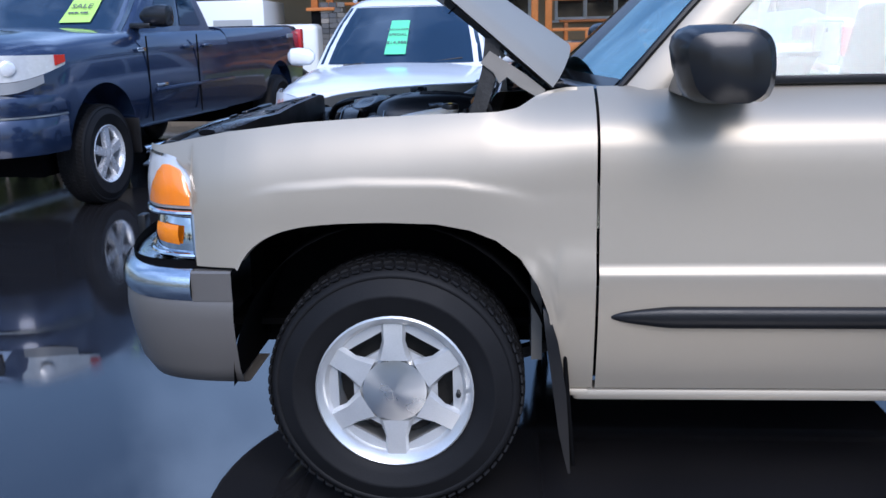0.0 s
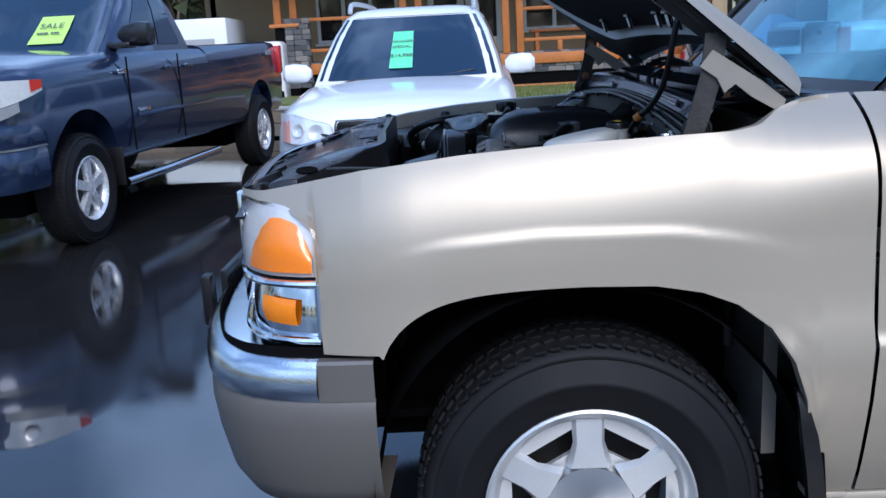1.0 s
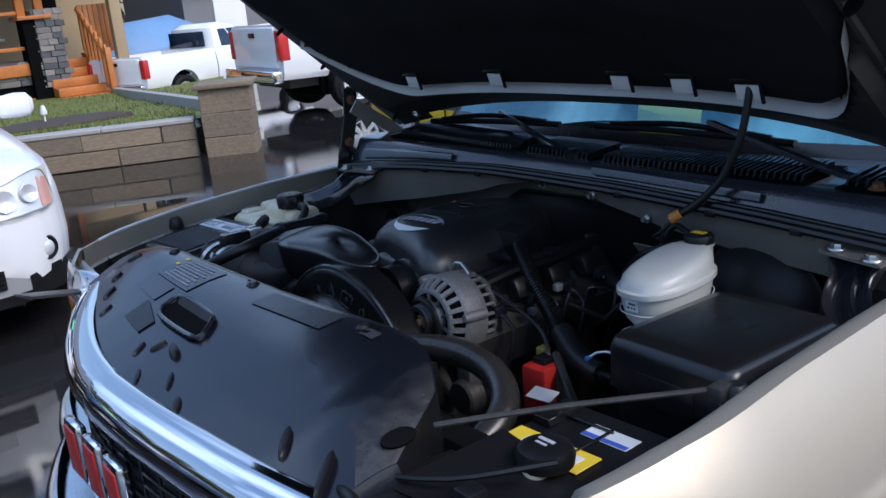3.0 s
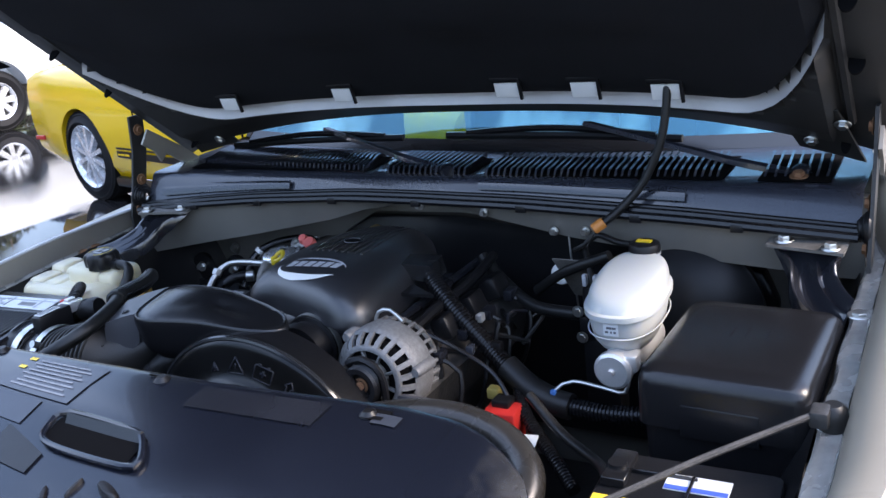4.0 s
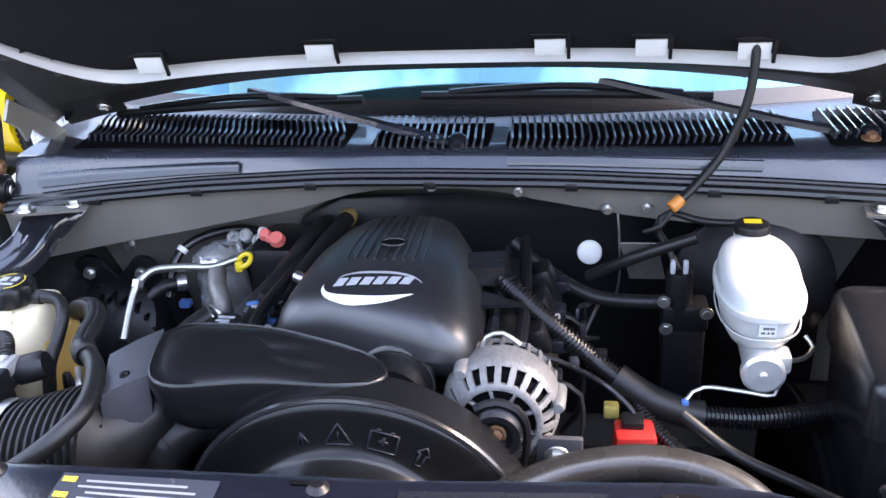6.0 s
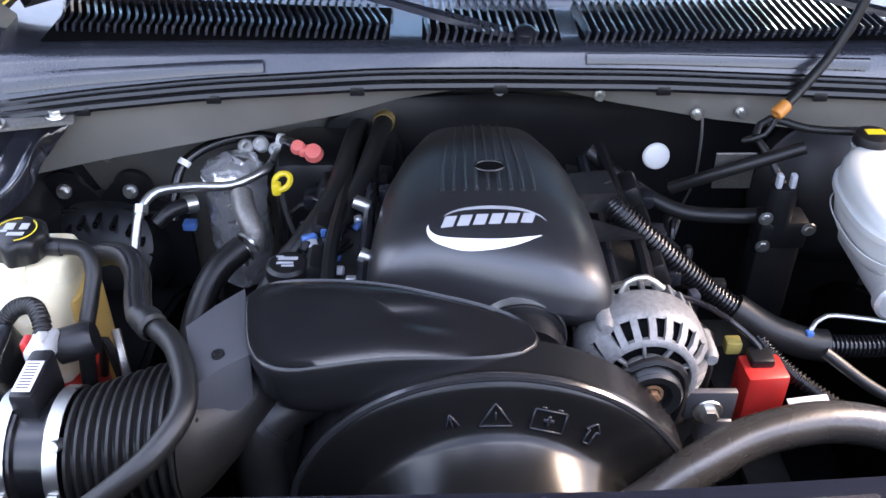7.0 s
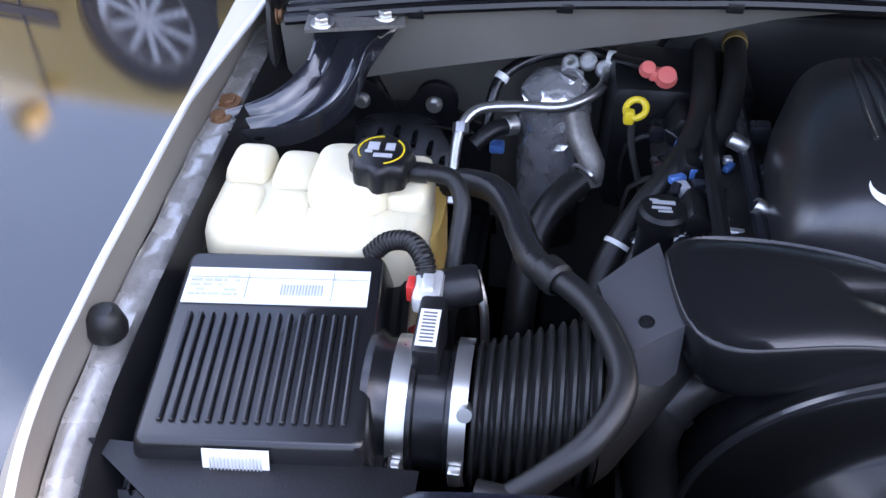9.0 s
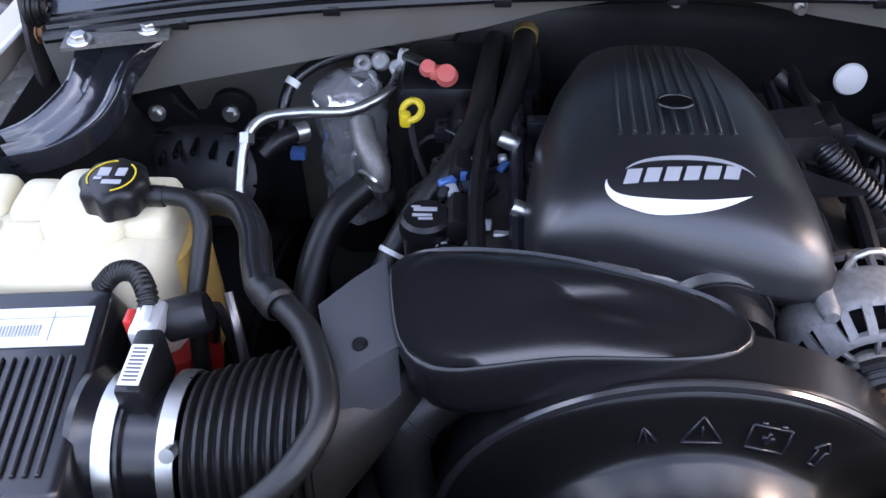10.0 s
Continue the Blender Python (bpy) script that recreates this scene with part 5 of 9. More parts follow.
def cabin(levels):
    """A closed upper body from rings (z, front x, rear x, half-width at front, at rear)."""
    rings = []
    for z, xf, xr, wf, wr in levels:
        r = 0.10
        pts = [(xf, 0), (xf - 0.02, wf * 0.5), (xf - 0.06, wf * 0.86), (xf - 0.14, wf * 0.97), (xf - 0.26, wf), ((xf + xr) / 2, (wf + wr) / 2 + 0.01), (xr + 0.22, wr), (xr + 0.08, wr * 0.97), (xr + 0.02, wr * 0.84), (xr, wr * 0.45)]
        rings.append([(x, y, z) for x, y in pts] + [(xr, 0, z)] + [(x, -y, z) for x, y in pts[::-1][:-1]])
    return loft(rings)


def cabin_pt(levels, z, u, face, out=0.006):
    """A point on the cabin's front (u across, -1 to 1) or side (u from front 0 to rear 1)."""
    for a, b in zip(levels, levels[1:]):
        if z <= b[0] + 1e-6:
            break
    t = (z - a[0]) / (b[0] - a[0])
    xf, xr, wf, wr = [p + (q - p) * t for p, q in zip(a[1:], b[1:])]
    if face == 0:
        w = abs(u)
        x = interp(w, [(0, xf), (0.5, xf - 0.02), (0.86, xf - 0.06), (1.0, xf - 0.16)])
        return Vector((x + out, u * wf, z + out * 0.6))
    y = interp(u, [(0, wf), (0.5, (wf + wr) / 2 + 0.01), (1, wr)])
    return Vector((xf - 0.26 + (xr + 0.22 - xf + 0.26) * u, (y + out) * face, z))


def arch_cut(x, r, w):
    return [lathe([(0, -0.3), (r, -0.3), (r, 0.3), (0, 0.3)], 36, axis((x, s * w, r - 0.02), (0, 1, 0))) for s in (-1, 1)]


def fit_wheels(car, xs, track, R, r, mats, style, spokes, width=0.24):
    for x in xs:
        for s in (-1, 1):
            w = wheel(axis((0, 0, 0), (0, s, 0)), mats, R, r, spokes, width, style)
            w.name = "wheel"
            w.parent = car
            w.location = (x, s * track, R - 0.004)
            tagged(w, "black tyre on an alloy rim")


def glaze(car, levels, z0, z1, u0, u1, n=0, faces=(1, -1)):
    for f in faces:
        part("side_window", sheet(lambda u, v: cabin_pt(levels, z0 + (z1 - z0) * v, u, f), lin(u0, u1, 8), lin(0, 1, 6)), CAR_GLASS, car)


# white crossover
suv = thing("crossover_car", "white five-door crossover with a green price card in its windscreen", "car")
ST = smooth_stations([(0.0, 0.50, 0.40, 0.74, 0.02), (-0.06, 0.66, 0.30, 0.82, 0.03), (-0.16, 0.77, 0.25, 0.875, 0.035), (-0.32, 0.85, 0.24, 0.90, 0.05), (-0.6, 0.895, 0.24, 0.935, 0.06), (-1.0, 0.905, 0.24, 0.975, 0.06), (-1.4, 0.905, 0.24, 1.01, 0.05), (-2.6, 0.905, 0.25, 1.02, 0.0), (-4.2, 0.90, 0.28, 1.04, 0.0), (-4.62, 0.85, 0.32, 1.0, 0.0), (-4.72, 0.70, 0.4, 0.9, 0.0)], 3)
body = carve(hull(ST), arch_cut(-0.93, 0.37, 0.95) + arch_cut(-3.75, 0.37, 0.95))
sb = part("body", body, WHITE_CAR, suv, "white painted body", smooth=32)
LV = [(0.98, -1.24, -4.68, 0.80, 0.80), (1.20, -1.52, -4.60, 0.745, 0.74), (1.40, -1.80, -4.50, 0.675, 0.68), (1.55, -2.03, -4.38, 0.60, 0.62), (1.61, -2.22, -4.25, 0.53, 0.55), (1.635, -2.5, -4.0, 0.38, 0.38)]
part("cabin", cabin(LV), WHITE_CAR, suv, smooth=32)
sc = part("windscreen", sheet(lambda u, v: cabin_pt(LV, 1.045 + 0.49 * v, u * 0.93, 0), lin(-1, 1, 15), lin(0, 1, 10)), CAR_GLASS, suv, "dark windscreen")
part("sun_band", sheet(lambda u, v: cabin_pt(LV, 1.545 + 0.035 * v, u * 0.9, 0, 0.008), lin(-1, 1, 11), lin(0, 1, 3)), WHITE_CAR, sc)
glaze(suv, LV, 1.06, 1.50, 0.06, 0.44)
glaze(suv, LV, 1.06, 1.50, 0.48, 0.92)
for s in (-1, 1):
    part("roof_rail", tube([(-2.2, s * 0.55, 1.60), (-2.32, s * 0.55, 1.67), (-3.0, s * 0.55, 1.69), (-4.0, s * 0.55, 1.675), (-4.2, s * 0.55, 1.60)], 0.022, 8, 0.05), ALU, suv, "silver roof rail")
    mm = loft([[(-1.50 + dx, s * (y - 0.06), 1.115 + dz) for dx, dz in oval(a, b, 16, 2.6)] for y, a, b in ((0.86, 0.03, 0.03), (0.90, 0.06, 0.07), (1.00, 0.065, 0.082), (1.07, 0.06, 0.075), (1.10, 0.03, 0.04))])
    part("door_mirror", mm, WHITE_CAR, suv, "white door mirror")
    part("wiper", tube([(-1.32, s * 0.3 - 0.2, 1.035), (-1.40, s * 0.3 + 0.25, 1.085)], 0.008, 6, 0.1), BLACK, suv)


def nose_x(y):
    """How far back the nose lies at a half-width."""
    return -interp(abs(y), [(0, 0.0), (0.40, 0.015), (0.60, 0.06), (0.72, 0.13), (0.80, 0.23), (0.86, 0.38), (0.90, 0.60)])


def nose_panel(y0, y1, z0, z1, out=0.012, tilt=0.0, n=9):
    return sheet(lambda y, v: Vector((nose_x(y) + out - tilt * v, y, (z0(y) if callable(z0) else z0) + ((z1(y) if callable(z1) else z1) - (z0(y) if callable(z0) else z0)) * v)), lin(y0, y1, n), lin(0, 1, 5), 0.012)


for s in (-1, 1):
    hl = part("headlamp", nose_panel(s * 0.41, s * 0.775, lambda y: 0.675 + 0.06 * (abs(y) - 0.41), lambda y: 0.808 + 0.085 * min(1, (abs(y) - 0.41) / 0.30), 0.045, 0.05, 14), LENS_PALE, suv, "clear headlamp with a pink marker")
    part("reflector_bowl", lathe([(0, 0.004), (0.018, 0.006), (0.046, 0.020), (0.055, 0.022), (0.058, 0.012)], 24, axis((nose_x(0.51) + 0.026, s * 0.51, 0.765), (1, s * 0.15, 0.2))), LENS_PALE, hl)
    part("reflector_bowl", lathe([(0, 0.004), (0.015, 0.006), (0.038, 0.020), (0.046, 0.022), (0.048, 0.010)], 24, axis((nose_x(0.635) + 0.026, s * 0.635, 0.780), (1, s * 0.4, 0.2))), LENS_PALE, hl)
    part("lamp_surround", tube([Vector((nose_x(y) + 0.052 - 0.05 * k, s * y, z)) for y, z, k in ((0.41, 0.68, 0), (0.41, 0.805, 1), (0.55, 0.85, 1), (0.70, 0.888, 1), (0.755, 0.85, 0.8), (0.77, 0.72, 0.2), (0.70, 0.69, 0), (0.55, 0.678, 0), (0.41, 0.68, 0))], 0.003, 6, 0.02), GREY_TRIM, hl)
    part("marker", nose_panel(s * 0.70, s * 0.762, 0.70, 0.86, 0.052, 0.05, 5), mat("pink_marker", (0.55, 0.30, 0.26), 0.2), hl)
    gk = part("grille_opening", prism([(u * 0.5 * 1.0, v) for u, v in rrect(0.60, 0.155, 0.05, 4)], 0.03, Matrix.Translation((-0.012, s * 0.205 - 0.015, 0.758)) @ Matrix(((0, 0, 1, 0), (1, 0, 0, 0), (0, 1, 0, 0), (0, 0, 0, 1))), 0.006), BLACK, suv, "black twin grille opening")
    ring = [(u * 0.5, v) for u, v in rrect(0.63, 0.172, 0.055, 5)]
    part("grille_rim", tube([(0.016, s * 0.205 - 0.015 + u, 0.758 + v) for u, v in ring + ring[:1]], 0.006, 6, 0.02), CHROME, gk)
    for i in range(5):
        part("slat", rbox((0.020, s * 0.205 - 0.015, 0.706 + 0.026 * i), (0.006, 0.27, 0.006), 0), BLACK_SATIN, gk)
    fg = part("fog_lamp", lathe([(0, 0.01), (0.045, 0.008), (0.062, 0.012), (0.07, 0.0), (0.07, -0.04)], 20, axis((nose_x(0.68) + 0.012, s * 0.68, 0.475), (1, s * 0.45, 0))), BLACK, suv, "round fog lamp")
    part("fog_lens", lathe([(0, 0.022), (0.03, 0.018), (0.045, 0.006)], 18, axis((nose_x(0.68) + 0.012, s * 0.68, 0.475), (1, s * 0.45, 0))), LENS, fg)
    part("lower_corner", nose_panel(s * 0.56, s * 0.86, 0.25, 0.385, 0.014, 0.0, 9), BLACK, suv)
part("badge", prism([(-0.014, 0.04), (0.014, 0.04), (0.022, 0.0), (0.0, -0.05), (-0.022, 0.0)], 0.012, Matrix.Translation((0.006, -0.015, 0.752)) @ Matrix(((0, 0, 1, 0), (1, 0, 0, 0), (0, 1, 0, 0), (0, 0, 0, 1))), 0.003), RED, suv)
part("lower_fascia", nose_panel(-0.60, 0.60, 0.285, lambda y: 0.52 - 0.06 * (abs(y) / 0.6) ** 3, 0.012, 0.0, 17), GREY_TRIM, suv, "grey lower bumper panel")
li = part("lower_intake", nose_panel(-0.44, 0.44, 0.325, 0.425, 0.026, 0.0, 11), BLACK, suv)
for i in range(4):
    part("slat", nose_panel(-0.43, 0.43, 0.333 + 0.024 * i, 0.342 + 0.024 * i, 0.034, 0.0, 9), BLACK_SATIN, li)
part("skid", nose_panel(-0.55, 0.55, 0.225, 0.275, 0.0, 0.0, 9), BLACK, suv)
pl = part("plate_holder", rbox((0.045, -0.025, 0.412), (0.02, 0.34, 0.145), 0.004), BLACK, suv)
part("year_plate", rbox((0.057, -0.025, 0.405), (0.006, 0.30, 0.112), 0.003), PLATE_BLUE, pl, "blue plate with the year in white figures")
FRONT = Matrix(((0, 0, 1, 0), (1, 0, 0, 0), (0, 1, 0, 0), (0, 0, 0, 1)))
part("year_figures", words("2007", 0.128, Matrix.Translation((0.0615, -0.025, 0.403)) @ FRONT @ Matrix.Diagonal((0.95, 1, 1, 1))), WHITE_P, pl)
card = part("price_card", sheet(lambda u, v: cabin_pt(LV, 1.115 + 0.29 * v, -0.065 + 0.125 * u, 0, 0.018), lin(-1, 1, 3), lin(0, 1, 3)), GREEN_SIGN, suv, "green price card with black hand lettering")
cz = cabin_pt(LV, 1.26, -0.065, 0, 0.026)
ca, cb = cabin_pt(LV, 1.12, -0.065, 0, 0.026), cabin_pt(LV, 1.40, -0.065, 0, 0.026)
up = (cb - ca).normalized()
CARD_M = Matrix.Translation(cz) @ Matrix((Vector((0, 1, 0)), up, Vector((0, 1, 0)).cross(up))).transposed().to_4x4()
for text, size, dz in (("MANAGERS", 0.040, 0.105), ("SPECIAL", 0.046, 0.030), ("$14,988", 0.056, -0.085)):
    part("lettering", words(text, size, CARD_M @ Matrix.Translation((0, dz, 0))), PRINT, card)
fit_wheels(suv, (-0.93, -3.75), 0.78, 0.345, 0.215, (RIM, RIM), "five", 5, 0.23)
# added near-black boxes fill the arches as painted shade
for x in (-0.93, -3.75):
    part("arch_shade", rbox((x, 0, 0.45), (0.76, 1.38, 0.62), 0), DARK, suv)
a = math.atan2(-0.999, -0.045)
suv.matrix_world = Matrix.Translation((0.275, 3.50, 0)) @ Matrix.Rotation(a, 4, "Z")

# slate blue crew pickup
tun = thing("blue_pickup", "slate blue double-cab pickup with chrome wheels and a lime price card", "truck")
ST = smooth_stations([(0.0, 0.62, 0.60, 1.16, 0.04), (-0.06, 0.78, 0.56, 1.24, 0.05), (-0.18, 0.90, 0.53, 1.28, 0.06), (-0.40, 0.98, 0.52, 1.31, 0.07), (-0.9, 1.0, 0.53, 1.345, 0.08), (-1.55, 1.005, 0.53, 1.37, 0.06), (-2.0, 1.005, 0.53, 1.38, 0.0), (-3.55, 1.0, 0.53, 1.38, 0.0)], 3)
part("body", carve(hull(ST), arch_cut(-0.98, 0.50, 1.0)), BLUE_CAR, tun, "slate blue metallic body", smooth=32)
ST = smooth_stations([(-3.57, 0.99, 0.54, 1.40, 0.0), (-4.5, 0.99, 0.54, 1.40, 0.0), (-6.0, 0.97, 0.56, 1.40, 0.0), (-6.05, 0.95, 0.58, 1.39, 0.0)], 3)
part("bed", carve(hull(ST), arch_cut(-5.10, 0.50, 1.0) + [rbox((-4.80, 0, 1.2), (2.3, 1.7, 0.9), 0)]), BLUE_CAR, tun, smooth=32)
LV = [(1.34, -1.50, -3.50, 0.88, 0.88), (1.52, -1.80, -3.45, 0.83, 0.83), (1.74, -2.12, -3.38, 0.76, 0.76), (1.89, -2.35, -3.30, 0.69, 0.69), (1.95, -2.6, -3.2, 0.55, 0.55)]
part("cabin", cabin(LV), BLUE_CAR, tun, smooth=32)
part("windscreen", sheet(lambda u, v: cabin_pt(LV, 1.37 + 0.50 * v, u * 0.93, 0), lin(-1, 1, 15), lin(0, 1, 10)), CAR_GLASS, tun)
glaze(tun, LV, 1.42, 1.82, 0.10, 0.52)
glaze(tun, LV, 1.42, 1.82, 0.57, 0.93)
for s in (-1, 1):
    mm = loft([[(-1.85 + dx, s * y, 1.50 + dz) for dx, dz in oval(a, b, 16, 3)] for y, a, b in ((0.92, 0.05, 0.03), (0.98, 0.085, 0.085), (1.10, 0.09, 0.10), (1.18, 0.08, 0.09), (1.20, 0.04, 0.05))])
    mr = part("door_mirror", mm, BLACK_SATIN, tun, "black door mirror")
    part("mirror_arm", rbox((-1.83, s * 0.93, 1.42), (0.14, 0.2, 0.05), 0.015), BLACK_SATIN, mr)
    for x in (-1.72, -2.74):
        part("door_seam", rbox((x, s * 1.004, 0.96), (0.008, 0.012, 0.74), 0), DARK, tun)
    for x in (-2.55, -2.98):
        part("door_handle", rbox((x, s * 1.0, 1.22), (0.18, 0.035, 0.03), 0.01), BLUE_CAR, tun)
    part("side_moulding", rbox((-2.7, s * 1.012, 0.86), (1.75, 0.02, 0.035), 0.008), BLUE_CAR, tun)
    part("side_step", tube([(-1.5, s * 0.99, 0.36), (-2.4, s * 1.01, 0.36), (-3.55, s * 0.99, 0.36)], 0.038, 10, 0.2), CHROME, tun, "chrome side step")
    def lamp_face(u, v, out=0.0, s=s):
        lo = 1.035 + 0.115 * u ** 3.2
        return Vector((-0.02 - 0.42 * u ** 2.2 + out, s * (0.60 + 0.41 * u ** 0.75 + out), lo + (1.232 - 0.012 * u - lo) * v))
    hl = part("headlamp", sheet(lamp_face, lin(0, 1, 14), lin(0, 1, 6), 0.01), LENS, tun, "large clear headlamp with a red side marker")
    part("marker", sheet(lambda u, v: lamp_face(0.90 + 0.10 * u, 0.25 + 0.75 * v, 0.008), lin(0, 1, 4), lin(0, 1, 4), 0.004), TAIL_RED, hl)
    part("lamp_bowl", lathe([(0, 0.004), (0.03, 0.006), (0.05, 0.003), (0.055, 0.0)], 20, axis(lamp_face(0.35, 0.52, 0.012), (1, s * 0.8, 0.1))), LENS_PALE, hl)
    part("lamp_trim", sheet(lambda u, v: lamp_face(0.05 + 0.72 * u, -0.02 - 0.42 * v, 0.004), lin(0, 1, 8), lin(0, 1, 3), 0.006), GREY_TRIM, tun, "grey trim under the headlamp")
    fg = part("fog_recess", lathe([(0.10, 0.010), (0.105, 0.0), (0.085, -0.02), (0, -0.02)], 24, axis((-0.070, s * 0.835, 0.66), (1, s * 0.75, 0))), BLACK, tun)
    part("fog_lamp", lathe([(0, 0.012), (0.035, 0.008), (0.05, -0.004), (0.05, -0.015)], 20, axis((-0.072, s * 0.862, 0.665), (1, s * 0.75, 0))), LENS, fg)
    part("tail_lamp", rbox((-5.97, s * 0.95, 1.18), (0.12, 0.08, 0.34), 0.02), TAIL_RED, tun, "red tail lamp")
    part("fender_badge", rbox((-1.62, s * 1.008, 1.22), (0.14, 0.01, 0.035), 0.003), CHROME, tun)
    part("door_badge", rbox((-1.95, s * 1.008, 0.90), (0.2, 0.012, 0.03), 0.003), CHROME, tun)
    part("bed_badge", rbox((-5.5, s * 0.985, 1.27), (0.22, 0.008, 0.05), 0.002), GREY_TRIM, tun)
    part("mud_flap", rbox((-1.42, s * 0.93, 0.5), (0.02, 0.2, 0.3), 0.006), BLACK, tun)
PB = plan_curve([(-0.55, 1.0), (-0.35, 0.985), (-0.18, 0.92), (-0.04, 0.76), (0.03, 0.5), (0.06, 0.2), (0.06, 0.0)])


def along_f(curve, prof):
    rings, k = [], len(curve)
    for i, p in enumerate(curve):
        d = (curve[min(i + 1, k - 1)] - curve[max(i - 1, 0)]).normalized()
        inn = Vector((-d.y, d.x, 0))
        if inn.dot(Vector((-1.6, 0, 0)) - p) < 0:
            inn = -inn
        rings.append([p + inn * q + Vector((0, 0, z)) for q, z in prof])
    return loft(rings, caps=False, closed=False)


tb = part("front_bumper", along_f(PB, [(0.10, 0.50), (0.02, 0.51), (0.0, 0.56), (0.0, 0.76), (0.012, 0.78), (0.012, 0.80), (0.0, 0.82), (0.03, 0.93), (0.12, 0.95)]), GREY_TRIM, tun, "grey front bumper", smooth=50)
tb.data.materials[0] = BLUE_CAR
part("bumper_line", along_f(PB, [(0.004, 0.782), (-0.006, 0.785), (-0.006, 0.795), (0.004, 0.798)]), STEEL, tb)
part("grille", nose_panel(-0.56, 0.56, 0.98, 1.24, 0.05, 0.05, 13), CHROME, tun, "chrome grille surround")
part("grille_mesh", nose_panel(-0.47, 0.47, 1.02, 1.19, 0.068, 0.045, 11), BLACK, tun)
lc = part("price_card", sheet(lambda u, v: cabin_pt(LV, 1.45 + 0.22 * v, 0.42 + 0.17 * u, 0, 0.018), lin(-1, 1, 3), lin(0, 1, 3)), LIME_SIGN, tun, "lime price card with dark hand lettering")
ca, cb = cabin_pt(LV, 1.45, 0.42, 0, 0.03), cabin_pt(LV, 1.67, 0.42, 0, 0.03)
up = (cb - ca).normalized()
M2 = Matrix.Translation((ca + cb) / 2) @ Matrix((Vector((0, 1, 0)), up, Vector((0, 1, 0)).cross(up))).transposed().to_4x4()
part("lettering", words("SALE", 0.10, M2 @ Matrix.Translation((0, 0.045, 0))), PRINT, lc)
part("lettering", bars(0.2, 0.05, 1, M2 @ Matrix.Translation((0, -0.06, 0))), PRINT, lc)
fit_wheels(tun, (-0.98, -5.10), 0.86, 0.405, 0.235, (RIM, RIM), "five", 5, 0.26)
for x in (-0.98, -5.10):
    part("arch_shade", rbox((x, 0, 0.62), (0.98, 1.35, 0.68), 0), DARK, tun)
a = math.atan2(-0.9935, -0.113)
tun.matrix_world = Matrix.Translation((-2.96, 4.10, 0)) @ Matrix.Rotation(a, 4, "Z") @ Matrix.Translation((0.98, 0, 0))

# yellow coupe
mus = thing("yellow_coupe", "yellow two-door coupe with black rocker stripe and chrome wheels", "car")
ST = smooth_stations([(0.0, 0.55, 0.32, 0.66, 0.02), (-0.08, 0.78, 0.24, 0.76, 0.03), (-0.3, 0.89, 0.20, 0.82, 0.05), (-0.9, 0.93, 0.19, 0.90, 0.06), (-1.6, 0.93, 0.19, 0.95, 0.04), (-2.6, 0.925, 0.20, 0.95, 0.0), (-3.4, 0.94, 0.20, 0.99, 0.02), (-4.2, 0.92, 0.24, 0.99, 0.03), (-4.6, 0.86, 0.28, 0.95, 0.02), (-4.76, 0.72, 0.36, 0.86, 0.0)], 3)
part("body", carve(hull(ST), arch_cut(-0.95, 0.365, 0.95) + arch_cut(-3.67, 0.365, 0.95)), YELLOW_CAR, mus, "bright yellow body", smooth=32)
LV = [(0.90, -1.50, -4.15, 0.78, 0.74), (1.10, -1.85, -3.95, 0.71, 0.66), (1.28, -2.20, -3.65, 0.60, 0.56), (1.36, -2.5, -3.3, 0.48, 0.46)]
part("cabin", cabin(LV), YELLOW_CAR, mus, smooth=32)
part("windscreen", sheet(lambda u, v: cabin_pt(LV, 0.96 + 0.33 * v, u * 0.93, 0), lin(-1, 1, 13), lin(0, 1, 8)), CAR_GLASS, mus)
glaze(mus, LV, 0.98, 1.25, 0.10, 0.75)
for s in (-1, 1):
    part("rocker_stripe", merge(rbox((-2.3, s * 0.935, 0.40), (1.75, 0.006, 0.045), 0), rbox((-2.3, s * 0.935, 0.445), (1.75, 0.006, 0.012), 0)), BLACK, mus, "black rocker stripe with pale lettering")
    part("stripe_lettering", bars(0.32, 0.03, 1, Matrix.Translation((-3.0, s * 0.939, 0.40)) @ Matrix(((1, 0, 0, 0), (0, 0, s, 0), (0, 1, 0, 0), (0, 0, 0, 1)))), YELLOW_CAR, mus)
    part("sill", rbox((-2.3, s * 0.90, 0.185), (2.0, 0.06, 0.07), 0.02), BLACK, mus)
    part("marker", rbox((-4.42, s * 0.905, 0.45), (0.12, 0.02, 0.035), 0.006, m=Matrix.Rotation(-s * 0.12, 4, "Z")), TAIL_RED, mus, "red side marker")
    part("tail_lamp", rbox((-4.70, s * 0.55, 0.75), (0.1, 0.36, 0.16), 0.01), TAIL_RED, mus)
    part("door_mirror", rbox((-1.75, s * 0.98, 0.98), (0.12, 0.2, 0.13), 0.04, 3), YELLOW_CAR, mus)
    for x in (-1.62, -2.85):
        part("door_seam", rbox((x, s * 0.932, 0.62), (0.006, 0.01, 0.6), 0), DARK, mus)
fit_wheels(mus, (-0.95, -3.67), 0.80, 0.345, 0.240, (RIM, RIM), "thin", 10, 0.25)
for x in (-0.95, -3.67):
    part("arch_shade", rbox((x, 0, 0.46), (0.74, 1.38, 0.6), 0), DARK, mus)
a = math.atan2(-2.87, -0.65)
mus.matrix_world = Matrix.Translation((4.47, 5.17, 0)) @ Matrix.Rotation(a, 4, "Z") @ Matrix.Scale(1.06, 4) @ Matrix.Translation((3.67, 0.92, 0))

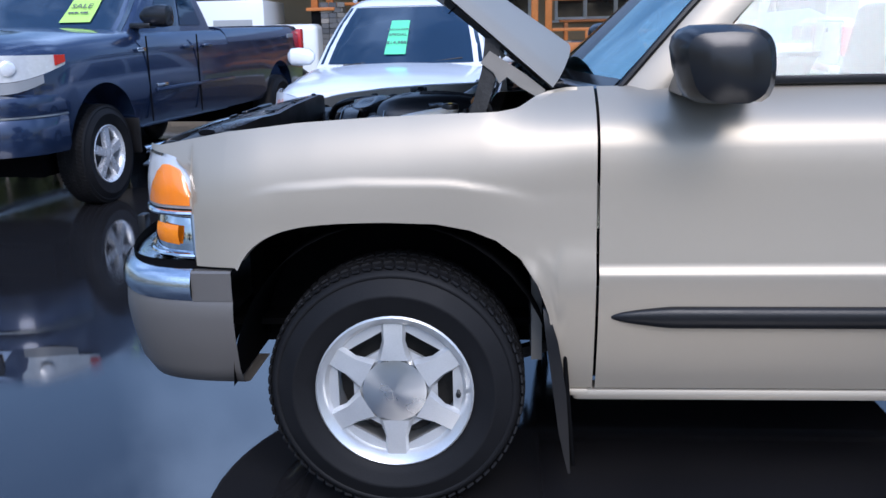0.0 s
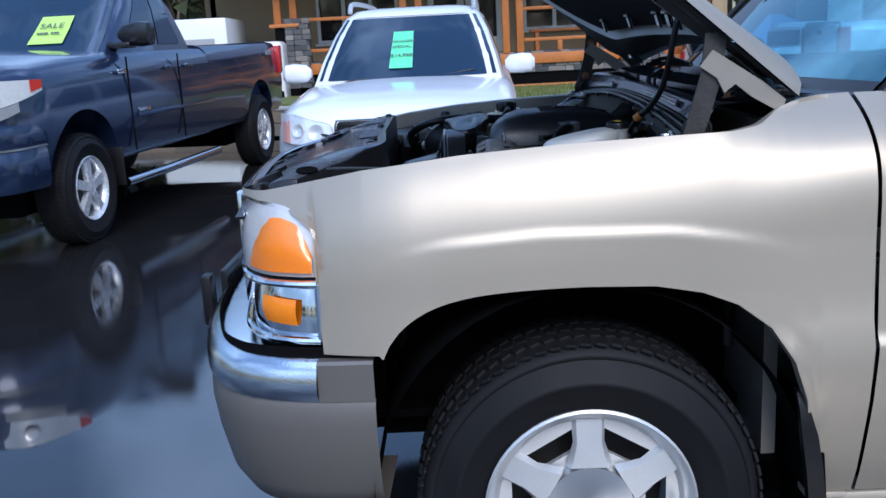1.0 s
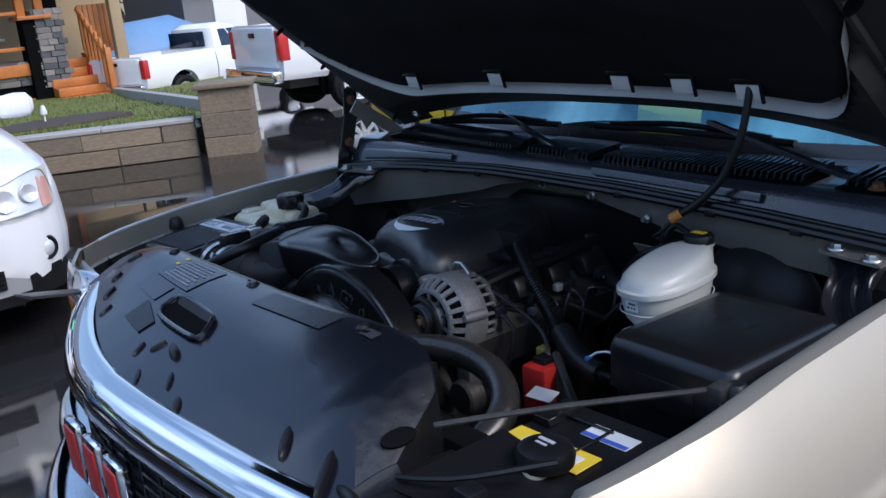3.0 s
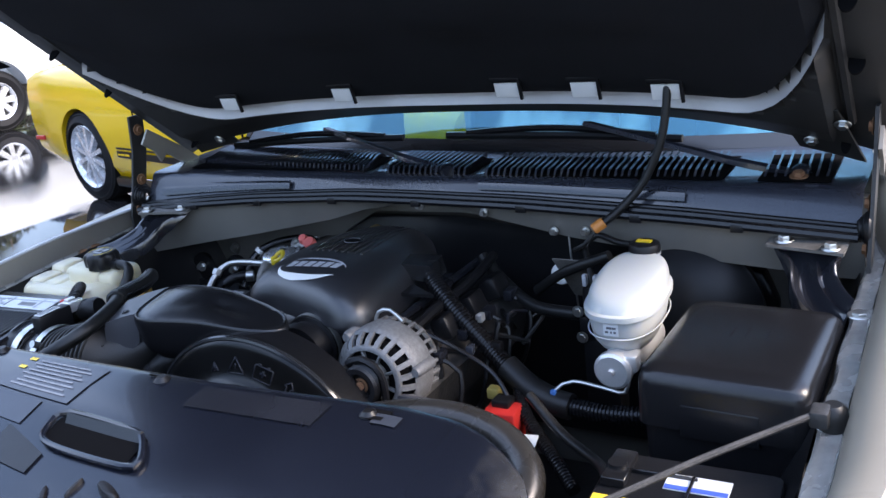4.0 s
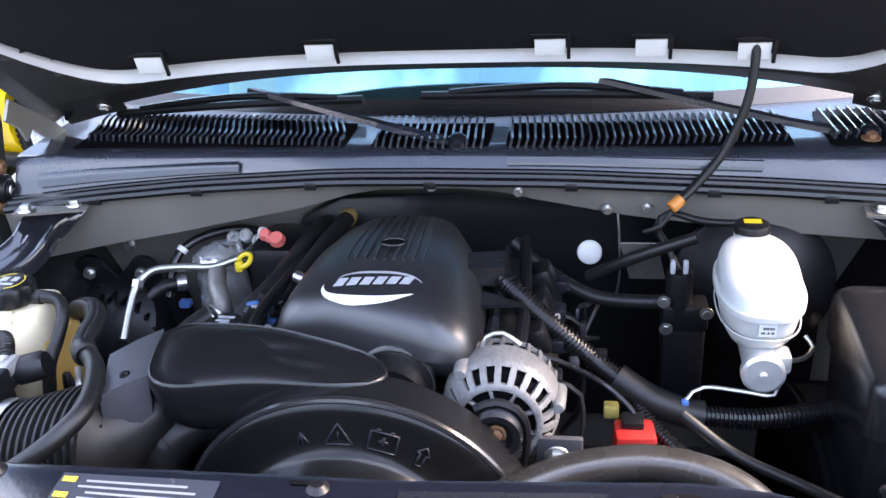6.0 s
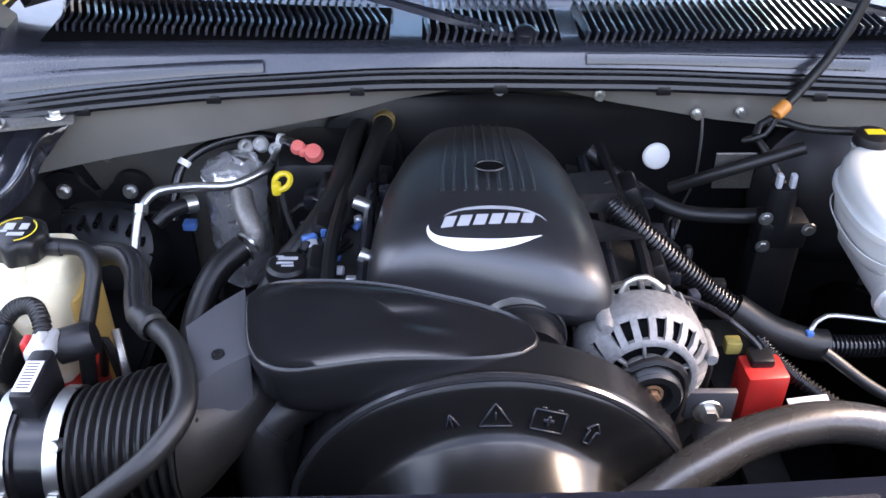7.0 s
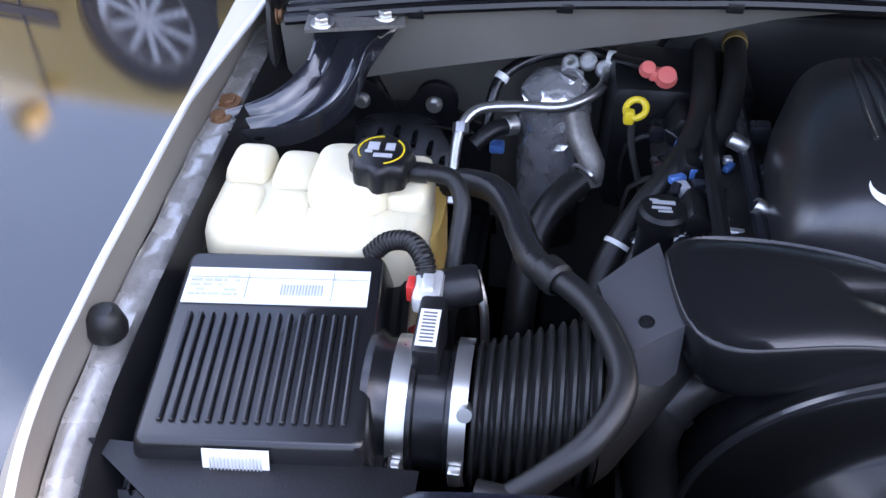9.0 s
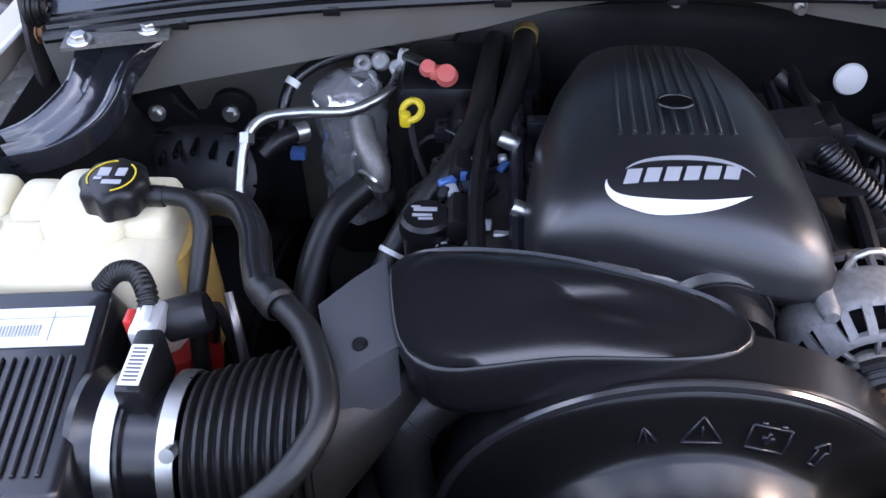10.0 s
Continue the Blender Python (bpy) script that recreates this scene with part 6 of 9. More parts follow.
# white pickup on the drive
ram = thing("white_pickup", "white full-size pickup seen from its tailgate on the drive", "truck")
ST = smooth_stations([(0.0, 0.7, 0.5, 1.0, 0.03), (-0.15, 0.92, 0.45, 1.10, 0.05), (-0.6, 1.0, 0.45, 1.18, 0.06), (-1.6, 1.0, 0.46, 1.24, 0.05), (-3.5, 1.0, 0.46, 1.26, 0.0)], 3)
part("body", carve(hull(ST), arch_cut(-1.0, 0.46, 1.0)), WHITE_CAR, ram, "white painted body", smooth=32)
ST = smooth_stations([(-3.53, 0.99, 0.52, 1.30, 0.0), (-4.6, 1.0, 0.52, 1.30, 0.0), (-5.7, 0.97, 0.54, 1.30, 0.0)], 3)
rb = part("bed", carve(hull(ST), arch_cut(-4.6, 0.46, 1.0) + [rbox((-4.6, 0, 1.2), (2.05, 1.7, 0.9), 0)]), WHITE_CAR, ram, smooth=32)
LV = [(1.2, -1.6, -3.45, 0.86, 0.86), (1.45, -1.95, -3.42, 0.80, 0.80), (1.75, -2.35, -3.35, 0.70, 0.70), (1.86, -2.6, -3.2, 0.55, 0.55)]
part("cabin", cabin(LV), WHITE_CAR, ram, smooth=32)
glaze(ram, LV, 1.30, 1.70, 0.10, 0.50)
glaze(ram, LV, 1.30, 1.70, 0.56, 0.95)
part("rear_window", rbox((-3.47, 0, 1.5), (0.03, 1.2, 0.36), 0.01), CAR_GLASS, ram)
tg = part("tailgate", rbox((-5.71, 0, 0.99), (0.05, 1.60, 0.56), 0.02, 3), WHITE_CAR, ram, "white tailgate")
part("tailgate_handle", rbox((-5.745, 0, 1.16), (0.02, 0.22, 0.07), 0.01), BLACK, tg)
part("rear_bumper", rbox((-5.80, 0, 0.60), (0.16, 1.9, 0.18), 0.03, 3), CHROME, ram, "chrome step bumper")
for s in (-1, 1):
    part("tail_lamp", rbox((-5.66, s * 0.90, 1.02), (0.16, 0.15, 0.42), 0.025, 3), TAIL_RED, ram, "red tail lamp")
    part("door_mirror", rbox((-1.9, s * 1.12, 1.4), (0.14, 0.2, 0.26), 0.04, 3), BLACK, ram)
fit_wheels(ram, (-1.0, -4.6), 0.85, 0.39, 0.235, (RIM, RIM), "five", 8, 0.25)
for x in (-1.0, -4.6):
    part("arch_shade", rbox((x, 0, 0.55), (0.9, 1.35, 0.6), 0), DARK, ram)
part("underbody", rbox((-3.0, 0, 0.5), (5.0, 1.2, 0.2), 0), GREASY, ram)
ram.matrix_world = Matrix.Translation((11.67, 10.26, 0)) @ Matrix.Rotation(radians(-6), 4, "Z")
tagged(ram, "white full-size pickup parked beyond the yellow coupe", "truck", "white pickups on the drive")
# copy shrunk and placed to fit the camera's view
far_ram = copy_thing(ram, Matrix.Translation((6.2, 15.9, -0.28)) @ Matrix.Rotation(radians(20), 4, "Z") @ Matrix.Scale(0.85, 4) @ Matrix.Translation((5.7, 0.95, 0)))
tagged(far_ram, "white pickup by the porch steps, scaled down to fit the camera's view", "truck", "white pickups on the drive")

# white truck box far behind the lot
van = thing("box_truck", "white box truck parked beyond the lot", "truck", pose(-4.5, 17.0, -0.28, 0, 0, 4))
part("box", rbox((0, 0, 1.45), (1.5, 2.6, 1.5), 0.04), WHITE_CAR, van)
part("cab", rbox((1.25, 0.2, 1.05), (1.0, 1.9, 1.3), 0.12, 3), WHITE_CAR, van)
part("chassis", rbox((0.4, 0, 0.55), (2.6, 1.6, 0.3), 0.02), DARK, van)
part("box_sign", rbox((0.1, -1.305, 1.75), (0.8, 0.01, 0.12), 0), PRINT_GREY, van)
for x in (-0.4, 1.2):
    for s in (-1, 1):
        part("wheel", lathe([(0, -0.12), (0.4, -0.12), (0.42, -0.08), (0.42, 0.08), (0.4, 0.12), (0.22, 0.10), (0, 0.08)], 24, axis((x, s * 0.85, 0.42), (0, s, 0))), TYRE, van)

# ---- engine bay ----
def P(name, bm, m, parent=None, label="", smooth=38):
    return part(name, bm, m, parent or truck, label, smooth)


def hose(name, pts, r, m=None, parent=None, label="", **kw):
    return P(name, tube(pts, r, **kw), m or HOSE, parent, label)


def clamp(c, d, r, w=0.012, m=None, parent=None):
    """A worm clamp: band and screw housing."""
    mm = axis(c, d)
    band = lathe([(r, -w / 2), (r + 0.0018, -w / 2), (r + 0.0018, w / 2), (r, w / 2)], 28, mm)
    screw = rbox((r + 0.006, 0, 0), (0.010, 0.020, w * 0.8), 0.002)
    screw.transform(mm)
    return P("hose_clamp", merge(band, screw), m or STEEL, parent)


# firewall, plenum, floor of the bay
ZLOW = [(-0.76, 1.062), (-0.50, 1.075), (-0.28, 1.098), (-0.13, 1.124), (-0.03, 1.146), (0.10, 1.148), (0.20, 1.132), (0.29, 1.106), (0.51, 1.062), (0.70, 1.030), (0.84, 1.005)]
LIPX = [(-0.80, 1.185), (-0.53, 1.200), (-0.20, 1.212), (0.06, 1.216), (0.23, 1.212), (0.46, 1.208), (0.66, 1.196), (0.84, 1.175)]
LIPZ = [(-0.80, 1.130), (-0.50, 1.143), (-0.17, 1.152), (0.22, 1.154), (0.50, 1.140), (0.66, 1.128), (0.84, 1.112)]


def plenum(y, v):
    x, lo = interp(y, LIPX), interp(y, ZLOW)
    if v <= 1:
        return Vector((x + 0.012 - 0.012 * v, y, lo + (interp(y, LIPZ) - lo) * v))
    return Vector((x + 0.10 * (v - 1), y, interp(y, LIPZ) + 0.012 * (v - 1)))


fw = P("firewall", rbox((1.352, 0.02, 0.80), (0.03, 1.72, 0.72), 0), FIREWALL, None, "grey painted firewall")
P("plenum_panel", sheet(plenum, lin(-0.80, 0.84, 70), [0, 0.08, 0.5, 0.92, 1.0, 1.3, 1.6]), FIREWALL, fw, "grey painted plenum panel")
P("plenum_underside", sheet(lambda y, v: Vector((interp(y, LIPX) + 0.012 + 0.12 * v, y, interp(y, ZLOW) + 0.004 * v)), lin(-0.80, 0.84, 50), lin(0, 1, 3)), FIREWALL, fw)
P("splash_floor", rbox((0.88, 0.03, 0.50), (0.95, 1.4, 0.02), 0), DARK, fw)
P("firewall_pad", prism([(-0.64, 0.0), (0.34, 0.0), (0.35, 0.36), (0.32, 0.43), (0.24, 0.475), (0.02, 0.48), (-0.14, 0.465), (-0.30, 0.44), (-0.52, 0.42), (-0.62, 0.40), (-0.645, 0.34)], 0.025, Matrix.Translation((1.332, 0.0, 0.62)) @ Matrix(((0, 0, -1, 0), (1, 0, 0, 0), (0, 1, 0, 0), (0, 0, 0, 1))), 0.008), BLACK, fw)
P("grommet_cover", lathe([(0, 0.006), (0.016, 0.006), (0.021, 0.004), (0.023, 0)], 24, axis((1.296, -0.222, 0.990), (-1, 0, 0.25))), WHITE_P, fw, "round white firewall plug")
for y, z in ((-0.25, 1.112), (-0.315, 1.116), (-0.10, 1.142), (0.05, 1.150)):
    P("stud", merge(bolt((interp(y, LIPX) + 0.002, y, z), (-1, 0, 0), 0.006, 0.012)), STEEL, fw)
hose("loose_wire", [(1.24, -0.268, 1.10), (1.235, -0.272, 1.05), (1.24, -0.275, 0.98), (1.26, -0.27, 0.92)], 0.0022, STEEL, fw, n=6)

# rubber seal along the cowl: three ridges with clips
for i, (dx, dz, r) in enumerate(((-0.010, 0.006, 0.008), (0.006, 0.012, 0.007), (0.022, 0.014, 0.006))):
    hose("cowl_seal", [(interp(y, LIPX) + dx, y, interp(y, LIPZ) + 0.004 + dz) for y in lin(-0.79, 0.83, 26)], r, BLACK_SATIN, None, "black ridged cowl seal" if i == 0 else "", n=8, step=0.03)
for y in (0.66, 0.47, 0.26, 0.05, -0.19, -0.42, -0.60):
    P("seal_clip", rbox((interp(y, LIPX) - 0.014, y, interp(y, LIPZ) + 0.006), (0.008, 0.022, 0.014), 0.002), BLACK, None)

# cowl panel under the windscreen
def cowl(y, v):
    x0, z0 = interp(y, LIPX) + 0.022, interp(y, LIPZ) + 0.012
    gx = 1.432 + 0.118 * (y / 0.79) ** 2
    rise = 1.200 - z0
    tab = [(0, 0.0, z0), (0.30, 0.06, z0 + 0.60 * rise), (0.42, 0.10, z0 + 0.95 * rise), (0.47, 0.12, 1.200), (0.50, 0.13, 1.201), (0.84, 0.84, 1.204), (0.88, 0.87, 1.205), (1.0, 1.0, 1.208)]
    for (a, f, z), (b, g, w) in zip(tab, tab[1:]):
        if v <= b:
            t = (v - a) / (b - a)
            return Vector((x0 + (gx - x0) * (f + (g - f) * t), y, z + (w - z) * t))


cw = P("cowl_panel", sheet(cowl, lin(-0.79, 0.83, 60), [0, 0.15, 0.30, 0.36, 0.42, 0.47, 0.5, 0.6, 0.7, 0.84, 0.88, 1.0]), COWL, None, "black plastic cowl with louvred vents")
# dark sheets over the cowl, painted as the shade between the slats
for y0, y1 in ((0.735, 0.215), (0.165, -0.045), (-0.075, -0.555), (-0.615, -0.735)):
    P("vent_shade", sheet(lambda y, v: cowl(y, 0.53 + 0.29 * v) + Vector((-0.001, 0, 0.003)), lin(y0, y1, 30), lin(0, 1, 4)), DARK, cw)
P("cowl_step", sheet(lambda y, v: cowl(y, 0.16 + 0.14 * v) + Vector((-0.002, 0, 0.006 + 0.004 * math.sin(math.pi * v))), lin(-0.50, -0.08, 20), lin(0, 1, 4), 0.004), COWL, cw)
P("cowl_step", sheet(lambda y, v: cowl(y, 0.10 + 0.16 * v) + Vector((-0.002, 0, 0.006 + 0.004 * math.sin(math.pi * v))), lin(0.40, 0.78, 20), lin(0, 1, 4), 0.004), COWL, cw)


def slat_mesh(curved):
    bm = sheet(lambda u, v: Vector((u * 0.060, (0.010 * math.sin(u * 2.2) if curved else 0.004 * u) - 0.005 * v, 0.018 * v - 0.004 + 0.002 * u)), lin(-1, 1, 7), (0, 1), 0.0042)
    bmesh.ops.recalc_face_normals(bm, faces=bm.faces)
    me = bpy.data.meshes.new("slat")
    bm.to_mesh(me)
    bm.free()
    me.materials.append(COWL)
    return me


SLATS = slat_mesh(True), slat_mesh(False)
for y0, y1, step, k in ((0.73, 0.22, 0.0128, 0), (0.16, -0.04, 0.0135, 1), (-0.08, -0.55, 0.0135, 1), (-0.62, -0.73, 0.017, 1)):
    y = y0
    while y > y1:
        a, b = cowl(y, 0.53), cowl(y, 0.82)
        ob = new("slat", SLATS[k])
        ob.parent = cw
        ob.matrix_world = Matrix.Translation((a + b) / 2 + Vector((0, 0, 0.003)))
        y -= step

# wipers
def wiper(piv, elbow, tip, b0, b1):
    w = P("wiper_arm", loft([[Vector(c) + Vector((0, dy, dz)) for dy, dz in ((-wd, -0.004), (wd, -0.004), (wd * 0.8, 0.005), (-wd * 0.8, 0.005))] for c, wd in ((piv, 0.022), (Vector(piv).lerp(Vector(elbow), 0.5), 0.024), (elbow, 0.021), (Vector(elbow).lerp(Vector(tip), 0.04), 0.016), (tip, 0.012))]), COWL, None, "wet black windscreen wiper")
    P("pivot_cap", merge(lathe([(0, 0.012), (0.010, 0.011), (0.016, 0.006), (0.018, -0.01)], 18, axis(Vector(piv) + Vector((0, 0, 0.006)), (-0.3, 0, 1)))), BLACK_DUSTY, w)
    b0, b1 = Vector(b0), Vector(b1)
    P("blade", tube([b0, b0.lerp(b1, 0.5) + Vector((0, 0, 0.004)), b1], 0.0085, 6, 0.05), BLACK, w)
    P("blade_frame", tube([b0.lerp(b1, 0.1) + Vector((0, 0, 0.006)), b0.lerp(b1, 0.3) + Vector((-0.004, 0, 0.016)), b0.lerp(b1, 0.5) + Vector((-0.006, 0, 0.021)), b0.lerp(b1, 0.7) + Vector((-0.004, 0, 0.016)), b0.lerp(b1, 0.9) + Vector((0, 0, 0.006))], 0.0075, 6, 0.03), BLACK_SATIN, w)
    return w


wiper((1.280, 0.010, 1.206), (1.312, 0.138, 1.228), (1.445, 0.435, 1.260), (1.415, 0.71, 1.226), (1.445, 0.215, 1.240))
w2 = wiper((1.318, -0.682, 1.204), (1.345, -0.558, 1.220), (1.435, -0.245, 1.272), (1.440, -0.44, 1.240), (1.450, 0.10, 1.244))
P("rusty_nut", merge(bolt((1.300, -0.680, 1.206), (-0.2, 0, 1), 0.010, 0.010)), RUST, w2)

# cowl end brackets with their bolts and the braces to the fenders
BRACE_OUT = [(1.205, 0.792, 1.100), (1.163, 0.789, 1.088), (1.134, 0.798, 1.075), (1.082, 0.828, 1.064), (1.050, 0.860, 1.061), (1.036, 0.880, 1.060)]
BRACE_IN = [(1.222, 0.680, 1.096), (1.174, 0.711, 1.083), (1.115, 0.722, 1.068), (1.067, 0.742, 1.059), (1.021, 0.786, 1.054), (0.998, 0.866, 1.052)]
BRACE_SEC = [(0.0, -0.016), (0.02, 0.0), (0.07, 0.006), (0.14, 0.005), (0.20, -0.004), (0.30, -0.010), (0.36, -0.006), (0.42, 0.001), (0.47, -0.002), (0.55, -0.012), (0.72, -0.014), (0.84, -0.006), (0.90, 0.004), (0.96, 0.006), (0.99, 0.0), (1.0, -0.022)]
for s in (-1, 1):
    def flip(p, s=s):
        k = max(0.0, min(1.0, (p[0] - 1.03) / 0.15))
        return Vector((p[0] - 0.040 * k, p[1] if s > 0 else 0.022 - p[1], p[2] + 0.022 * k))
    pts = [(1.168, 0.796, 1.1035), (1.206, 0.672, 1.0985), (1.242, 0.676, 1.104), (1.236, 0.800, 1.108)]
    br = P("cowl_bracket", loft([[flip(p) + Vector((0, 0, dz)) for p in pts] for dz in (0.0, 0.005)]), ALU_CAST, None, "corroded alloy cowl bracket")
    for c in ((1.186, 0.775, 1.108), (1.219, 0.699, 1.1055)):
        P("bolt", merge(lathe([(0, 0.002), (0.013, 0.002), (0.014, 0)], 18, Matrix.Translation(flip(c))), bolt(flip(c) + Vector((0, 0, 0.002)), (0, 0, 1), 0.010, 0.009)), STEEL, br)
    out, inn = [spline([flip(p) for p in edge], 0.004) for edge in (BRACE_OUT, BRACE_IN)]
    rings = []
    for k in range(30):
        a, b = out[int(k / 29 * (len(out) - 1))], inn[int(k / 29 * (len(inn) - 1))]
        fade = min(1.0, k / 5)
        rings.append([a.lerp(b, t) + Vector((0, 0, h * fade)) for t, h in BRACE_SEC])
    bc = P("fender_brace", loft(rings, caps=False, closed=False), BLACK_WET, None, "black stamped steel brace", smooth=70)
    P("brace_hole", prism(oval(0.016, 0.010, 18), 0.003, Matrix.Translation(flip((1.020, 0.832, 1.044)))), DARK, bc)
for x, y, r in ((1.060, 0.884, 0.011), (1.026, 0.886, 0.010), (1.00, -0.812, 0.011), (0.70, -0.812, 0.011)):
    P("rail_bolt", bolt((x, y, interp(x, TOP) - (0.066 if y < 0 else 0.091)), (0, 0, 1), r, 0.006), RUST if x > 1.01 else STEEL, None)
for x, y in ((0.668, 0.884), (0.70, -0.815)):
    P("rubber_bumper", lathe([(0, 0.030), (0.010, 0.030), (0.016, 0.025), (0.018, 0.016), (0.020, 0.008), (0.019, 0)], 18, Matrix.Translation((x, y, interp(x, TOP) - (0.066 if y < 0 else 0.080)))), HOSE, None, "black rubber hood bumper")

# blower motor: lobed flange with studs, ribbed drum below
tw = P("blower_motor", lathe([(0, 0.06), (0.05, 0.058), (0.085, 0.045), (0.10, 0.02), (0.105, -0.03)], 26, axis((1.255, 0.70, 0.835), (-0.8, 0, 0.6))), BLACK, None, "black blower motor with three bright studs")
YZ = Matrix(((0, 0, -1, 0), (1, 0, 0, 0), (0, 1, 0, 0), (0, 0, 0, 1)))
outline = [(0.56, 0.70), (0.56, 0.895), (0.575, 0.918), (0.600, 0.926)] + [(0.645 - 0.033 * math.cos(a), 0.948 + 0.033 * math.sin(a)) for a in lin(-0.5, 2.9, 12)] + [(0.700, 0.926)] + [(0.757 - 0.033 * math.cos(a), 0.948 + 0.033 * math.sin(a)) for a in lin(0.2, 3.5, 12)] + [(0.815, 0.915), (0.84, 0.88), (0.85, 0.70)]
P("motor_flange", prism(outline, 0.012, Matrix.Translation((1.276, 0, 0)) @ YZ, 0.003), BLACK, tw, "black lobed mounting flange")
for y, z in ((0.757, 0.946), (0.648, 0.946)):
    P("stud", merge(lathe([(0, 0.004), (0.011, 0.004), (0.013, 0)], 18, axis((1.262, y, z), (-1, 0, 0.2))), bolt((1.260, y, z), (-1, 0, 0.2), 0.008, 0.012)), STEEL, tw)
P("stud", merge(lathe([(0, 0.004), (0.012, 0.004), (0.013, 0)], 18, axis((1.334, 0.699, 0.975), (-1, 0, 0.2))), bolt((1.332, 0.699, 0.975), (-1, 0, 0.2), 0.009, 0.012)), STEEL, tw)
P("motor_lip", tube([(1.262, 0.585, 0.900), (1.258, 0.64, 0.910), (1.256, 0.70, 0.912), (1.258, 0.76, 0.910), (1.262, 0.815, 0.898)], 0.005, 8), BLACK_SATIN, tw)
for a in lin(0.3, 2.84, 9):
    P("motor_rib", rbox((1.235, 0.70 + 0.085 * math.cos(a), 0.825 + 0.085 * math.sin(a)), (0.05, 0.008, 0.010), 0.002), BLACK_SATIN, tw)

# ---- engine cover ----
CY = 0.082
SEC = [(0.828, 0.105, 1.066, 1.060), (0.831, 0.124, 1.084, 1.055), (0.838, 0.138, 1.104, 1.045), (0.850, 0.148, 1.120, 1.02), (0.872, 0.153, 1.131, 1.0), (0.905, 0.154, 1.137, 0.98), (0.965, 0.150, 1.139, 0.98), (1.03, 0.141, 1.138, 0.99), (1.10, 0.122, 1.132, 0.99), (1.16, 0.098, 1.120, 1.0), (1.195, 0.075, 1.100, 1.01), (1.21, 0.055, 1.075, 1.03)]


def cover_skew(x, y):
    """The cover's front runs further forward on the driver side."""
    return 0.030 * max(-0.5, min(1.0, (0.10 - y) / 0.11)) * max(0.0, min(1.0, (0.95 - x) / 0.11))


def cover_top(x, y):
    x += 0.8 * cover_skew(x, y)
    w = interp(x, [(a[0], a[1]) for a in SEC])
    z = interp(x, [(a[0], a[2]) for a in SEC])
    u = min(1.0, abs(y - CY) / w)
    return z - (z - 1.0) * (1 - (1 - u ** 3.6) ** 0.5)


rings = []
for x, w, z, lo in SEC:
    ring = []
    for i in range(33):
        a = math.pi * i / 32
        c, s = math.cos(a), math.sin(a)
        y = CY - w * math.copysign(abs(c) ** 0.55, c)
        ring.append((x - cover_skew(x, y), y, lo + (z - lo) * s ** 0.55))
    rings.append(ring)
ec = P("engine_cover", loft(rings), COVER, None, "satin black engine cover with ribbed top", smooth=60)
for i in range(9):
    y = 0.022 + 0.0145 * i
    P("rib", tube([(x, CY + (y - CY) * (1 - 0.25 * max(0, (x - 1.0) / 0.2)), cover_top(x, y) + 0.0010) for x in lin(0.955, 1.155, 9)], 0.0027, 8, 0.02), COVER, ec)
# dark disc above the ribs, painted as the shade in the hole
P("bolt_hole", prism(oval(0.012, 0.018, 20), 0.002, Matrix.Translation((1.008, 0.076, cover_top(1.008, 0.076) + 0.0030))), DARK, ec)
P("hole_rim", tube([(1.008 + 0.0125 * math.cos(a), 0.076 + 0.019 * math.sin(a), cover_top(1.008, 0.076) + 0.0045) for a in lin(0, 6.283, 17)], 0.0015, 6, 0.004), BLACK_SATIN, ec)


def on_cover(poly, lift=0.0015, thick=0.0015):
    """A flat shape (across, along) laid on the cover."""
    bm = bmesh.new()
    lo = [bm.verts.new((x, y, cover_top(x, y) + lift)) for y, x in poly]
    bm.faces.new(lo)
    bmesh.ops.triangulate(bm, faces=bm.faces[:])
    return bm


def ellipse_arc(cy, cx, ry, rx, a0, a1, n=20):
    return [(cy + ry * math.cos(a), cx + rx * math.sin(a)) for a in lin(radians(a0), radians(a1), n)]


# emblem: two crescents round a row of slanted bars
def crescent(cy, cx, ry, rx, a0, a1, fat, lift=0.0022):
    """A crescent along an ellipse, laid on the cover, pointed at both ends."""
    rings = []
    for k, (y, x) in enumerate(ellipse_arc(cy, cx, ry, rx, a0, a1, 25)):
        t = fat * math.sin(math.pi * k / 24) ** 0.8 + 0.01
        rings.append([(x + (cx - x) * q, y + (cy - y) * q * 0.3, cover_top(x + (cx - x) * q, y + (cy - y) * q * 0.3) + lift) for q in (0, t / 2, t)])
    return loft(rings, caps=False, closed=False)


P("emblem_swoosh", crescent(0.084, 0.882, 0.074, 0.034, 14, -150, 0.42), WHITE_P, ec, "white swoosh of the engine emblem")
P("emblem_swoosh", crescent(0.078, 0.886, 0.066, 0.032, 25, 172, 0.22), PRINT_GREY, ec)
for i in range(6):
    y, x0, h = 0.141 - 0.0192 * i, 0.881 + 0.0008 * i, 0.018
    sh = -0.006
    P("emblem_bar", on_cover([(y, x0), (y - 0.0145, x0), (y - 0.0145 + sh, x0 + h), (y + sh, x0 + h)], 0.0024), PRINT_GREY, ec)
nk = P("cover_spout", loft([[(1.035, -0.03, 1.085), (0.985, -0.035, 1.085), (0.985, -0.03, 1.112), (1.035, -0.03, 1.114)], [(1.055, -0.095, 1.075), (1.0, -0.098, 1.072), (1.0, -0.094, 1.106), (1.055, -0.09, 1.108)]]), BLACK_SATIN, ec)
P("spout_gusset", prism([(0, 0), (0.055, 0.0), (0.0, 0.075)], 0.006, Matrix.Translation((0.985, -0.062, 1.068)) @ Matrix.Rotation(radians(150), 4, "Z")), BLACK_SATIN, ec)

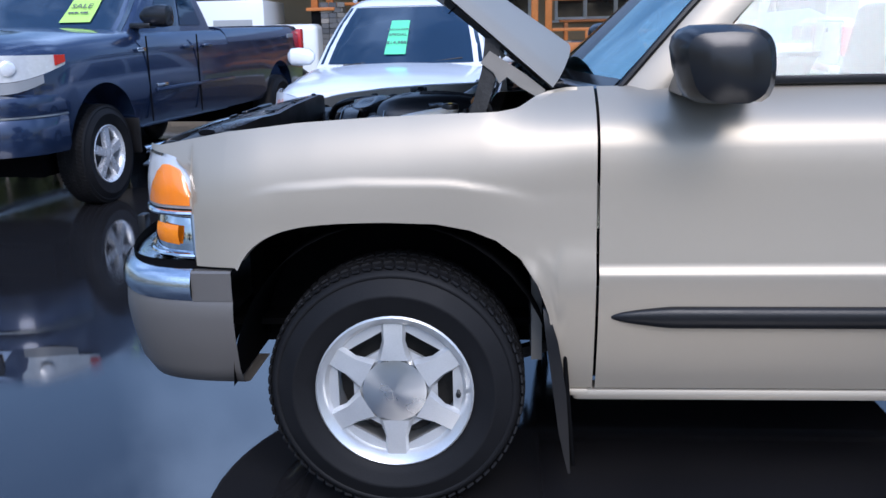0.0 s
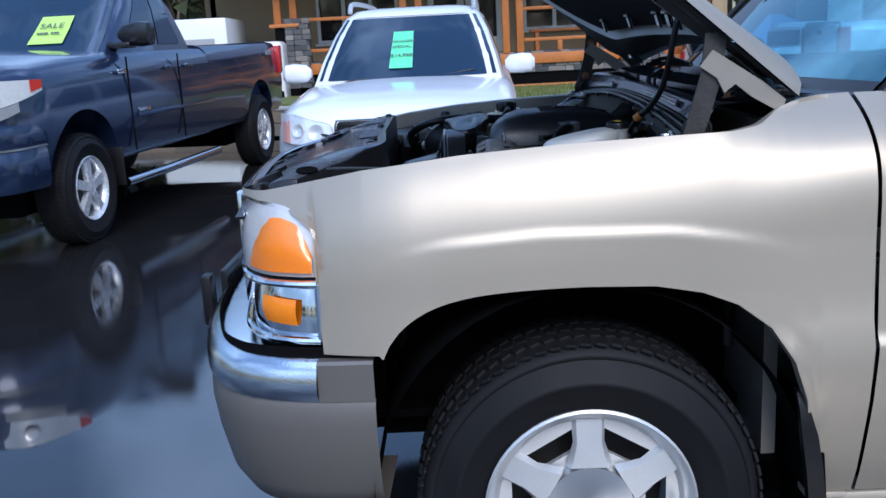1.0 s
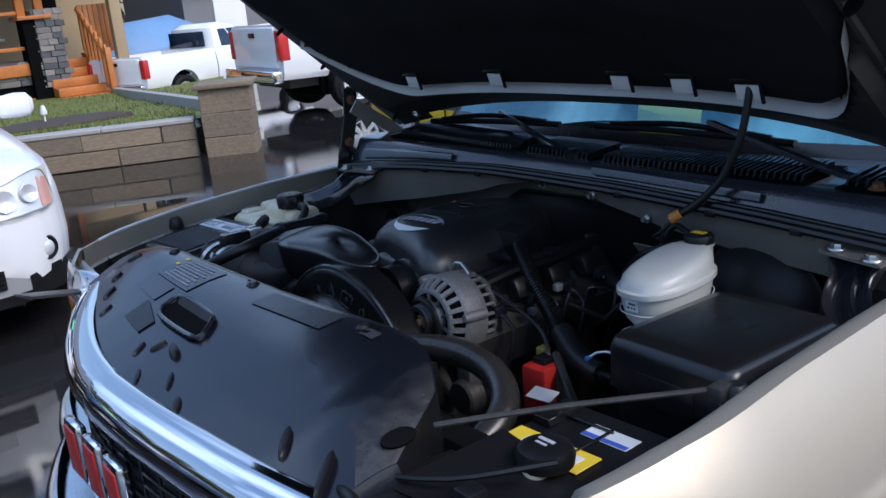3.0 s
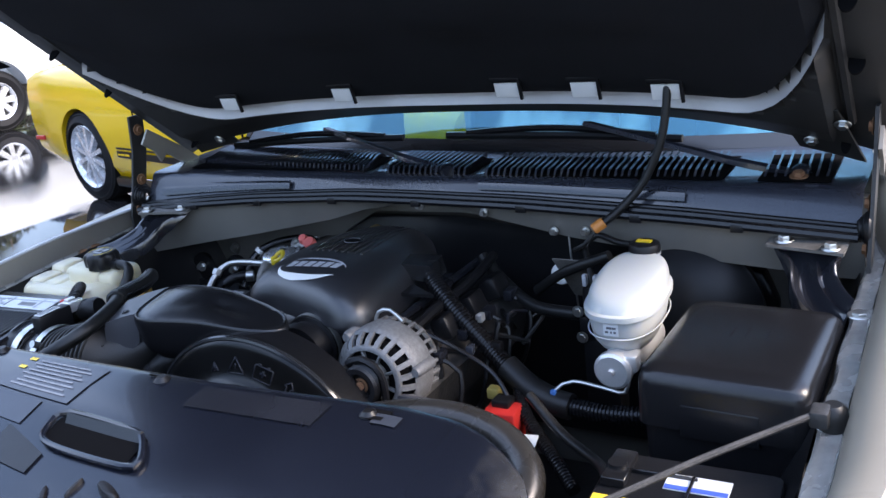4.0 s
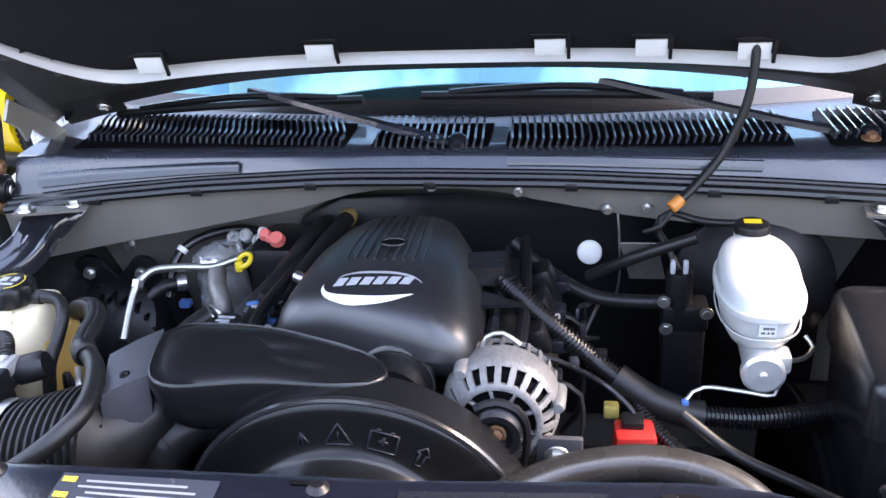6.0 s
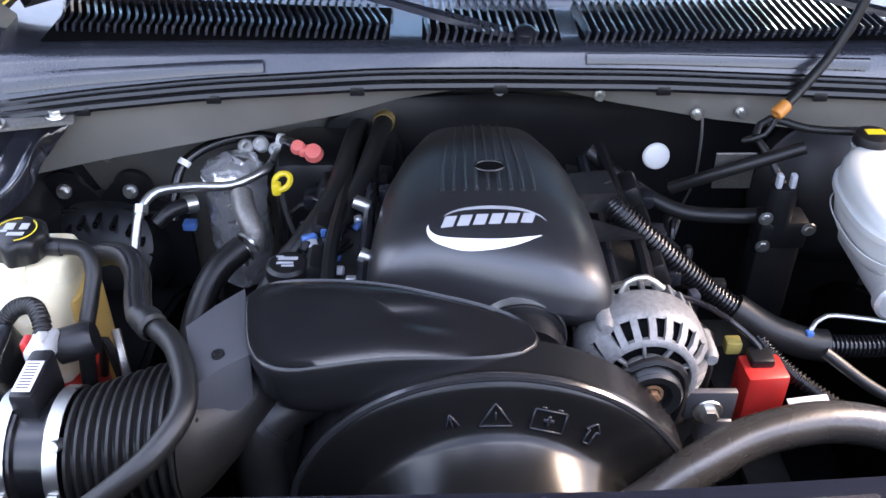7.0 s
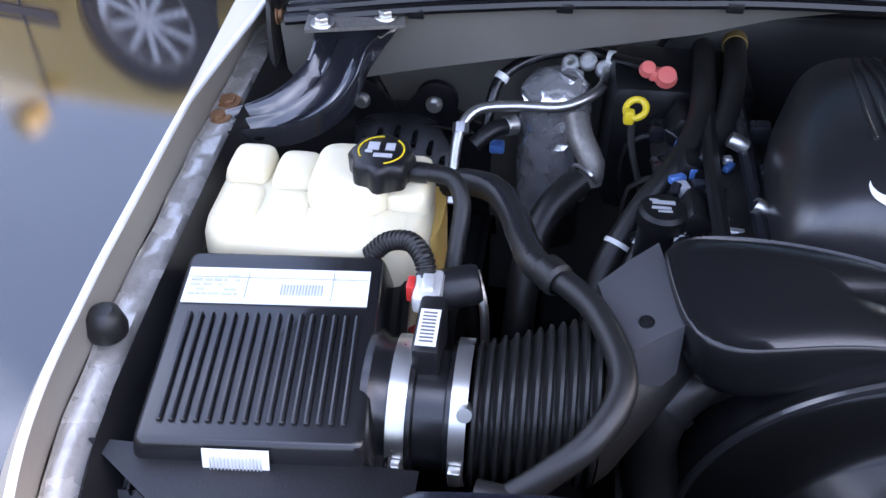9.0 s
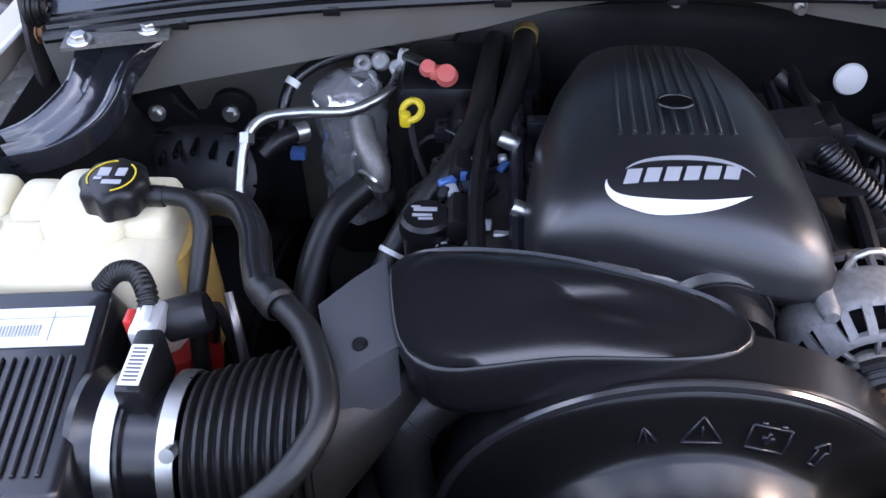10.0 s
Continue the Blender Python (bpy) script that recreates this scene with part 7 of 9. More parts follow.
# engine block, covers and manifold below
blk = P("engine_block", rbox((0.99, 0.08, 0.82), (0.46, 0.36, 0.32), 0.03), GREASY, None, "dark greasy engine block")
for s in (-1, 1):
    P("valve_cover", loft([[(x, 0.08 + s * (0.17 + dy), 0.97 + dz) for dy, dz in ((-0.03, 0.05), (0.04, 0.035), (0.085, -0.02), (0.07, -0.09), (-0.05, -0.06))] for x in (0.80, 0.82, 1.20, 1.22)]), GREASY, blk)
    for i in range(4):
        x = 0.86 + 0.095 * i
        cl = P("ignition_coil", rbox((x, 0.08 + s * 0.225, 1.015), (0.055, 0.036, 0.045), 0.008, m=Matrix.Rotation(s * 0.4, 4, "X")), BLACK, blk, "black ignition coil")
        P("coil_plug", rbox((x + 0.005, 0.08 + s * 0.255, 1.0), (0.03, 0.02, 0.022), 0.004), BLACK_DUSTY, cl)
        P("plug_lead", tube([(x, 0.08 + s * 0.25, 1.0), (x + 0.01, 0.08 + s * 0.29, 0.97), (x - 0.01, 0.08 + s * 0.29, 0.90), (x, 0.08 + s * 0.26, 0.84)], 0.0045, 6, 0.02), BLACK, cl)
        P("injector", merge(rbox((x - 0.03, 0.08 + s * 0.135, 1.03), (0.02, 0.028, 0.03), 0.004)), BLACK_DUSTY, blk)
    P("fuel_rail", tube([(0.80, 0.08 + s * 0.16, 1.04), (1.2, 0.08 + s * 0.16, 1.04)], 0.009, 8, 0.1), BLACK_DUSTY, blk)
    P("wiring_run", tube([(0.82, 0.08 + s * 0.20, 1.03), (0.95, 0.08 + s * 0.205, 1.045), (1.08, 0.08 + s * 0.20, 1.04), (1.22, 0.08 + s * 0.19, 1.05)], 0.010, 8, 0.02), BLACK, blk)
rng = random.Random(21)
for i in range(16):
    x, y = rng.uniform(0.84, 1.2), rng.uniform(0.245, 0.33)
    z = rng.uniform(0.97, 1.02)
    q = [(x, y, z), (x + rng.uniform(-0.05, 0.05), y + rng.uniform(-0.03, 0.03), z + 0.012), (x + rng.uniform(-0.09, 0.09), y + rng.uniform(-0.05, 0.04), z - 0.03)]
    P("wire", tube(q, rng.uniform(0.002, 0.005), 6, 0.012), rng.choice((BLACK, BLACK, BLACK_DUSTY, GREASY)), blk)
for i in range(12):
    x, y = rng.uniform(0.84, 1.2), rng.uniform(-0.22, -0.11)
    z = rng.uniform(0.95, 1.01)
    q = [(x, y, z), (x + rng.uniform(-0.05, 0.05), y + rng.uniform(-0.03, 0.03), z + 0.012), (x + rng.uniform(-0.09, 0.09), y + rng.uniform(-0.05, 0.04), z - 0.04)]
    P("wire", tube(q, rng.uniform(0.003, 0.006), 6, 0.012), rng.choice((BLACK, BLACK, BLACK_DUSTY, GREASY)), blk)
for x, y, z, m in ((1.03, 0.30, 1.025, BLUE_P), (1.015, 0.295, 1.015, LABEL_GREY), (1.0, 0.315, 1.02, PRINT_GREY), (1.045, 0.285, 1.03, LABEL_GREY), (0.99, 0.285, 1.01, BLUE_P), (0.90, 0.27, 1.01, ALU), (0.80, 0.245, 1.02, ALU), (1.10, 0.315, 1.0, BLACK_DUSTY), (0.93, -0.2, 0.985, LABEL_GREY), (1.03, -0.17, 1.0, ALU)):
    P("connector", rbox((x, y, z), (0.018, 0.014, 0.016), 0.003, m=Matrix.Rotation(rng.uniform(0, 2), 4, "Z")), m, blk)
plug_mats = (BLUE_P, LABEL_GREY, PRINT_GREY, BLACK_DUSTY, BLACK_DUSTY, ALU, GREASY)
for i in range(26):
    x, y = rng.uniform(0.86, 1.16), rng.uniform(0.255, 0.325)
    cn = P("connector", rbox((x, y, rng.uniform(0.995, 1.025)), (rng.uniform(0.010, 0.022), rng.uniform(0.008, 0.016), rng.uniform(0.008, 0.016)), 0.002, 1, m=Matrix.Rotation(rng.uniform(0, 3), 4, "Z") @ Matrix.Rotation(rng.uniform(-0.6, 0.6), 4, "X")), plug_mats[i % 7], blk)
    if i % 2:
        P("lead", tube([(x, y, 1.01), (x + rng.uniform(-0.03, 0.03), y + 0.02, 1.02), (x + rng.uniform(-0.06, 0.06), y + rng.uniform(0.0, 0.05), 0.985)], 0.0022, 6, 0.01), BLACK_DUSTY, cn)
for x, y, z in ((0.94, 0.235, 1.045), (1.06, 0.25, 1.05), (0.845, 0.245, 1.04)):
    P("silver_ferrule", lathe([(0.009, -0.012), (0.010, -0.010), (0.010, 0.010), (0.009, 0.012)], 12, axis((x, y, z), (0.2, 1, 0.4))), STEEL, blk)

# oil filler
oc = P("oil_filler", lathe([(0, 0.0), (0.026, 0.0), (0.026, -0.10), (0, -0.1)], 20, Matrix.Translation((0.945, 0.342, 1.012))), BLACK, None, "black oil filler with a lobed cap")
P("oil_cap", lathe([(0, 0.022), (0.024, 0.022), (0.029, 0.018), (0.030, 0.002), (0, 0)], 22, Matrix.Translation((0.945, 0.342, 1.012))), BLACK, oc)
P("cap_symbol", merge(rbox((0.953, 0.342, 1.0345), (0.006, 0.026, 0.001), 0), rbox((0.943, 0.345, 1.0345), (0.004, 0.022, 0.001), 0), rbox((0.937, 0.341, 1.0345), (0.003, 0.016, 0.001), 0), rbox((0.957, 0.353, 1.0345), (0.003, 0.01, 0.001), 0)), PRINT_GREY, oc)

# dipstick
dp = hose("dipstick_tube", [(1.125, 0.374, 1.035), (1.12, 0.365, 0.98), (1.10, 0.33, 0.88)], 0.0045, GREASY, None, "dipstick with a yellow ring handle", n=8)
P("dipstick_ring", merge(lathe([(0.013 + 0.0045 * math.cos(a), 0.0045 * math.sin(a)) for a in lin(0, 6.283, 9)], 18, axis((1.122, 0.370, 1.050), (-0.5, 0.3, 0.8))), rbox((1.115, 0.378, 1.042), (0.014, 0.014, 0.02), 0.004)), YELLOW_P, dp, "yellow ring handle")

# ---- intake: resonator, throttle hose, shroud ----
OUT = [(0.785, 0.362), (0.803, 0.346), (0.812, 0.315), (0.812, 0.258), (0.803, 0.193), (0.790, 0.142), (0.778, 0.095), (0.760, 0.052), (0.733, 0.034), (0.706, 0.052), (0.691, 0.105), (0.684, 0.200), (0.672, 0.272), (0.669, 0.302), (0.677, 0.329), (0.702, 0.347), (0.745, 0.357)]
OUTS = [(p.x, p.y) for p in spline([(x, y, 0) for x, y in OUT + OUT[:1]], 0.012)][:-1]
ctr = (0.757, 0.22)
rings = []
for k, z in ((0.80, 1.020), (0.90, 1.032), (0.955, 1.052), (0.975, 1.066), (0.992, 1.080), (1.003, 1.088), (1.007, 1.0945), (1.003, 1.1005), (0.992, 1.1045), (0.975, 1.1058), (0.955, 1.1045), (0.930, 1.1035), (0.85, 1.1075), (0.70, 1.1115), (0.45, 1.1145), (0.15, 1.1155)):
    rings.append([(ctr[0] + (x - ctr[0]) * k, ctr[1] + (y - ctr[1]) * k, z + (0.006 * (x - 0.76) / 0.1 - 0.013 * max(0.0, (0.24 - y) / 0.20) ** 2) * (z > 1.05)) for x, y in OUTS])
rs = P("intake_resonator", loft(rings), BLACK_SATIN, None, "satin black teardrop intake resonator", smooth=55)
NECK = [((0.800, 0.366, 1.104), (0.700, 0.346, 1.094), (0.690, 0.346, 1.04), (0.800, 0.366, 1.03)), ((0.775, 0.395, 1.100), (0.684, 0.372, 1.090), (0.672, 0.372, 1.02), (0.785, 0.395, 1.01)), ((0.748, 0.424, 1.092), (0.666, 0.400, 1.082), (0.655, 0.400, 0.99), (0.765, 0.424, 0.98))]
P("resonator_neck", loft([[Vector(c) for c in r] for r in NECK]), NECK_PLASTIC, rs, "flat grey neck of the resonator", smooth=20)
P("flange_screw", bolt((0.703, 0.380, 1.0905), (-0.1, 0, 1), 0.0048, 0.004), BLACK, rs)
th = P("throttle_hose", loft([[(x, 0.045 + r * math.cos(a), 1.02 + r * math.sin(a)) for a in lin(0, 6.283 * 23 / 24, 24)] for x, r in ((0.765, 0.05), (0.785, 0.052), (0.787, 0.048), (0.80, 0.048), (0.802, 0.054), (0.82, 0.054), (0.822, 0.049), (0.86, 0.049))]), BLACK, None, "black throttle hose with a band clamp")
clamp((0.812, 0.045, 1.02), (1, 0, 0), 0.055, 0.012, STEEL, th)
P("clamp_clip", rbox((0.826, 0.047, 1.074), (0.012, 0.028, 0.010), 0.002), CHROME, th)
P("throttle_body", rbox((0.840, 0.115, 1.035), (0.045, 0.12, 0.06), 0.014, 3), ALU_CAST, th)

# fan shroud: a dished half ring with relief symbols
SC = Vector((0.0, 0.081, 0.850))


def shroud(a, v):
    r, x = ((0.226, 0.680), (0.225, 0.672), (0.221, 0.666), (0.216, 0.663), (0.210, 0.661), (0.198, 0.658), (0.183, 0.654), (0.168, 0.649), (0.160, 0.638), (0.150, 0.592), (0.140, 0.545))[v]
    return Vector((x, SC.y + r * 1.06 * math.cos(a), SC.z + r * 1.06 * math.sin(a)))


sh = P("fan_shroud", sheet(shroud, lin(0.0, math.pi, 40), range(11)), SHROUD, None, "black fan shroud with relief warning symbols", smooth=50)
P("shroud_rear", sheet(lambda a, v: Vector((0.68 + 0.05 * v, SC.y + 0.2395 * math.cos(a), SC.z + 0.2395 * math.sin(a))), lin(0, math.pi, 40), (0, 1)), BLACK_SATIN, sh)
P("shroud_rim", tube([(0.671, SC.y + 0.2370 * math.cos(a), SC.z + 0.2370 * math.sin(a)) for a in lin(0.1, 3.04, 30)], 0.0055, 8, 0.03), BLACK_GLOSS, sh)
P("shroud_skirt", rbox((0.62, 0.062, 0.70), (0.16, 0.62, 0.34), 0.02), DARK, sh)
P("fan", merge(*[rbox((0.70, SC.y + 0.1 * math.cos(a), SC.z + 0.1 * math.sin(a)), (0.012, 0.05, 0.16), 0.004, m=Matrix.Rotation(a - 1.57, 4, "X") @ Matrix.Rotation(0.5, 4, "Z")) for a in lin(0, 5.5, 7)]), BLACK, sh)


def on_shroud(y, dx):
    """A frame on the dished face: its place and its axes."""
    a = math.acos((y - SC.y) / 0.207)
    p, q = shroud(a, 5), shroud(a, 7)
    m = p.lerp(q, 0.45 + dx)
    up = (p - q).normalized()
    side = (shroud(a - 0.02, 6) - shroud(a + 0.02, 6)).normalized()
    return Matrix.Translation(m) @ Matrix((-side, up, (-side).cross(up))).transposed().to_4x4()


def bar(m, x0, y0, x1, y1, w=0.0022):
    a, b = Vector((x0, y0, 0)), Vector((x1, y1, 0))
    bm = rbox((0, 0, 0), ((b - a).length, w, 0.003), 0.0006, 1)
    bm.transform(m @ Matrix.Translation((a + b) / 2) @ Matrix.Rotation(math.atan2(y1 - y0, x1 - x0), 4, "Z"))
    return bm


m = on_shroud(-0.025, 0)
P("arrow_symbol", merge(bar(m, -0.004, -0.012, -0.004, 0.004), bar(m, 0.004, -0.012, 0.004, 0.004), bar(m, -0.004, -0.012, 0.004, -0.012), bar(m, -0.004, 0.004, -0.009, 0.004), bar(m, 0.004, 0.004, 0.009, 0.004), bar(m, -0.009, 0.004, 0, 0.014), bar(m, 0.009, 0.004, 0, 0.014)), BLACK_DUSTY, sh)
m = on_shroud(0.025, 0)
P("battery_symbol", merge(bar(m, -0.018, -0.012, 0.018, -0.012), bar(m, -0.018, 0.012, 0.018, 0.012), bar(m, -0.018, -0.012, -0.018, 0.012), bar(m, 0.018, -0.012, 0.018, 0.012), bar(m, -0.006, 0, 0.006, 0, 0.004), bar(m, 0, -0.006, 0, 0.006, 0.004), bar(m, -0.012, 0.015, -0.006, 0.015), bar(m, 0.006, 0.015, 0.012, 0.015)), BLACK_DUSTY, sh)
m = on_shroud(0.085, 0)
P("triangle_symbol", merge(bar(m, -0.018, -0.011, 0.018, -0.011), bar(m, -0.018, -0.011, 0.0, 0.016), bar(m, 0.018, -0.011, 0.0, 0.016), bar(m, 0, -0.004, 0, 0.006)), BLACK_DUSTY, sh)
m = on_shroud(0.135, 0)
P("chevron_symbol", merge(bar(m, -0.008, -0.008, 0.0, 0.008), bar(m, 0.008, -0.008, 0.0, 0.008), bar(m, 0.0, 0.008, 0.0, -0.008)), BLACK_DUSTY, sh)

# hoses at the front
rh = hose("radiator_hose", [(0.545, 0.05, 0.93), (0.60, -0.06, 0.955), (0.635, -0.13, 0.982), (0.668, -0.20, 0.995), (0.688, -0.285, 0.998), (0.686, -0.36, 0.988), (0.662, -0.415, 0.972), (0.62, -0.445, 0.95), (0.54, -0.45, 0.92)], 0.024, HOSE_WET, None, "shiny black upper radiator hose", n=18, step=0.008)
hose("shroud_elbow", [(0.80, 0.20, 0.95), (0.765, 0.25, 0.985), (0.735, 0.31, 0.990), (0.708, 0.348, 0.965), (0.70, 0.352, 0.90), (0.68, 0.33, 0.84), (0.64, 0.26, 0.80)], 0.030, HOSE, None, "black water outlet hose", n=18, step=0.008)
clamp((0.713, 0.343, 0.972), (0.5, -0.7, 0.6), 0.031, 0.010, BLACK)
hose("outlet_neck", [(0.80, 0.20, 0.955), (0.88, 0.16, 0.96)], 0.026, ALU_CAST, None, n=14)

# ---- passenger side: air box, mass-air pipe, bellows ----
TILT = Matrix.Translation((0.671, 0.727, 1.056)) @ Matrix.Rotation(radians(4.6), 4, "Z") @ Matrix.Rotation(radians(-4.5), 4, "Y")
lid = loft([[TILT @ Vector((u, v, z)) for u, v in rrect(a, b, r, 4)] for a, b, r, z in ((0.250, 0.214, 0.014, -0.045), (0.236, 0.208, 0.012, -0.020), (0.228, 0.202, 0.010, -0.0045), (0.222, 0.196, 0.008, -0.0008), (0.216, 0.190, 0.007, 0.0))])
ab = P("air_box", lid, BLACK_SATIN, None, "black ribbed air filter box with a white label", smooth=40)
P("box_rim", loft([[TILT @ Vector((u + dx, v + 0.018, z)) for u, v in rrect(a, b, 0.03, 4)] for a, b, dx, z in ((0.29, 0.262, 0.016, -0.066), (0.312, 0.284, 0.016, -0.060), (0.312, 0.284, 0.016, -0.051), (0.300, 0.272, 0.016, -0.047), (0.290, 0.262, 0.016, -0.052), (0.24, 0.212, 0.010, -0.052))]), BLACK, ab)
P("box_base", loft([[TILT @ Vector((u, v, z)) for u, v in rrect(a, b, 0.03, 4)] for a, b, z in ((0.20, 0.19, -0.30), (0.245, 0.238, -0.054))]), BLACK, ab)
for i in range(16):
    v = -0.081 + 0.0108 * i
    bm = rbox((-0.031, v, 0.001), (0.124, 0.0052, 0.0062), 0.002, 2)
    bm.transform(TILT)
    P("rib", bm, BLACK_SATIN, ab)
bm = rbox((0.066, 0.003, 0.0012), (0.046, 0.182, 0.0012), 0)
bm.transform(TILT)
lb = P("label", bm, PAPER, ab, "white paper label with small grey print")
LB = TILT @ Matrix.Translation((0.066, 0.003, 0.002)) @ Matrix.Rotation(radians(-90), 4, "Z")
P("label_print", bars(0.05, 0.03, 5, LB @ Matrix.Translation((-0.062, 0, 0)), 0.7, 5), PRINT_GREY, lb)
for x in lin(0.005, 0.045, 14):
    P("code_bar", bar(LB, x, -0.012, x, 0.002, 0.001), PRINT_GREY, lb)
for q in ((-0.09, 0.010, 0.09, 0.010), (0.055, -0.018, 0.055, 0.018), (-0.03, -0.018, -0.03, 0.018)):
    P("label_rule", bar(LB, *q, 0.0006), PRINT_GREY, lb)
FR = Matrix.Translation((0.5490, 0.7265, 1.0305)) @ Matrix.Rotation(radians(4), 4, "Z") @ Matrix.Rotation(radians(-71), 4, "Y") @ Matrix.Rotation(radians(-90), 4, "Z")
bm = rbox((0, 0, 0), (0.058, 0.030, 0.001), 0)
bm.transform(FR)
lb2 = P("label", bm, PAPER, ab, "small white barcode label")
for x in lin(-0.022, 0.022, 15):
    P("code_bar", bar(FR @ Matrix.Translation((0, 0, 0.001)), x, -0.006, x, 0.008, 0.0011), PRINT_GREY, lb2)
for u, v in ((-0.128, 0.088), (-0.128, -0.06), (0.155, 0.115), (-0.02, 0.146)):
    bm = lathe([(0, 0.012), (0.007, 0.012), (0.009, 0.008), (0.013, 0.006), (0.013, -0.02)], 14, TILT @ Matrix.Translation((u, v, -0.044)))
    P("box_screw", bm, BLACK, ab)
for v in (-0.085, -0.05, -0.015, 0.02, 0.055, 0.105):
    bm = rbox((-0.128, v, -0.045), (0.020, 0.0025, 0.014), 0.0008)
    bm.transform(TILT)
    P("rim_gusset", bm, BLACK, ab)

AX = Vector((0.662, 0.0, 0.990))


def ring_y(y, r, c=None, n=32, tilt=0.0):
    c = c or AX
    return [(c.x + r * math.cos(a) + tilt * math.sin(a) * 0, y + tilt * math.cos(a), c.z + r * math.sin(a)) for a in lin(0, 6.283 * (n - 1) / n, n)]


mp = P("mass_air_pipe", loft([ring_y(y, r) for y, r in ((0.636, 0.060), (0.632, 0.072), (0.625, 0.073), (0.615, 0.066), (0.585, 0.066), (0.583, 0.060), (0.556, 0.060), (0.554, 0.066), (0.535, 0.067))]), BLACK_SATIN, None, "black mass-air pipe with steel band clamps")
clamp((AX.x, 0.598, AX.z), (0, 1, 0), 0.068, 0.017, STEEL, mp)
clamp((AX.x, 0.542, AX.z), (0, 1, 0), 0.069, 0.015, STEEL, mp)
P("clamp_screw", merge(lathe([(0, 0.012), (0.006, 0.012), (0.007, -0.012), (0, -0.012)], 12, axis((0.618, 0.536, 1.045), (0.6, 0, -0.4)))), STEEL, mp)
P("sensor_body", rbox((0.690, 0.577, 1.050), (0.075, 0.026, 0.060), 0.005), BLACK, mp)
P("sensor_label", merge(rbox((0.682, 0.577, 1.0812), (0.046, 0.019, 0.001), 0)), PAPER, mp)
P("sensor_code", merge(*[rbox((x, 0.577, 1.0822), (0.0018, 0.013, 0.0006), 0) for x in lin(0.664, 0.700, 9)]), PRINT, mp)
P("sensor_plug", merge(rbox((0.742, 0.585, 1.068), (0.045, 0.028, 0.022), 0.005), rbox((0.742, 0.585, 1.080), (0.02, 0.012, 0.008), 0.002)), ALU, mp)
P("plug_lock", rbox((0.742, 0.602, 1.070), (0.018, 0.008, 0.020), 0.002), RED, mp)
rings = []
k = 0
for i in range(11):
    y0 = 0.532 - 0.0108 * i
    for dy, dr in ((0.0, -0.006), (0.0026, 0.0), (0.0056, 0.0), (0.0082, -0.006)):
        rings.append(ring_y(y0 - dy, 0.069 + dr + 0.0014 * i, Vector((AX.x + 0.0022 * i, 0, AX.z + 0.0008 * i))))
bl = P("bellows", loft(rings), HOSE, None, "black corrugated intake bellows", smooth=60)
P("bellows_elbow", loft([ring_y(0.415, 0.080, Vector((0.684, 0, 0.998))), ring_y(0.40, 0.064, Vector((0.685, 0, 0.990))), ring_y(0.37, 0.050, Vector((0.71, 0, 0.998))), ring_y(0.33, 0.035, Vector((0.74, 0, 1.02)))]), HOSE, bl)
for z in (0.02, -0.02):
    P("elbow_lug", rbox((0.66, 0.402, 1.06 + z), (0.02, 0.008, 0.012), 0.002), BLACK, bl)

# coolant tank
tank = []


def tank_ring(z, k, bump):
    pts = []
    for u, v in rrect(0.135, 0.248, 0.035, 5):
        b = bump * 0.007 * abs(math.sin((v + 0.11) * math.pi / 0.056)) * (abs(v) < 0.12)
        pts.append((0.872 + (u + (b if u > 0 else -b)) * k, 0.722 + v * k, z))
    return pts


tk = P("coolant_tank", loft([tank_ring(z, k, b) for z, k, b in ((0.86, 0.80, 0), (0.875, 0.95, 1), (0.92, 1.0, 1), (0.958, 1.0, 1), (0.964, 0.975, 1), (0.97, 1.0, 1), (1.02, 1.0, 1), (1.045, 0.985, 1), (1.058, 0.95, 1), (1.066, 0.88, 0.5))]), TANK, None, "cream translucent coolant tank with a black cap", smooth=60)
for x, y, rx, ry, h in ((0.922, 0.812, 0.034, 0.026, 1.080), (0.917, 0.757, 0.034, 0.027, 1.078), (0.90, 0.690, 0.050, 0.046, 1.096), (0.905, 0.628, 0.044, 0.026, 1.086), (0.858, 0.808, 0.034, 0.026, 1.072), (0.855, 0.755, 0.034, 0.027, 1.070), (0.842, 0.700, 0.034, 0.027, 1.066), (0.842, 0.640, 0.034, 0.028, 1.066)):
    P("tank_bulge", loft([[(x + rx * k * u, y + ry * k * v, z) for u, v in oval(1, 1, 24, 4.5)] for k, z in ((1.0, 1.03), (1.0, h - 0.022), (0.975, h - 0.012), (0.91, h - 0.005), (0.80, h - 0.001), (0.5, h + 0.001), (0.05, h + 0.001))]), TANK, tk, smooth=60)
P("stained_flank", loft([[(0.905 + 0.052 * k * u, 0.606 + 0.018 * k * v, z) for u, v in oval(1, 1, 20, 3)] for k, z in ((0.9, 0.84), (1.0, 0.87), (1.0, 1.02), (0.9, 1.035))]), TANK_AGED, tk, "amber stained tank flank")
P("red_overflow", loft([[(0.845 + 0.05 * u, 0.602 + 0.02 * v, z) for u, v in oval(1, 1, 16, 3)] for z in (0.80, 0.90, 0.945)]), RED, tk, "red tinted lower tank")
cp = P("tank_cap", loft([[(0.892 + (r + d * math.cos(8 * a)) * math.cos(a), 0.655 + (r + d * math.cos(8 * a)) * math.sin(a), z) for a in lin(0, 6.283 * 47 / 48, 48)] for r, d, z in ((0.029, 0, 1.088), (0.034, 0.0022, 1.092), (0.0345, 0.0025, 1.116), (0.032, 0.0014, 1.1215), (0.028, 0, 1.124))]), BLACK, tk, "black lobed cap with yellow ring print", smooth=50)
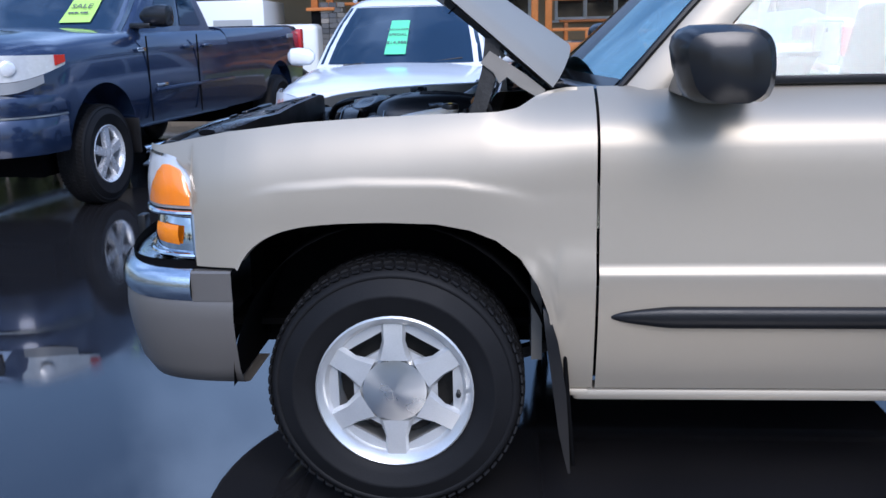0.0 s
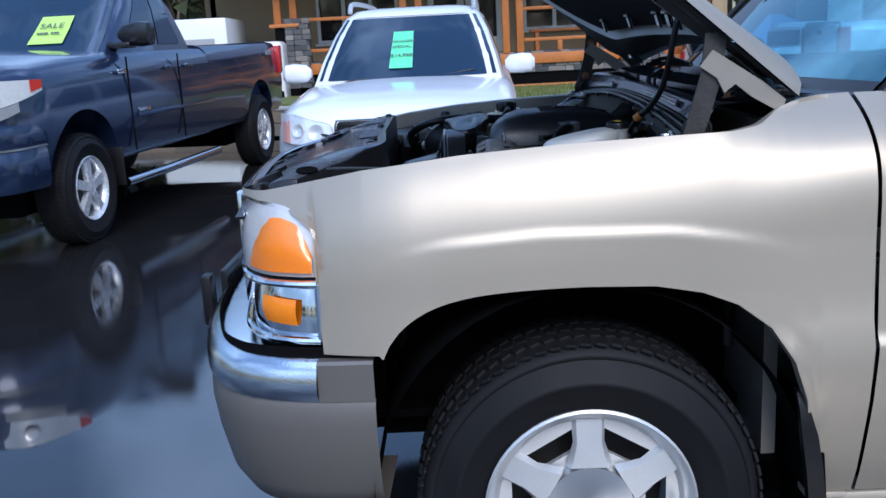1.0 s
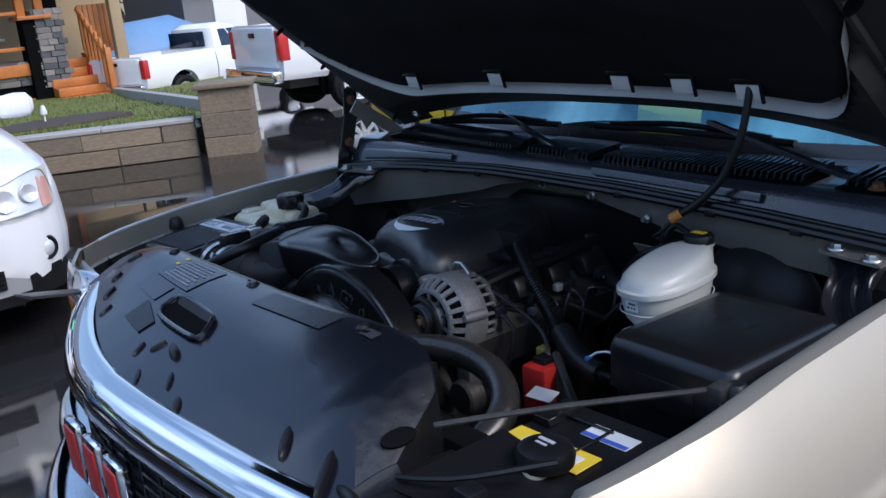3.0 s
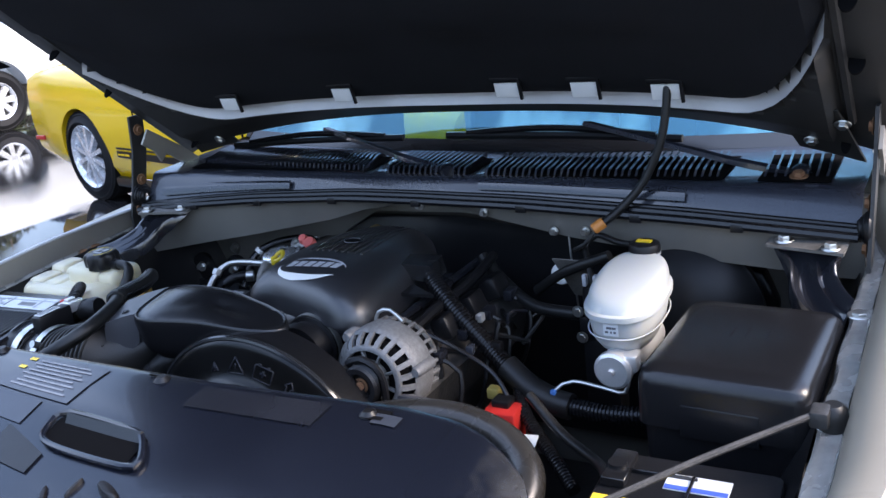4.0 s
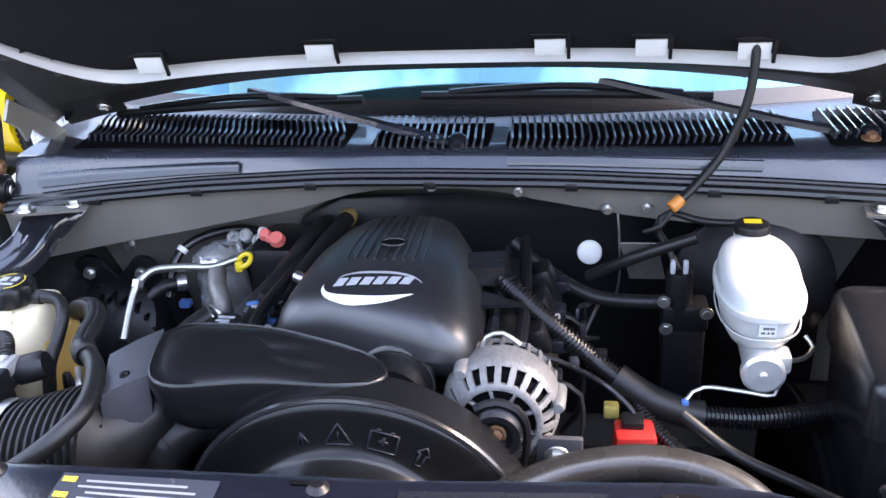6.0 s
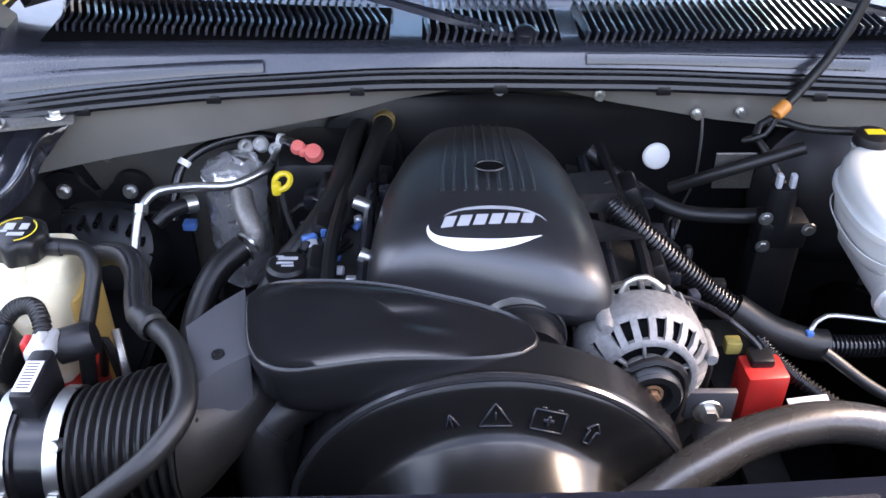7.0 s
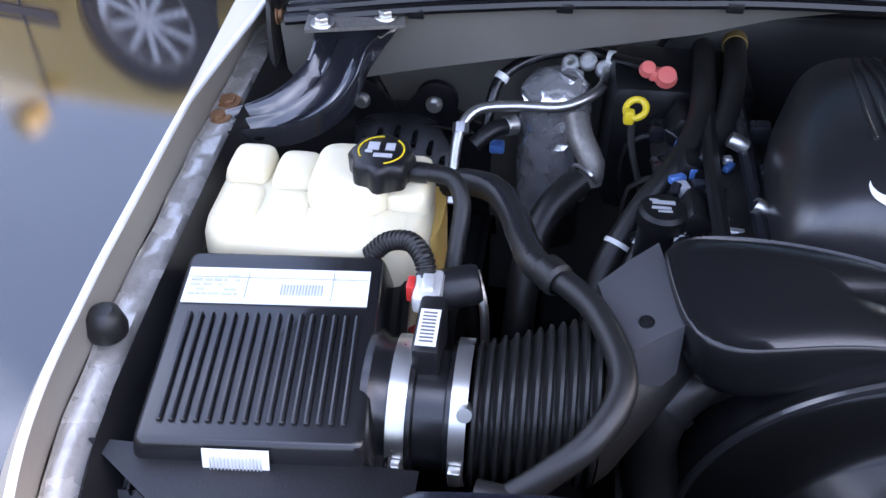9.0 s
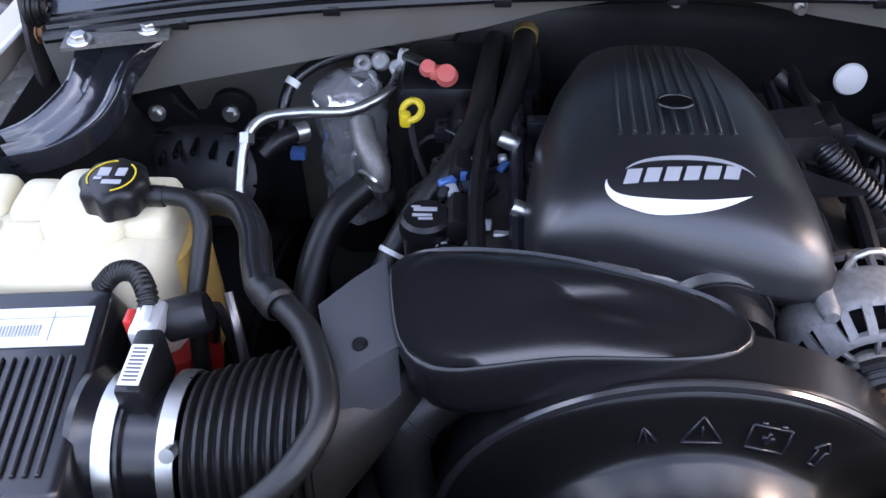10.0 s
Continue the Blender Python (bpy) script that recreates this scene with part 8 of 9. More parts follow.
P("cap_ring", lathe([(0.0235, 1.1242), (0.0235, 1.1248), (0.0252, 1.1248), (0.0252, 1.1242)], 36, Matrix.Translation((0.892, 0.655, 0)), arc=2.2), YELLOW_P, cp)
P("cap_ring", lathe([(0.0235, 1.1242), (0.0235, 1.1248), (0.0252, 1.1248), (0.0252, 1.1242)], 36, Matrix.Translation((0.892, 0.655, 0)) @ Matrix.Rotation(3.4, 4, "Z"), arc=2.2), YELLOW_P, cp)
for x, y, a, b in ((0.898, 0.664, 0.013, 0.012), (0.898, 0.646, 0.012, 0.010), (0.882, 0.652, 0.006, 0.020), (0.888, 0.668, 0.004, 0.008)):
    P("cap_symbol", rbox((x, y, 1.1248), (a, b, 0.001), 0), PRINT_GREY, cp)
hose("overflow_hose", [(0.893, 0.632, 1.098), (0.893, 0.602, 1.098), (0.890, 0.578, 1.093), (0.872, 0.566, 1.076), (0.845, 0.567, 1.050), (0.815, 0.570, 1.02), (0.80, 0.575, 0.95), (0.80, 0.58, 0.88)], 0.0100, HOSE, None, "black tank outlet hose", n=14, step=0.006)
P("outlet_nozzle", lathe([(0.0, 0.016), (0.0085, 0.016), (0.0115, 0.012), (0.0115, -0.016), (0, -0.016)], 16, axis((0.893, 0.622, 1.098), (0, 1, 0.05))), BLACK, tk)
sl = hose("coolant_hose", [(0.945, 0.590, 1.045), (0.928, 0.562, 1.062), (0.903, 0.532, 1.072), (0.862, 0.510, 1.074), (0.815, 0.497, 1.078), (0.778, 0.484, 1.083), (0.757, 0.466, 1.088)], 0.0155, HOSE, None, "long black coolant hose with a braided sleeve", n=16, step=0.007)
for k in range(6):
    a = 2 * math.pi * k / 6
    dy, dz = 0.0135 * math.cos(a), 0.0135 * math.sin(a)
    P("sleeve_strand", tube([(0.932, 0.567 + dy, 1.060 + dz), (0.903, 0.532 + dy, 1.072 + dz), (0.862, 0.510 + dy, 1.074 + dz), (0.815, 0.497 + dy, 1.078 + dz), (0.778, 0.484 + dy, 1.083 + dz)], 0.0032, 6, 0.012), BLACK_DUSTY, sl)
P("sleeve_end", tube([(0.765, 0.474, 1.086), (0.748, 0.455, 1.089), (0.712, 0.427, 1.092), (0.657, 0.405, 1.090), (0.620, 0.404, 1.083), (0.583, 0.426, 1.068), (0.560, 0.458, 1.050), (0.540, 0.50, 1.025), (0.53, 0.54, 1.0)], 0.0128, 16, 0.007), HOSE, sl)
P("hose_joint", lathe([(0.0155, -0.012), (0.0175, -0.010), (0.0175, 0.010), (0.0135, 0.014)], 18, axis((0.758, 0.467, 1.088), (-0.8, -0.6, 0.1))), HOSE, sl)
hose("breather_hose", [(0.800, 0.655, 1.055), (0.802, 0.635, 1.075), (0.792, 0.610, 1.086), (0.772, 0.594, 1.084), (0.755, 0.588, 1.072)], 0.010, HOSE, None, "short ribbed breather hose", n=12, corr=0.0016, pitch=0.005)
P("breather_valve", merge(lathe([(0, 0.022), (0.018, 0.022), (0.021, 0.016), (0.021, -0.02), (0, -0.02)], 18, axis((0.765, 0.558, 1.055), (0.2, -1, 0.2)))), BLACK, None)
hose("vacuum_line", [(0.845, 0.575, 0.93), (0.83, 0.555, 1.0), (0.83, 0.545, 0.90)], 0.006, HOSE, None, n=8)
hose("return_pipe", [(0.85, 0.548, 1.00), (0.82, 0.535, 0.97), (0.80, 0.53, 0.90)], 0.0055, STEEL, None, n=8)
hose("bleed_hose", [(0.545, 0.52, 1.03), (0.53, 0.42, 1.03), (0.54, 0.36, 1.0)], 0.013, HOSE, None, n=12)

# dryer wrapped in foil, pipes and fittings
rc = random.Random(14)
FOIL_Z = [(0.050, z) for z in lin(0.80, 0.985, 16)] + [(0.052, 0.992), (0.050, 1.003), (0.042, 1.012), (0.028, 1.018), (0.004, 1.020)]
ac = P("foil_can", loft([[(1.244 + (r + rc.uniform(-0.0065, 0.0035)) * math.cos(a + 0.12 * (i % 2)), 0.468 + (r + rc.uniform(-0.0065, 0.0035)) * math.sin(a + 0.12 * (i % 2)), z + rc.uniform(-0.005, 0.005)) for a in lin(0, 6.283 * 21 / 22, 22)] for i, (r, z) in enumerate(FOIL_Z)]), FOIL, None, "dryer can wrapped in crumpled foil", smooth=42)
P("can_base", lathe([(0, 0.80), (0.050, 0.80), (0.051, 0.74), (0, 0.74)], 24, Matrix.Translation((1.244, 0.468, 0))), BLACK, ac)
pp = hose("refrigerant_pipe", [(1.074, 0.601, 0.911), (1.119, 0.602, 0.951), (1.153, 0.597, 0.981), (1.177, 0.576, 0.997), (1.186, 0.528, 1.001), (1.190, 0.466, 1.001), (1.204, 0.434, 1.006), (1.232, 0.409, 1.010), (1.282, 0.400, 1.010), (1.299, 0.400, 1.001)], 0.0075, STEEL, None, "bent bright metal refrigerant pipe", n=12, step=0.006)
P("pipe_nut", merge(lathe([(0.008, -0.007), (0.0115, -0.007), (0.0115, 0.007), (0.008, 0.007)], 6, axis((1.153, 0.597, 0.981), (1, 0, 0.9)))), STEEL, pp)
hose("refrigerant_pipe", [(1.249, 0.451, 0.965), (1.260, 0.451, 0.988), (1.277, 0.451, 1.009), (1.300, 0.449, 1.016), (1.445, 0.449, 0.999)], 0.0095, STEEL, None, n=12, step=0.006)
P("pipe_flange", merge(*[lathe([(0, 0.006), (0.005, 0.006), (0.006, 0.010), (0.010, 0.010), (0.0125, 0.007), (0.0125, -0.008), (0, -0.008)], 18, axis((1.284, y, z), (-0.7, 0, 0.7))) for y, z in ((0.453, 1.016), (0.428, 1.021), (0.404, 1.010))], rbox((1.290, 0.440, 1.016), (0.012, 0.024, 0.012), 0.003)), ALU, pp)
hp = hose("pressure_fitting", [(1.160, 0.441, 1.006), (1.133, 0.434, 0.992), (1.106, 0.417, 0.970), (1.098, 0.419, 0.947)], 0.017, ALU_CAST, None, "cast alloy hose fitting", n=14)
for t in (0.0, 0.5, 1.0):
    c = Vector((1.098, 0.426, 0.956)).lerp(Vector((1.080, 0.442, 0.946)), t)
    P("crimp_ring", lathe([(0.019, -0.003), (0.0215, -0.002), (0.0215, 0.002), (0.019, 0.003)], 18, axis(c, (-0.7, 0.6, -0.4))), STEEL, hp)
hose("suction_hose", [(1.080, 0.432, 0.961), (1.049, 0.462, 0.947), (1.012, 0.483, 0.920), (0.965, 0.494, 0.883), (0.917, 0.497, 0.820), (0.896, 0.492, 0.745)], 0.020, HOSE, None, "thick black suction hose", n=16)
hose("pressure_switch", [(1.193, 0.527, 0.965), (1.171, 0.555, 0.969), (1.154, 0.578, 0.954)], 0.012, BLACK, None, n=12)
P("switch_ring", lathe([(0.0115, -0.010), (0.0145, -0.008), (0.0145, 0.008), (0.0115, 0.010)], 16, axis((1.191, 0.531, 0.966), (-0.5, 0.8, 0.1))), STEEL, None)
P("blue_connector", rbox((1.229, 0.550, 0.901), (0.02, 0.022, 0.014), 0.003), BLUE_P, None)
hose("positive_cable", [(1.201, 0.567, 0.929), (1.232, 0.561, 0.978), (1.258, 0.548, 1.004), (1.285, 0.504, 1.022), (1.302, 0.441, 1.028), (1.289, 0.394, 1.026), (1.205, 0.358, 1.064)], 0.0085, BLACK_SATIN, None, "black cable with a red terminal cap", n=10)
for c, d in (((1.256, 0.549, 1.003), (0.5, -0.4, 0.5)), ((1.290, 0.396, 1.026), (-0.3, -1, 0))):
    P("cable_band", lathe([(0.009, -0.005), (0.0105, -0.005), (0.0105, 0.005), (0.009, 0.005)], 14, axis(c, d)), WHITE_P, None)
P("red_terminal_cap", merge(lathe([(0, 0.014), (0.012, 0.012), (0.015, 0.0), (0.012, -0.006), (0, -0.006)], 16, axis((1.188, 0.330, 1.058), (-0.6, 0, 0.8))), lathe([(0, 0.012), (0.009, 0.010), (0.012, 0.0), (0, -0.006)], 14, axis((1.196, 0.354, 1.064), (-0.6, 0, 0.8))), rbox((1.192, 0.342, 1.061), (0.018, 0.022, 0.016), 0.005)), RED_DULL, None, "faded red terminal cap")
hose("heater_hose", [(1.33, 0.268, 1.030), (1.285, 0.271, 1.046), (1.20, 0.279, 1.050), (1.115, 0.291, 1.040), (1.05, 0.318, 1.02), (1.0, 0.36, 0.985), (0.94, 0.40, 0.93), (0.88, 0.41, 0.87)], 0.0155, HOSE, None, "black heater hose", n=14)
hose("heater_hose", [(1.34, 0.224, 1.040), (1.300, 0.228, 1.054), (1.20, 0.240, 1.054), (1.10, 0.263, 1.036), (1.035, 0.30, 1.01), (0.98, 0.345, 0.97), (0.92, 0.38, 0.91)], 0.0155, HOSE, None, "black heater hose", n=14)
P("hose_band", lathe([(0.016, -0.009), (0.0175, -0.009), (0.0175, 0.009), (0.016, 0.009)], 16, axis((1.300, 0.228, 1.054), (1, -0.1, 0))), mat("brass_band", (0.30, 0.20, 0.07), 0.5, 0.3), None)
for c, d in (((0.965, 0.385, 0.955), (-0.6, 0.4, -0.6)), ((0.965, 0.355, 0.955), (-0.6, 0.4, -0.6))):
    P("tie_band", lathe([(0.016, -0.003), (0.0175, -0.003), (0.0175, 0.003), (0.016, 0.003)], 16, axis(c, d)), WHITE_P, None)
P("blower_case", rbox((1.26, 0.30, 0.93), (0.14, 0.20, 0.22), 0.03), BLACK, None)

# ---- alternator ----
AC = Vector((0.775, -0.103, 0.996))
AM = axis(AC, (-1, 0.0, 0.06), (0, 1, 0))
al = P("alternator", lathe([(0.0785, -0.058), (0.0805, -0.054), (0.0815, -0.040), (0.0805, -0.020), (0.0785, -0.010), (0.0745, -0.006), (0.072, -0.012)], 56, AM), ALU_OX, None, "oxidised cast alloy alternator with slotted case")
P("case_rear", lathe([(0.0, -0.105), (0.050, -0.105), (0.066, -0.098), (0.075, -0.084), (0.077, -0.078), (0.07, -0.076)], 48, AM), ALU_CAST, al)
# added near-black core, painted as the shade behind the slots
P("case_shade", lathe([(0.0, 0.008), (0.050, 0.008), (0.066, -0.004), (0.0715, -0.02), (0.0715, -0.08), (0, -0.08)], 40, AM), DARK, al)
for i in range(22):
    a = 2 * math.pi * i / 22
    w = 0.0105 if i in (3, 14) else 0.0043
    bm = loft([[(0.0585, -w, 0.017), (0.0585, w, 0.017), (0.057, w, 0.011), (0.057, -w, 0.011)], [(0.068, -w, 0.0095), (0.068, w, 0.0095), (0.0645, w, 0.004), (0.0645, -w, 0.004)], [(0.0775, -w, -0.007), (0.0775, w, -0.007), (0.073, w, -0.009), (0.073, -w, -0.009)]])
    bm.transform(AM @ Matrix.Rotation(a, 4, "Z"))
    P("vent_bar", bm, ALU_OX, al)
for i in range(26):
    bm = rbox((0.0755, 0, -0.067), (0.008, 0.006, 0.024), 0.001, 1)
    bm.transform(AM @ Matrix.Rotation(2 * math.pi * i / 26, 4, "Z"))
    P("rear_fin", bm, ALU_OX, al)
P("case_ring", lathe([(0.0500, 0.008), (0.0500, 0.0165), (0.0515, 0.0185), (0.0570, 0.0185), (0.0600, 0.0165), (0.0595, 0.010)], 48, AM), ALU_OX, al)
for i in range(9):
    bm = rbox((0.042, 0, 0.013), (0.020, 0.0042, 0.008), 0.001, 1)
    bm.transform(AM @ Matrix.Rotation(2 * math.pi * i / 9 + 0.2, 4, "Z"))
    P("face_spoke", bm, ALU_OX, al)
P("bearing_boss", lathe([(0.0, 0.022), (0.026, 0.022), (0.032, 0.016), (0.033, 0.008)], 30, AM), ALU_CAST, al)
for i in range(3):
    bm = merge(lathe([(0, 0.03), (0.007, 0.03), (0.010, 0.022), (0.011, -0.02)], 14, Matrix.Translation((0.080, 0, -0.03))))
    bm.transform(AM @ Matrix.Rotation(0.7 + 2.1 * i, 4, "Z"))
    P("case_lug", bm, ALU_OX, al)
pu = P("pulley", lathe([(0.0, 0.044), (0.010, 0.044), (0.012, 0.040), (0.020, 0.040), (0.0225, 0.049), (0.032, 0.051), (0.035, 0.047), (0.032, 0.043), (0.035, 0.040), (0.032, 0.037), (0.035, 0.034), (0.032, 0.031), (0.035, 0.028), (0.030, 0.024)], 36, AM), BLACK, al, "black ribbed pulley")
P("pulley_nut", bolt(AM @ Vector((0, 0, 0.042)), AM.to_3x3() @ Vector((0, 0, 1)), 0.0085, 0.009), RUST, pu)
P("drive_belt", tube([(0.742, -0.075, 1.03), (0.742, -0.104, 1.042), (0.742, -0.138, 1.02), (0.742, -0.138, 0.95), (0.742, -0.10, 0.84)], 0.006, 6), BLACK, al)
br = P("alternator_bracket", merge(rbox((0.760, -0.184, 0.955), (0.010, 0.062, 0.046), 0.003), rbox((0.765, -0.195, 0.885), (0.03, 0.040, 0.10), 0.006)), PLATE_STEEL, None, "grey steel alternator bracket")
P("bracket_bolt", merge(lathe([(0, 0.003), (0.014, 0.003), (0.015, 0)], 20, axis((0.755, -0.181, 0.950), (-1, 0, 0))), bolt((0.752, -0.181, 0.950), (-1, 0, 0), 0.0115, 0.012)), STEEL, br)
P("bracket_web", rbox((0.80, -0.155, 0.935), (0.03, 0.03, 0.09), 0.008), ALU_CAST, br)
hose("charge_lead", [(0.862, -0.14, 1.045), (0.880, -0.19, 1.015), (0.905, -0.245, 0.965), (0.885, -0.285, 0.935), (0.872, -0.300, 0.900)], 0.004, BLACK_DUSTY, None, n=8)
hose("lift_loop", [(0.835, -0.075, 1.06), (0.838, -0.082, 1.082), (0.840, -0.105, 1.088), (0.840, -0.128, 1.070)], 0.0035, STEEL, al, n=8)
P("belt_tensioner", merge(lathe([(0, 0.02), (0.03, 0.02), (0.034, 0.015), (0.034, -0.015), (0, -0.02)], 24, axis((0.755, -0.20, 0.87), (-1, 0, 0))), lathe([(0, 0.02), (0.05, 0.02), (0.054, 0.015), (0.054, -0.015), (0, -0.02)], 28, axis((0.76, -0.08, 0.84), (-1, 0, 0)))), GREASY, None)

# ---- driver side: looms, junction, brakes, fuse box, battery ----
hose("loom_tube", [(1.030, -0.080, 1.095), (0.998, -0.100, 1.078), (0.972, -0.160, 1.030), (0.955, -0.225, 0.978), (0.935, -0.275, 0.948)], 0.0155, BLACK_SATIN, None, "black corrugated wiring conduit", n=14, corr=0.0035, pitch=0.0062)
hose("loom_wrap", [(0.942, -0.262, 0.955), (0.925, -0.310, 0.930), (0.915, -0.360, 0.915), (0.912, -0.39, 0.912)], 0.0225, HOSE, None, "taped wiring junction", n=14)
hose("loom_tube", [(0.912, -0.385, 0.912), (0.914, -0.470, 0.910), (0.93, -0.560, 0.915), (0.95, -0.62, 0.915)], 0.0145, BLACK_SATIN, None, "black corrugated wiring conduit", n=14, corr=0.0035, pitch=0.0062)
hose("loom_tube", [(0.930, -0.285, 0.935), (0.888, -0.312, 0.912), (0.850, -0.350, 0.895), (0.800, -0.405, 0.880), (0.76, -0.45, 0.86)], 0.010, BLACK_SATIN, None, "black corrugated wiring conduit", n=12, corr=0.003, pitch=0.006)
P("loom_clip", rbox((0.955, -0.238, 0.984), (0.016, 0.022, 0.018), 0.003), BLACK, None)
hose("battery_cable", [(0.84, -0.35, 0.965), (0.80, -0.42, 0.93), (0.74, -0.50, 0.93), (0.66, -0.545, 0.96)], 0.008, HOSE, None, n=10)
jb = P("junction_box", rbox((0.862, -0.288, 0.872), (0.050, 0.058, 0.10), 0.006, m=Matrix.Rotation(0.08, 4, "Z")), RED, None, "red plastic junction cover")
P("junction_lug", rbox((0.872, -0.285, 0.927), (0.03, 0.032, 0.014), 0.004), BLACK, jb)
P("yellow_clip", rbox((0.90, -0.255, 0.925), (0.02, 0.022, 0.02), 0.003), mat("olive_clip", (0.28, 0.22, 0.06), 0.5), None)
P("white_tag", rbox((0.812, -0.340, 0.895), (0.032, 0.055, 0.002), 0.0008, m=Matrix.Rotation(radians(-14), 4, "Y") @ Matrix.Rotation(0.12, 4, "Z")), PAPER, None, "white cable tag with small print")

bo = P("brake_booster", lathe([(0, 0.075), (0.05, 0.072), (0.085, 0.055), (0.125, 0.03), (0.132, 0.012), (0.138, 0.008), (0.138, -0.004), (0.13, -0.03), (0.09, -0.10), (0, -0.11)], 40, axis((1.235, -0.50, 0.965), (-1, 0, 0.05))), DARK_STEEL, None, "black brake booster drum")
mc = P("master_cylinder", merge(lathe([(0, 0.10), (0.026, 0.10), (0.028, 0.09), (0.030, -0.06), (0, -0.06)], 24, axis((1.01, -0.472, 0.992), (-1, 0.04, 0.0)))), ALU_CAST, None, "cast alloy brake master cylinder")
mc.data.materials[0] = ALU
P("cylinder_end", lathe([(0, 0.010), (0.0045, 0.010), (0.006, 0.004), (0.026, 0.004), (0.031, 0.0), (0.031, -0.012), (0, -0.012)], 30, axis((0.908, -0.466, 0.990), (-1, 0.04, 0.0))), ALU, mc)
P("cylinder_port", rbox((0.93, -0.49, 1.002), (0.035, 0.03, 0.03), 0.006), ALU, mc)
RES = Vector((1.005, -0.466, 0))
rings = []
for z, a, b in ((1.005, 0.045, 0.035), (1.016, 0.066, 0.048), (1.034, 0.080, 0.058), (1.060, 0.086, 0.063), (1.076, 0.088, 0.065), (1.078, 0.094, 0.071), (1.087, 0.094, 0.071), (1.089, 0.089, 0.066), (1.108, 0.088, 0.065), (1.118, 0.084, 0.062), (1.124, 0.076, 0.055), (1.127, 0.060, 0.043), (1.128, 0.004, 0.003)):
    rings.append([(RES.x + 1.06 * a * u, RES.y + 0.89 * b * v, z - (0.008 if z > 1.10 else 0) + (0.18 * a * u if z > 1.09 else 0.05 * a * u)) for u, v in oval(1, 1, 36, 2.5)])
rv = P("brake_reservoir", loft(rings), RESERVOIR, None, "white translucent brake fluid reservoir with a black cap", smooth=60)
P("reservoir_neck", lathe([(0.024, 1.095), (0.024, 1.120), (0.027, 1.122), (0.027, 1.127), (0, 1.127)], 24, Matrix.Translation((RES.x + 0.090, RES.y, 0))), RESERVOIR, rv)
P("reservoir_cap", lathe([(0, 0.014), (0.018, 0.014), (0.025, 0.011), (0.027, 0.006), (0.027, -0.004), (0, -0.004)], 26, Matrix.Translation((RES.x + 0.090, RES.y, 1.130))), BLACK, rv)
P("cap_print", merge(rbox((RES.x + 0.090, RES.y, 1.1446), (0.014, 0.026, 0.001), 0)), YELLOW_P, rv)
P("reservoir_seam", tube([(RES.x + 0.094 * u, RES.y + 0.0585 * v, 1.048 + 0.05 * 0.088 * u) for u, v in oval(1, 1, 36, 2.5) + oval(1, 1, 36, 2.5)[:1]], 0.0012, 6, 0.02), RESERVOIR, rv)
RM = Matrix.Translation((0.9115, -0.466, 1.060)) @ Matrix(((0, 0, -1, 0), (-1, 0, 0, 0), (0, 1, 0, 0), (0, 0, 0, 1)))
bm = rbox((0, 0, 0), (0.024, 0.020, 0.001), 0)
bm.transform(RM)
rl = P("reservoir_label", bm, PAPER, rv)
P("label_marks", bars(0.018, 0.014, 2, RM @ Matrix.Translation((0, 0, 0.001)), 0.9, 8), PRINT, rl)
hose("brake_pipe", [(0.93, -0.505, 1.0), (0.952, -0.53, 0.992), (0.972, -0.545, 0.998), (0.985, -0.535, 1.01)], 0.0035, STEEL, mc, n=8)
hose("brake_pipe", [(0.92, -0.49, 0.985), (0.91, -0.485, 0.955), (0.923, -0.444, 0.950), (0.930, -0.388, 0.950), (0.912, -0.362, 0.938), (0.905, -0.36, 0.90)], 0.0035, STEEL, mc, n=8)
P("pipe_cap", rbox((0.909, -0.361, 0.934), (0.010, 0.010, 0.014), 0.002), BLUE_P, mc)
hose("vacuum_hose", [(1.21, -0.09, 1.05), (1.18, -0.15, 1.01), (1.145, -0.225, 0.982), (1.132, -0.30, 0.980), (1.13, -0.345, 0.982)], 0.012, HOSE, None, "black vacuum hose", n=12)
pv = P("purge_valve", merge(rbox((1.115, -0.375, 0.97), (0.05, 0.075, 0.05), 0.008), lathe([(0, 0.06), (0.020, 0.06), (0.022, 0.05), (0.022, -0.02), (0, -0.02)], 20, Matrix.Translation((1.11, -0.365, 0.99))), rbox((1.12, -0.375, 0.87), (0.05, 0.07, 0.16), 0.01)), BLACK, None, "black vacuum valve with silver screws")
for y, z in ((-0.345, 0.955), (-0.408, 0.985), (-0.34, 1.005)):
    P("valve_screw", bolt((1.087, y, z), (-1, 0, 0), 0.007, 0.005), STEEL, pv)
P("valve_plug", merge(rbox((1.10, -0.372, 1.062), (0.012, 0.008, 0.022), 0.002), rbox((1.10, -0.352, 1.062), (0.012, 0.008, 0.022), 0.002)), PRINT_GREY, pv)
hose("vacuum_line", [(1.11, -0.362, 1.05), (1.14, -0.345, 1.08), (1.17, -0.33, 1.10), (1.18, -0.35, 1.12), (1.16, -0.40, 1.115), (1.14, -0.46, 1.12)], 0.006, HOSE, None, n=10)
hose("booster_pipe", [(1.13, -0.39, 1.10), (1.14, -0.30, 1.06), (1.18, -0.22, 1.0)], 0.010, HOSE, None, n=10)
P("heat_shield", sheet(lambda u, v: Vector((1.20 - 0.05 * u, -0.29 - 0.06 * v + 0.02 * u, 0.99 + 0.09 * u)), lin(0, 1, 4), lin(0, 1, 3), 0.003), ALU_CAST, None)

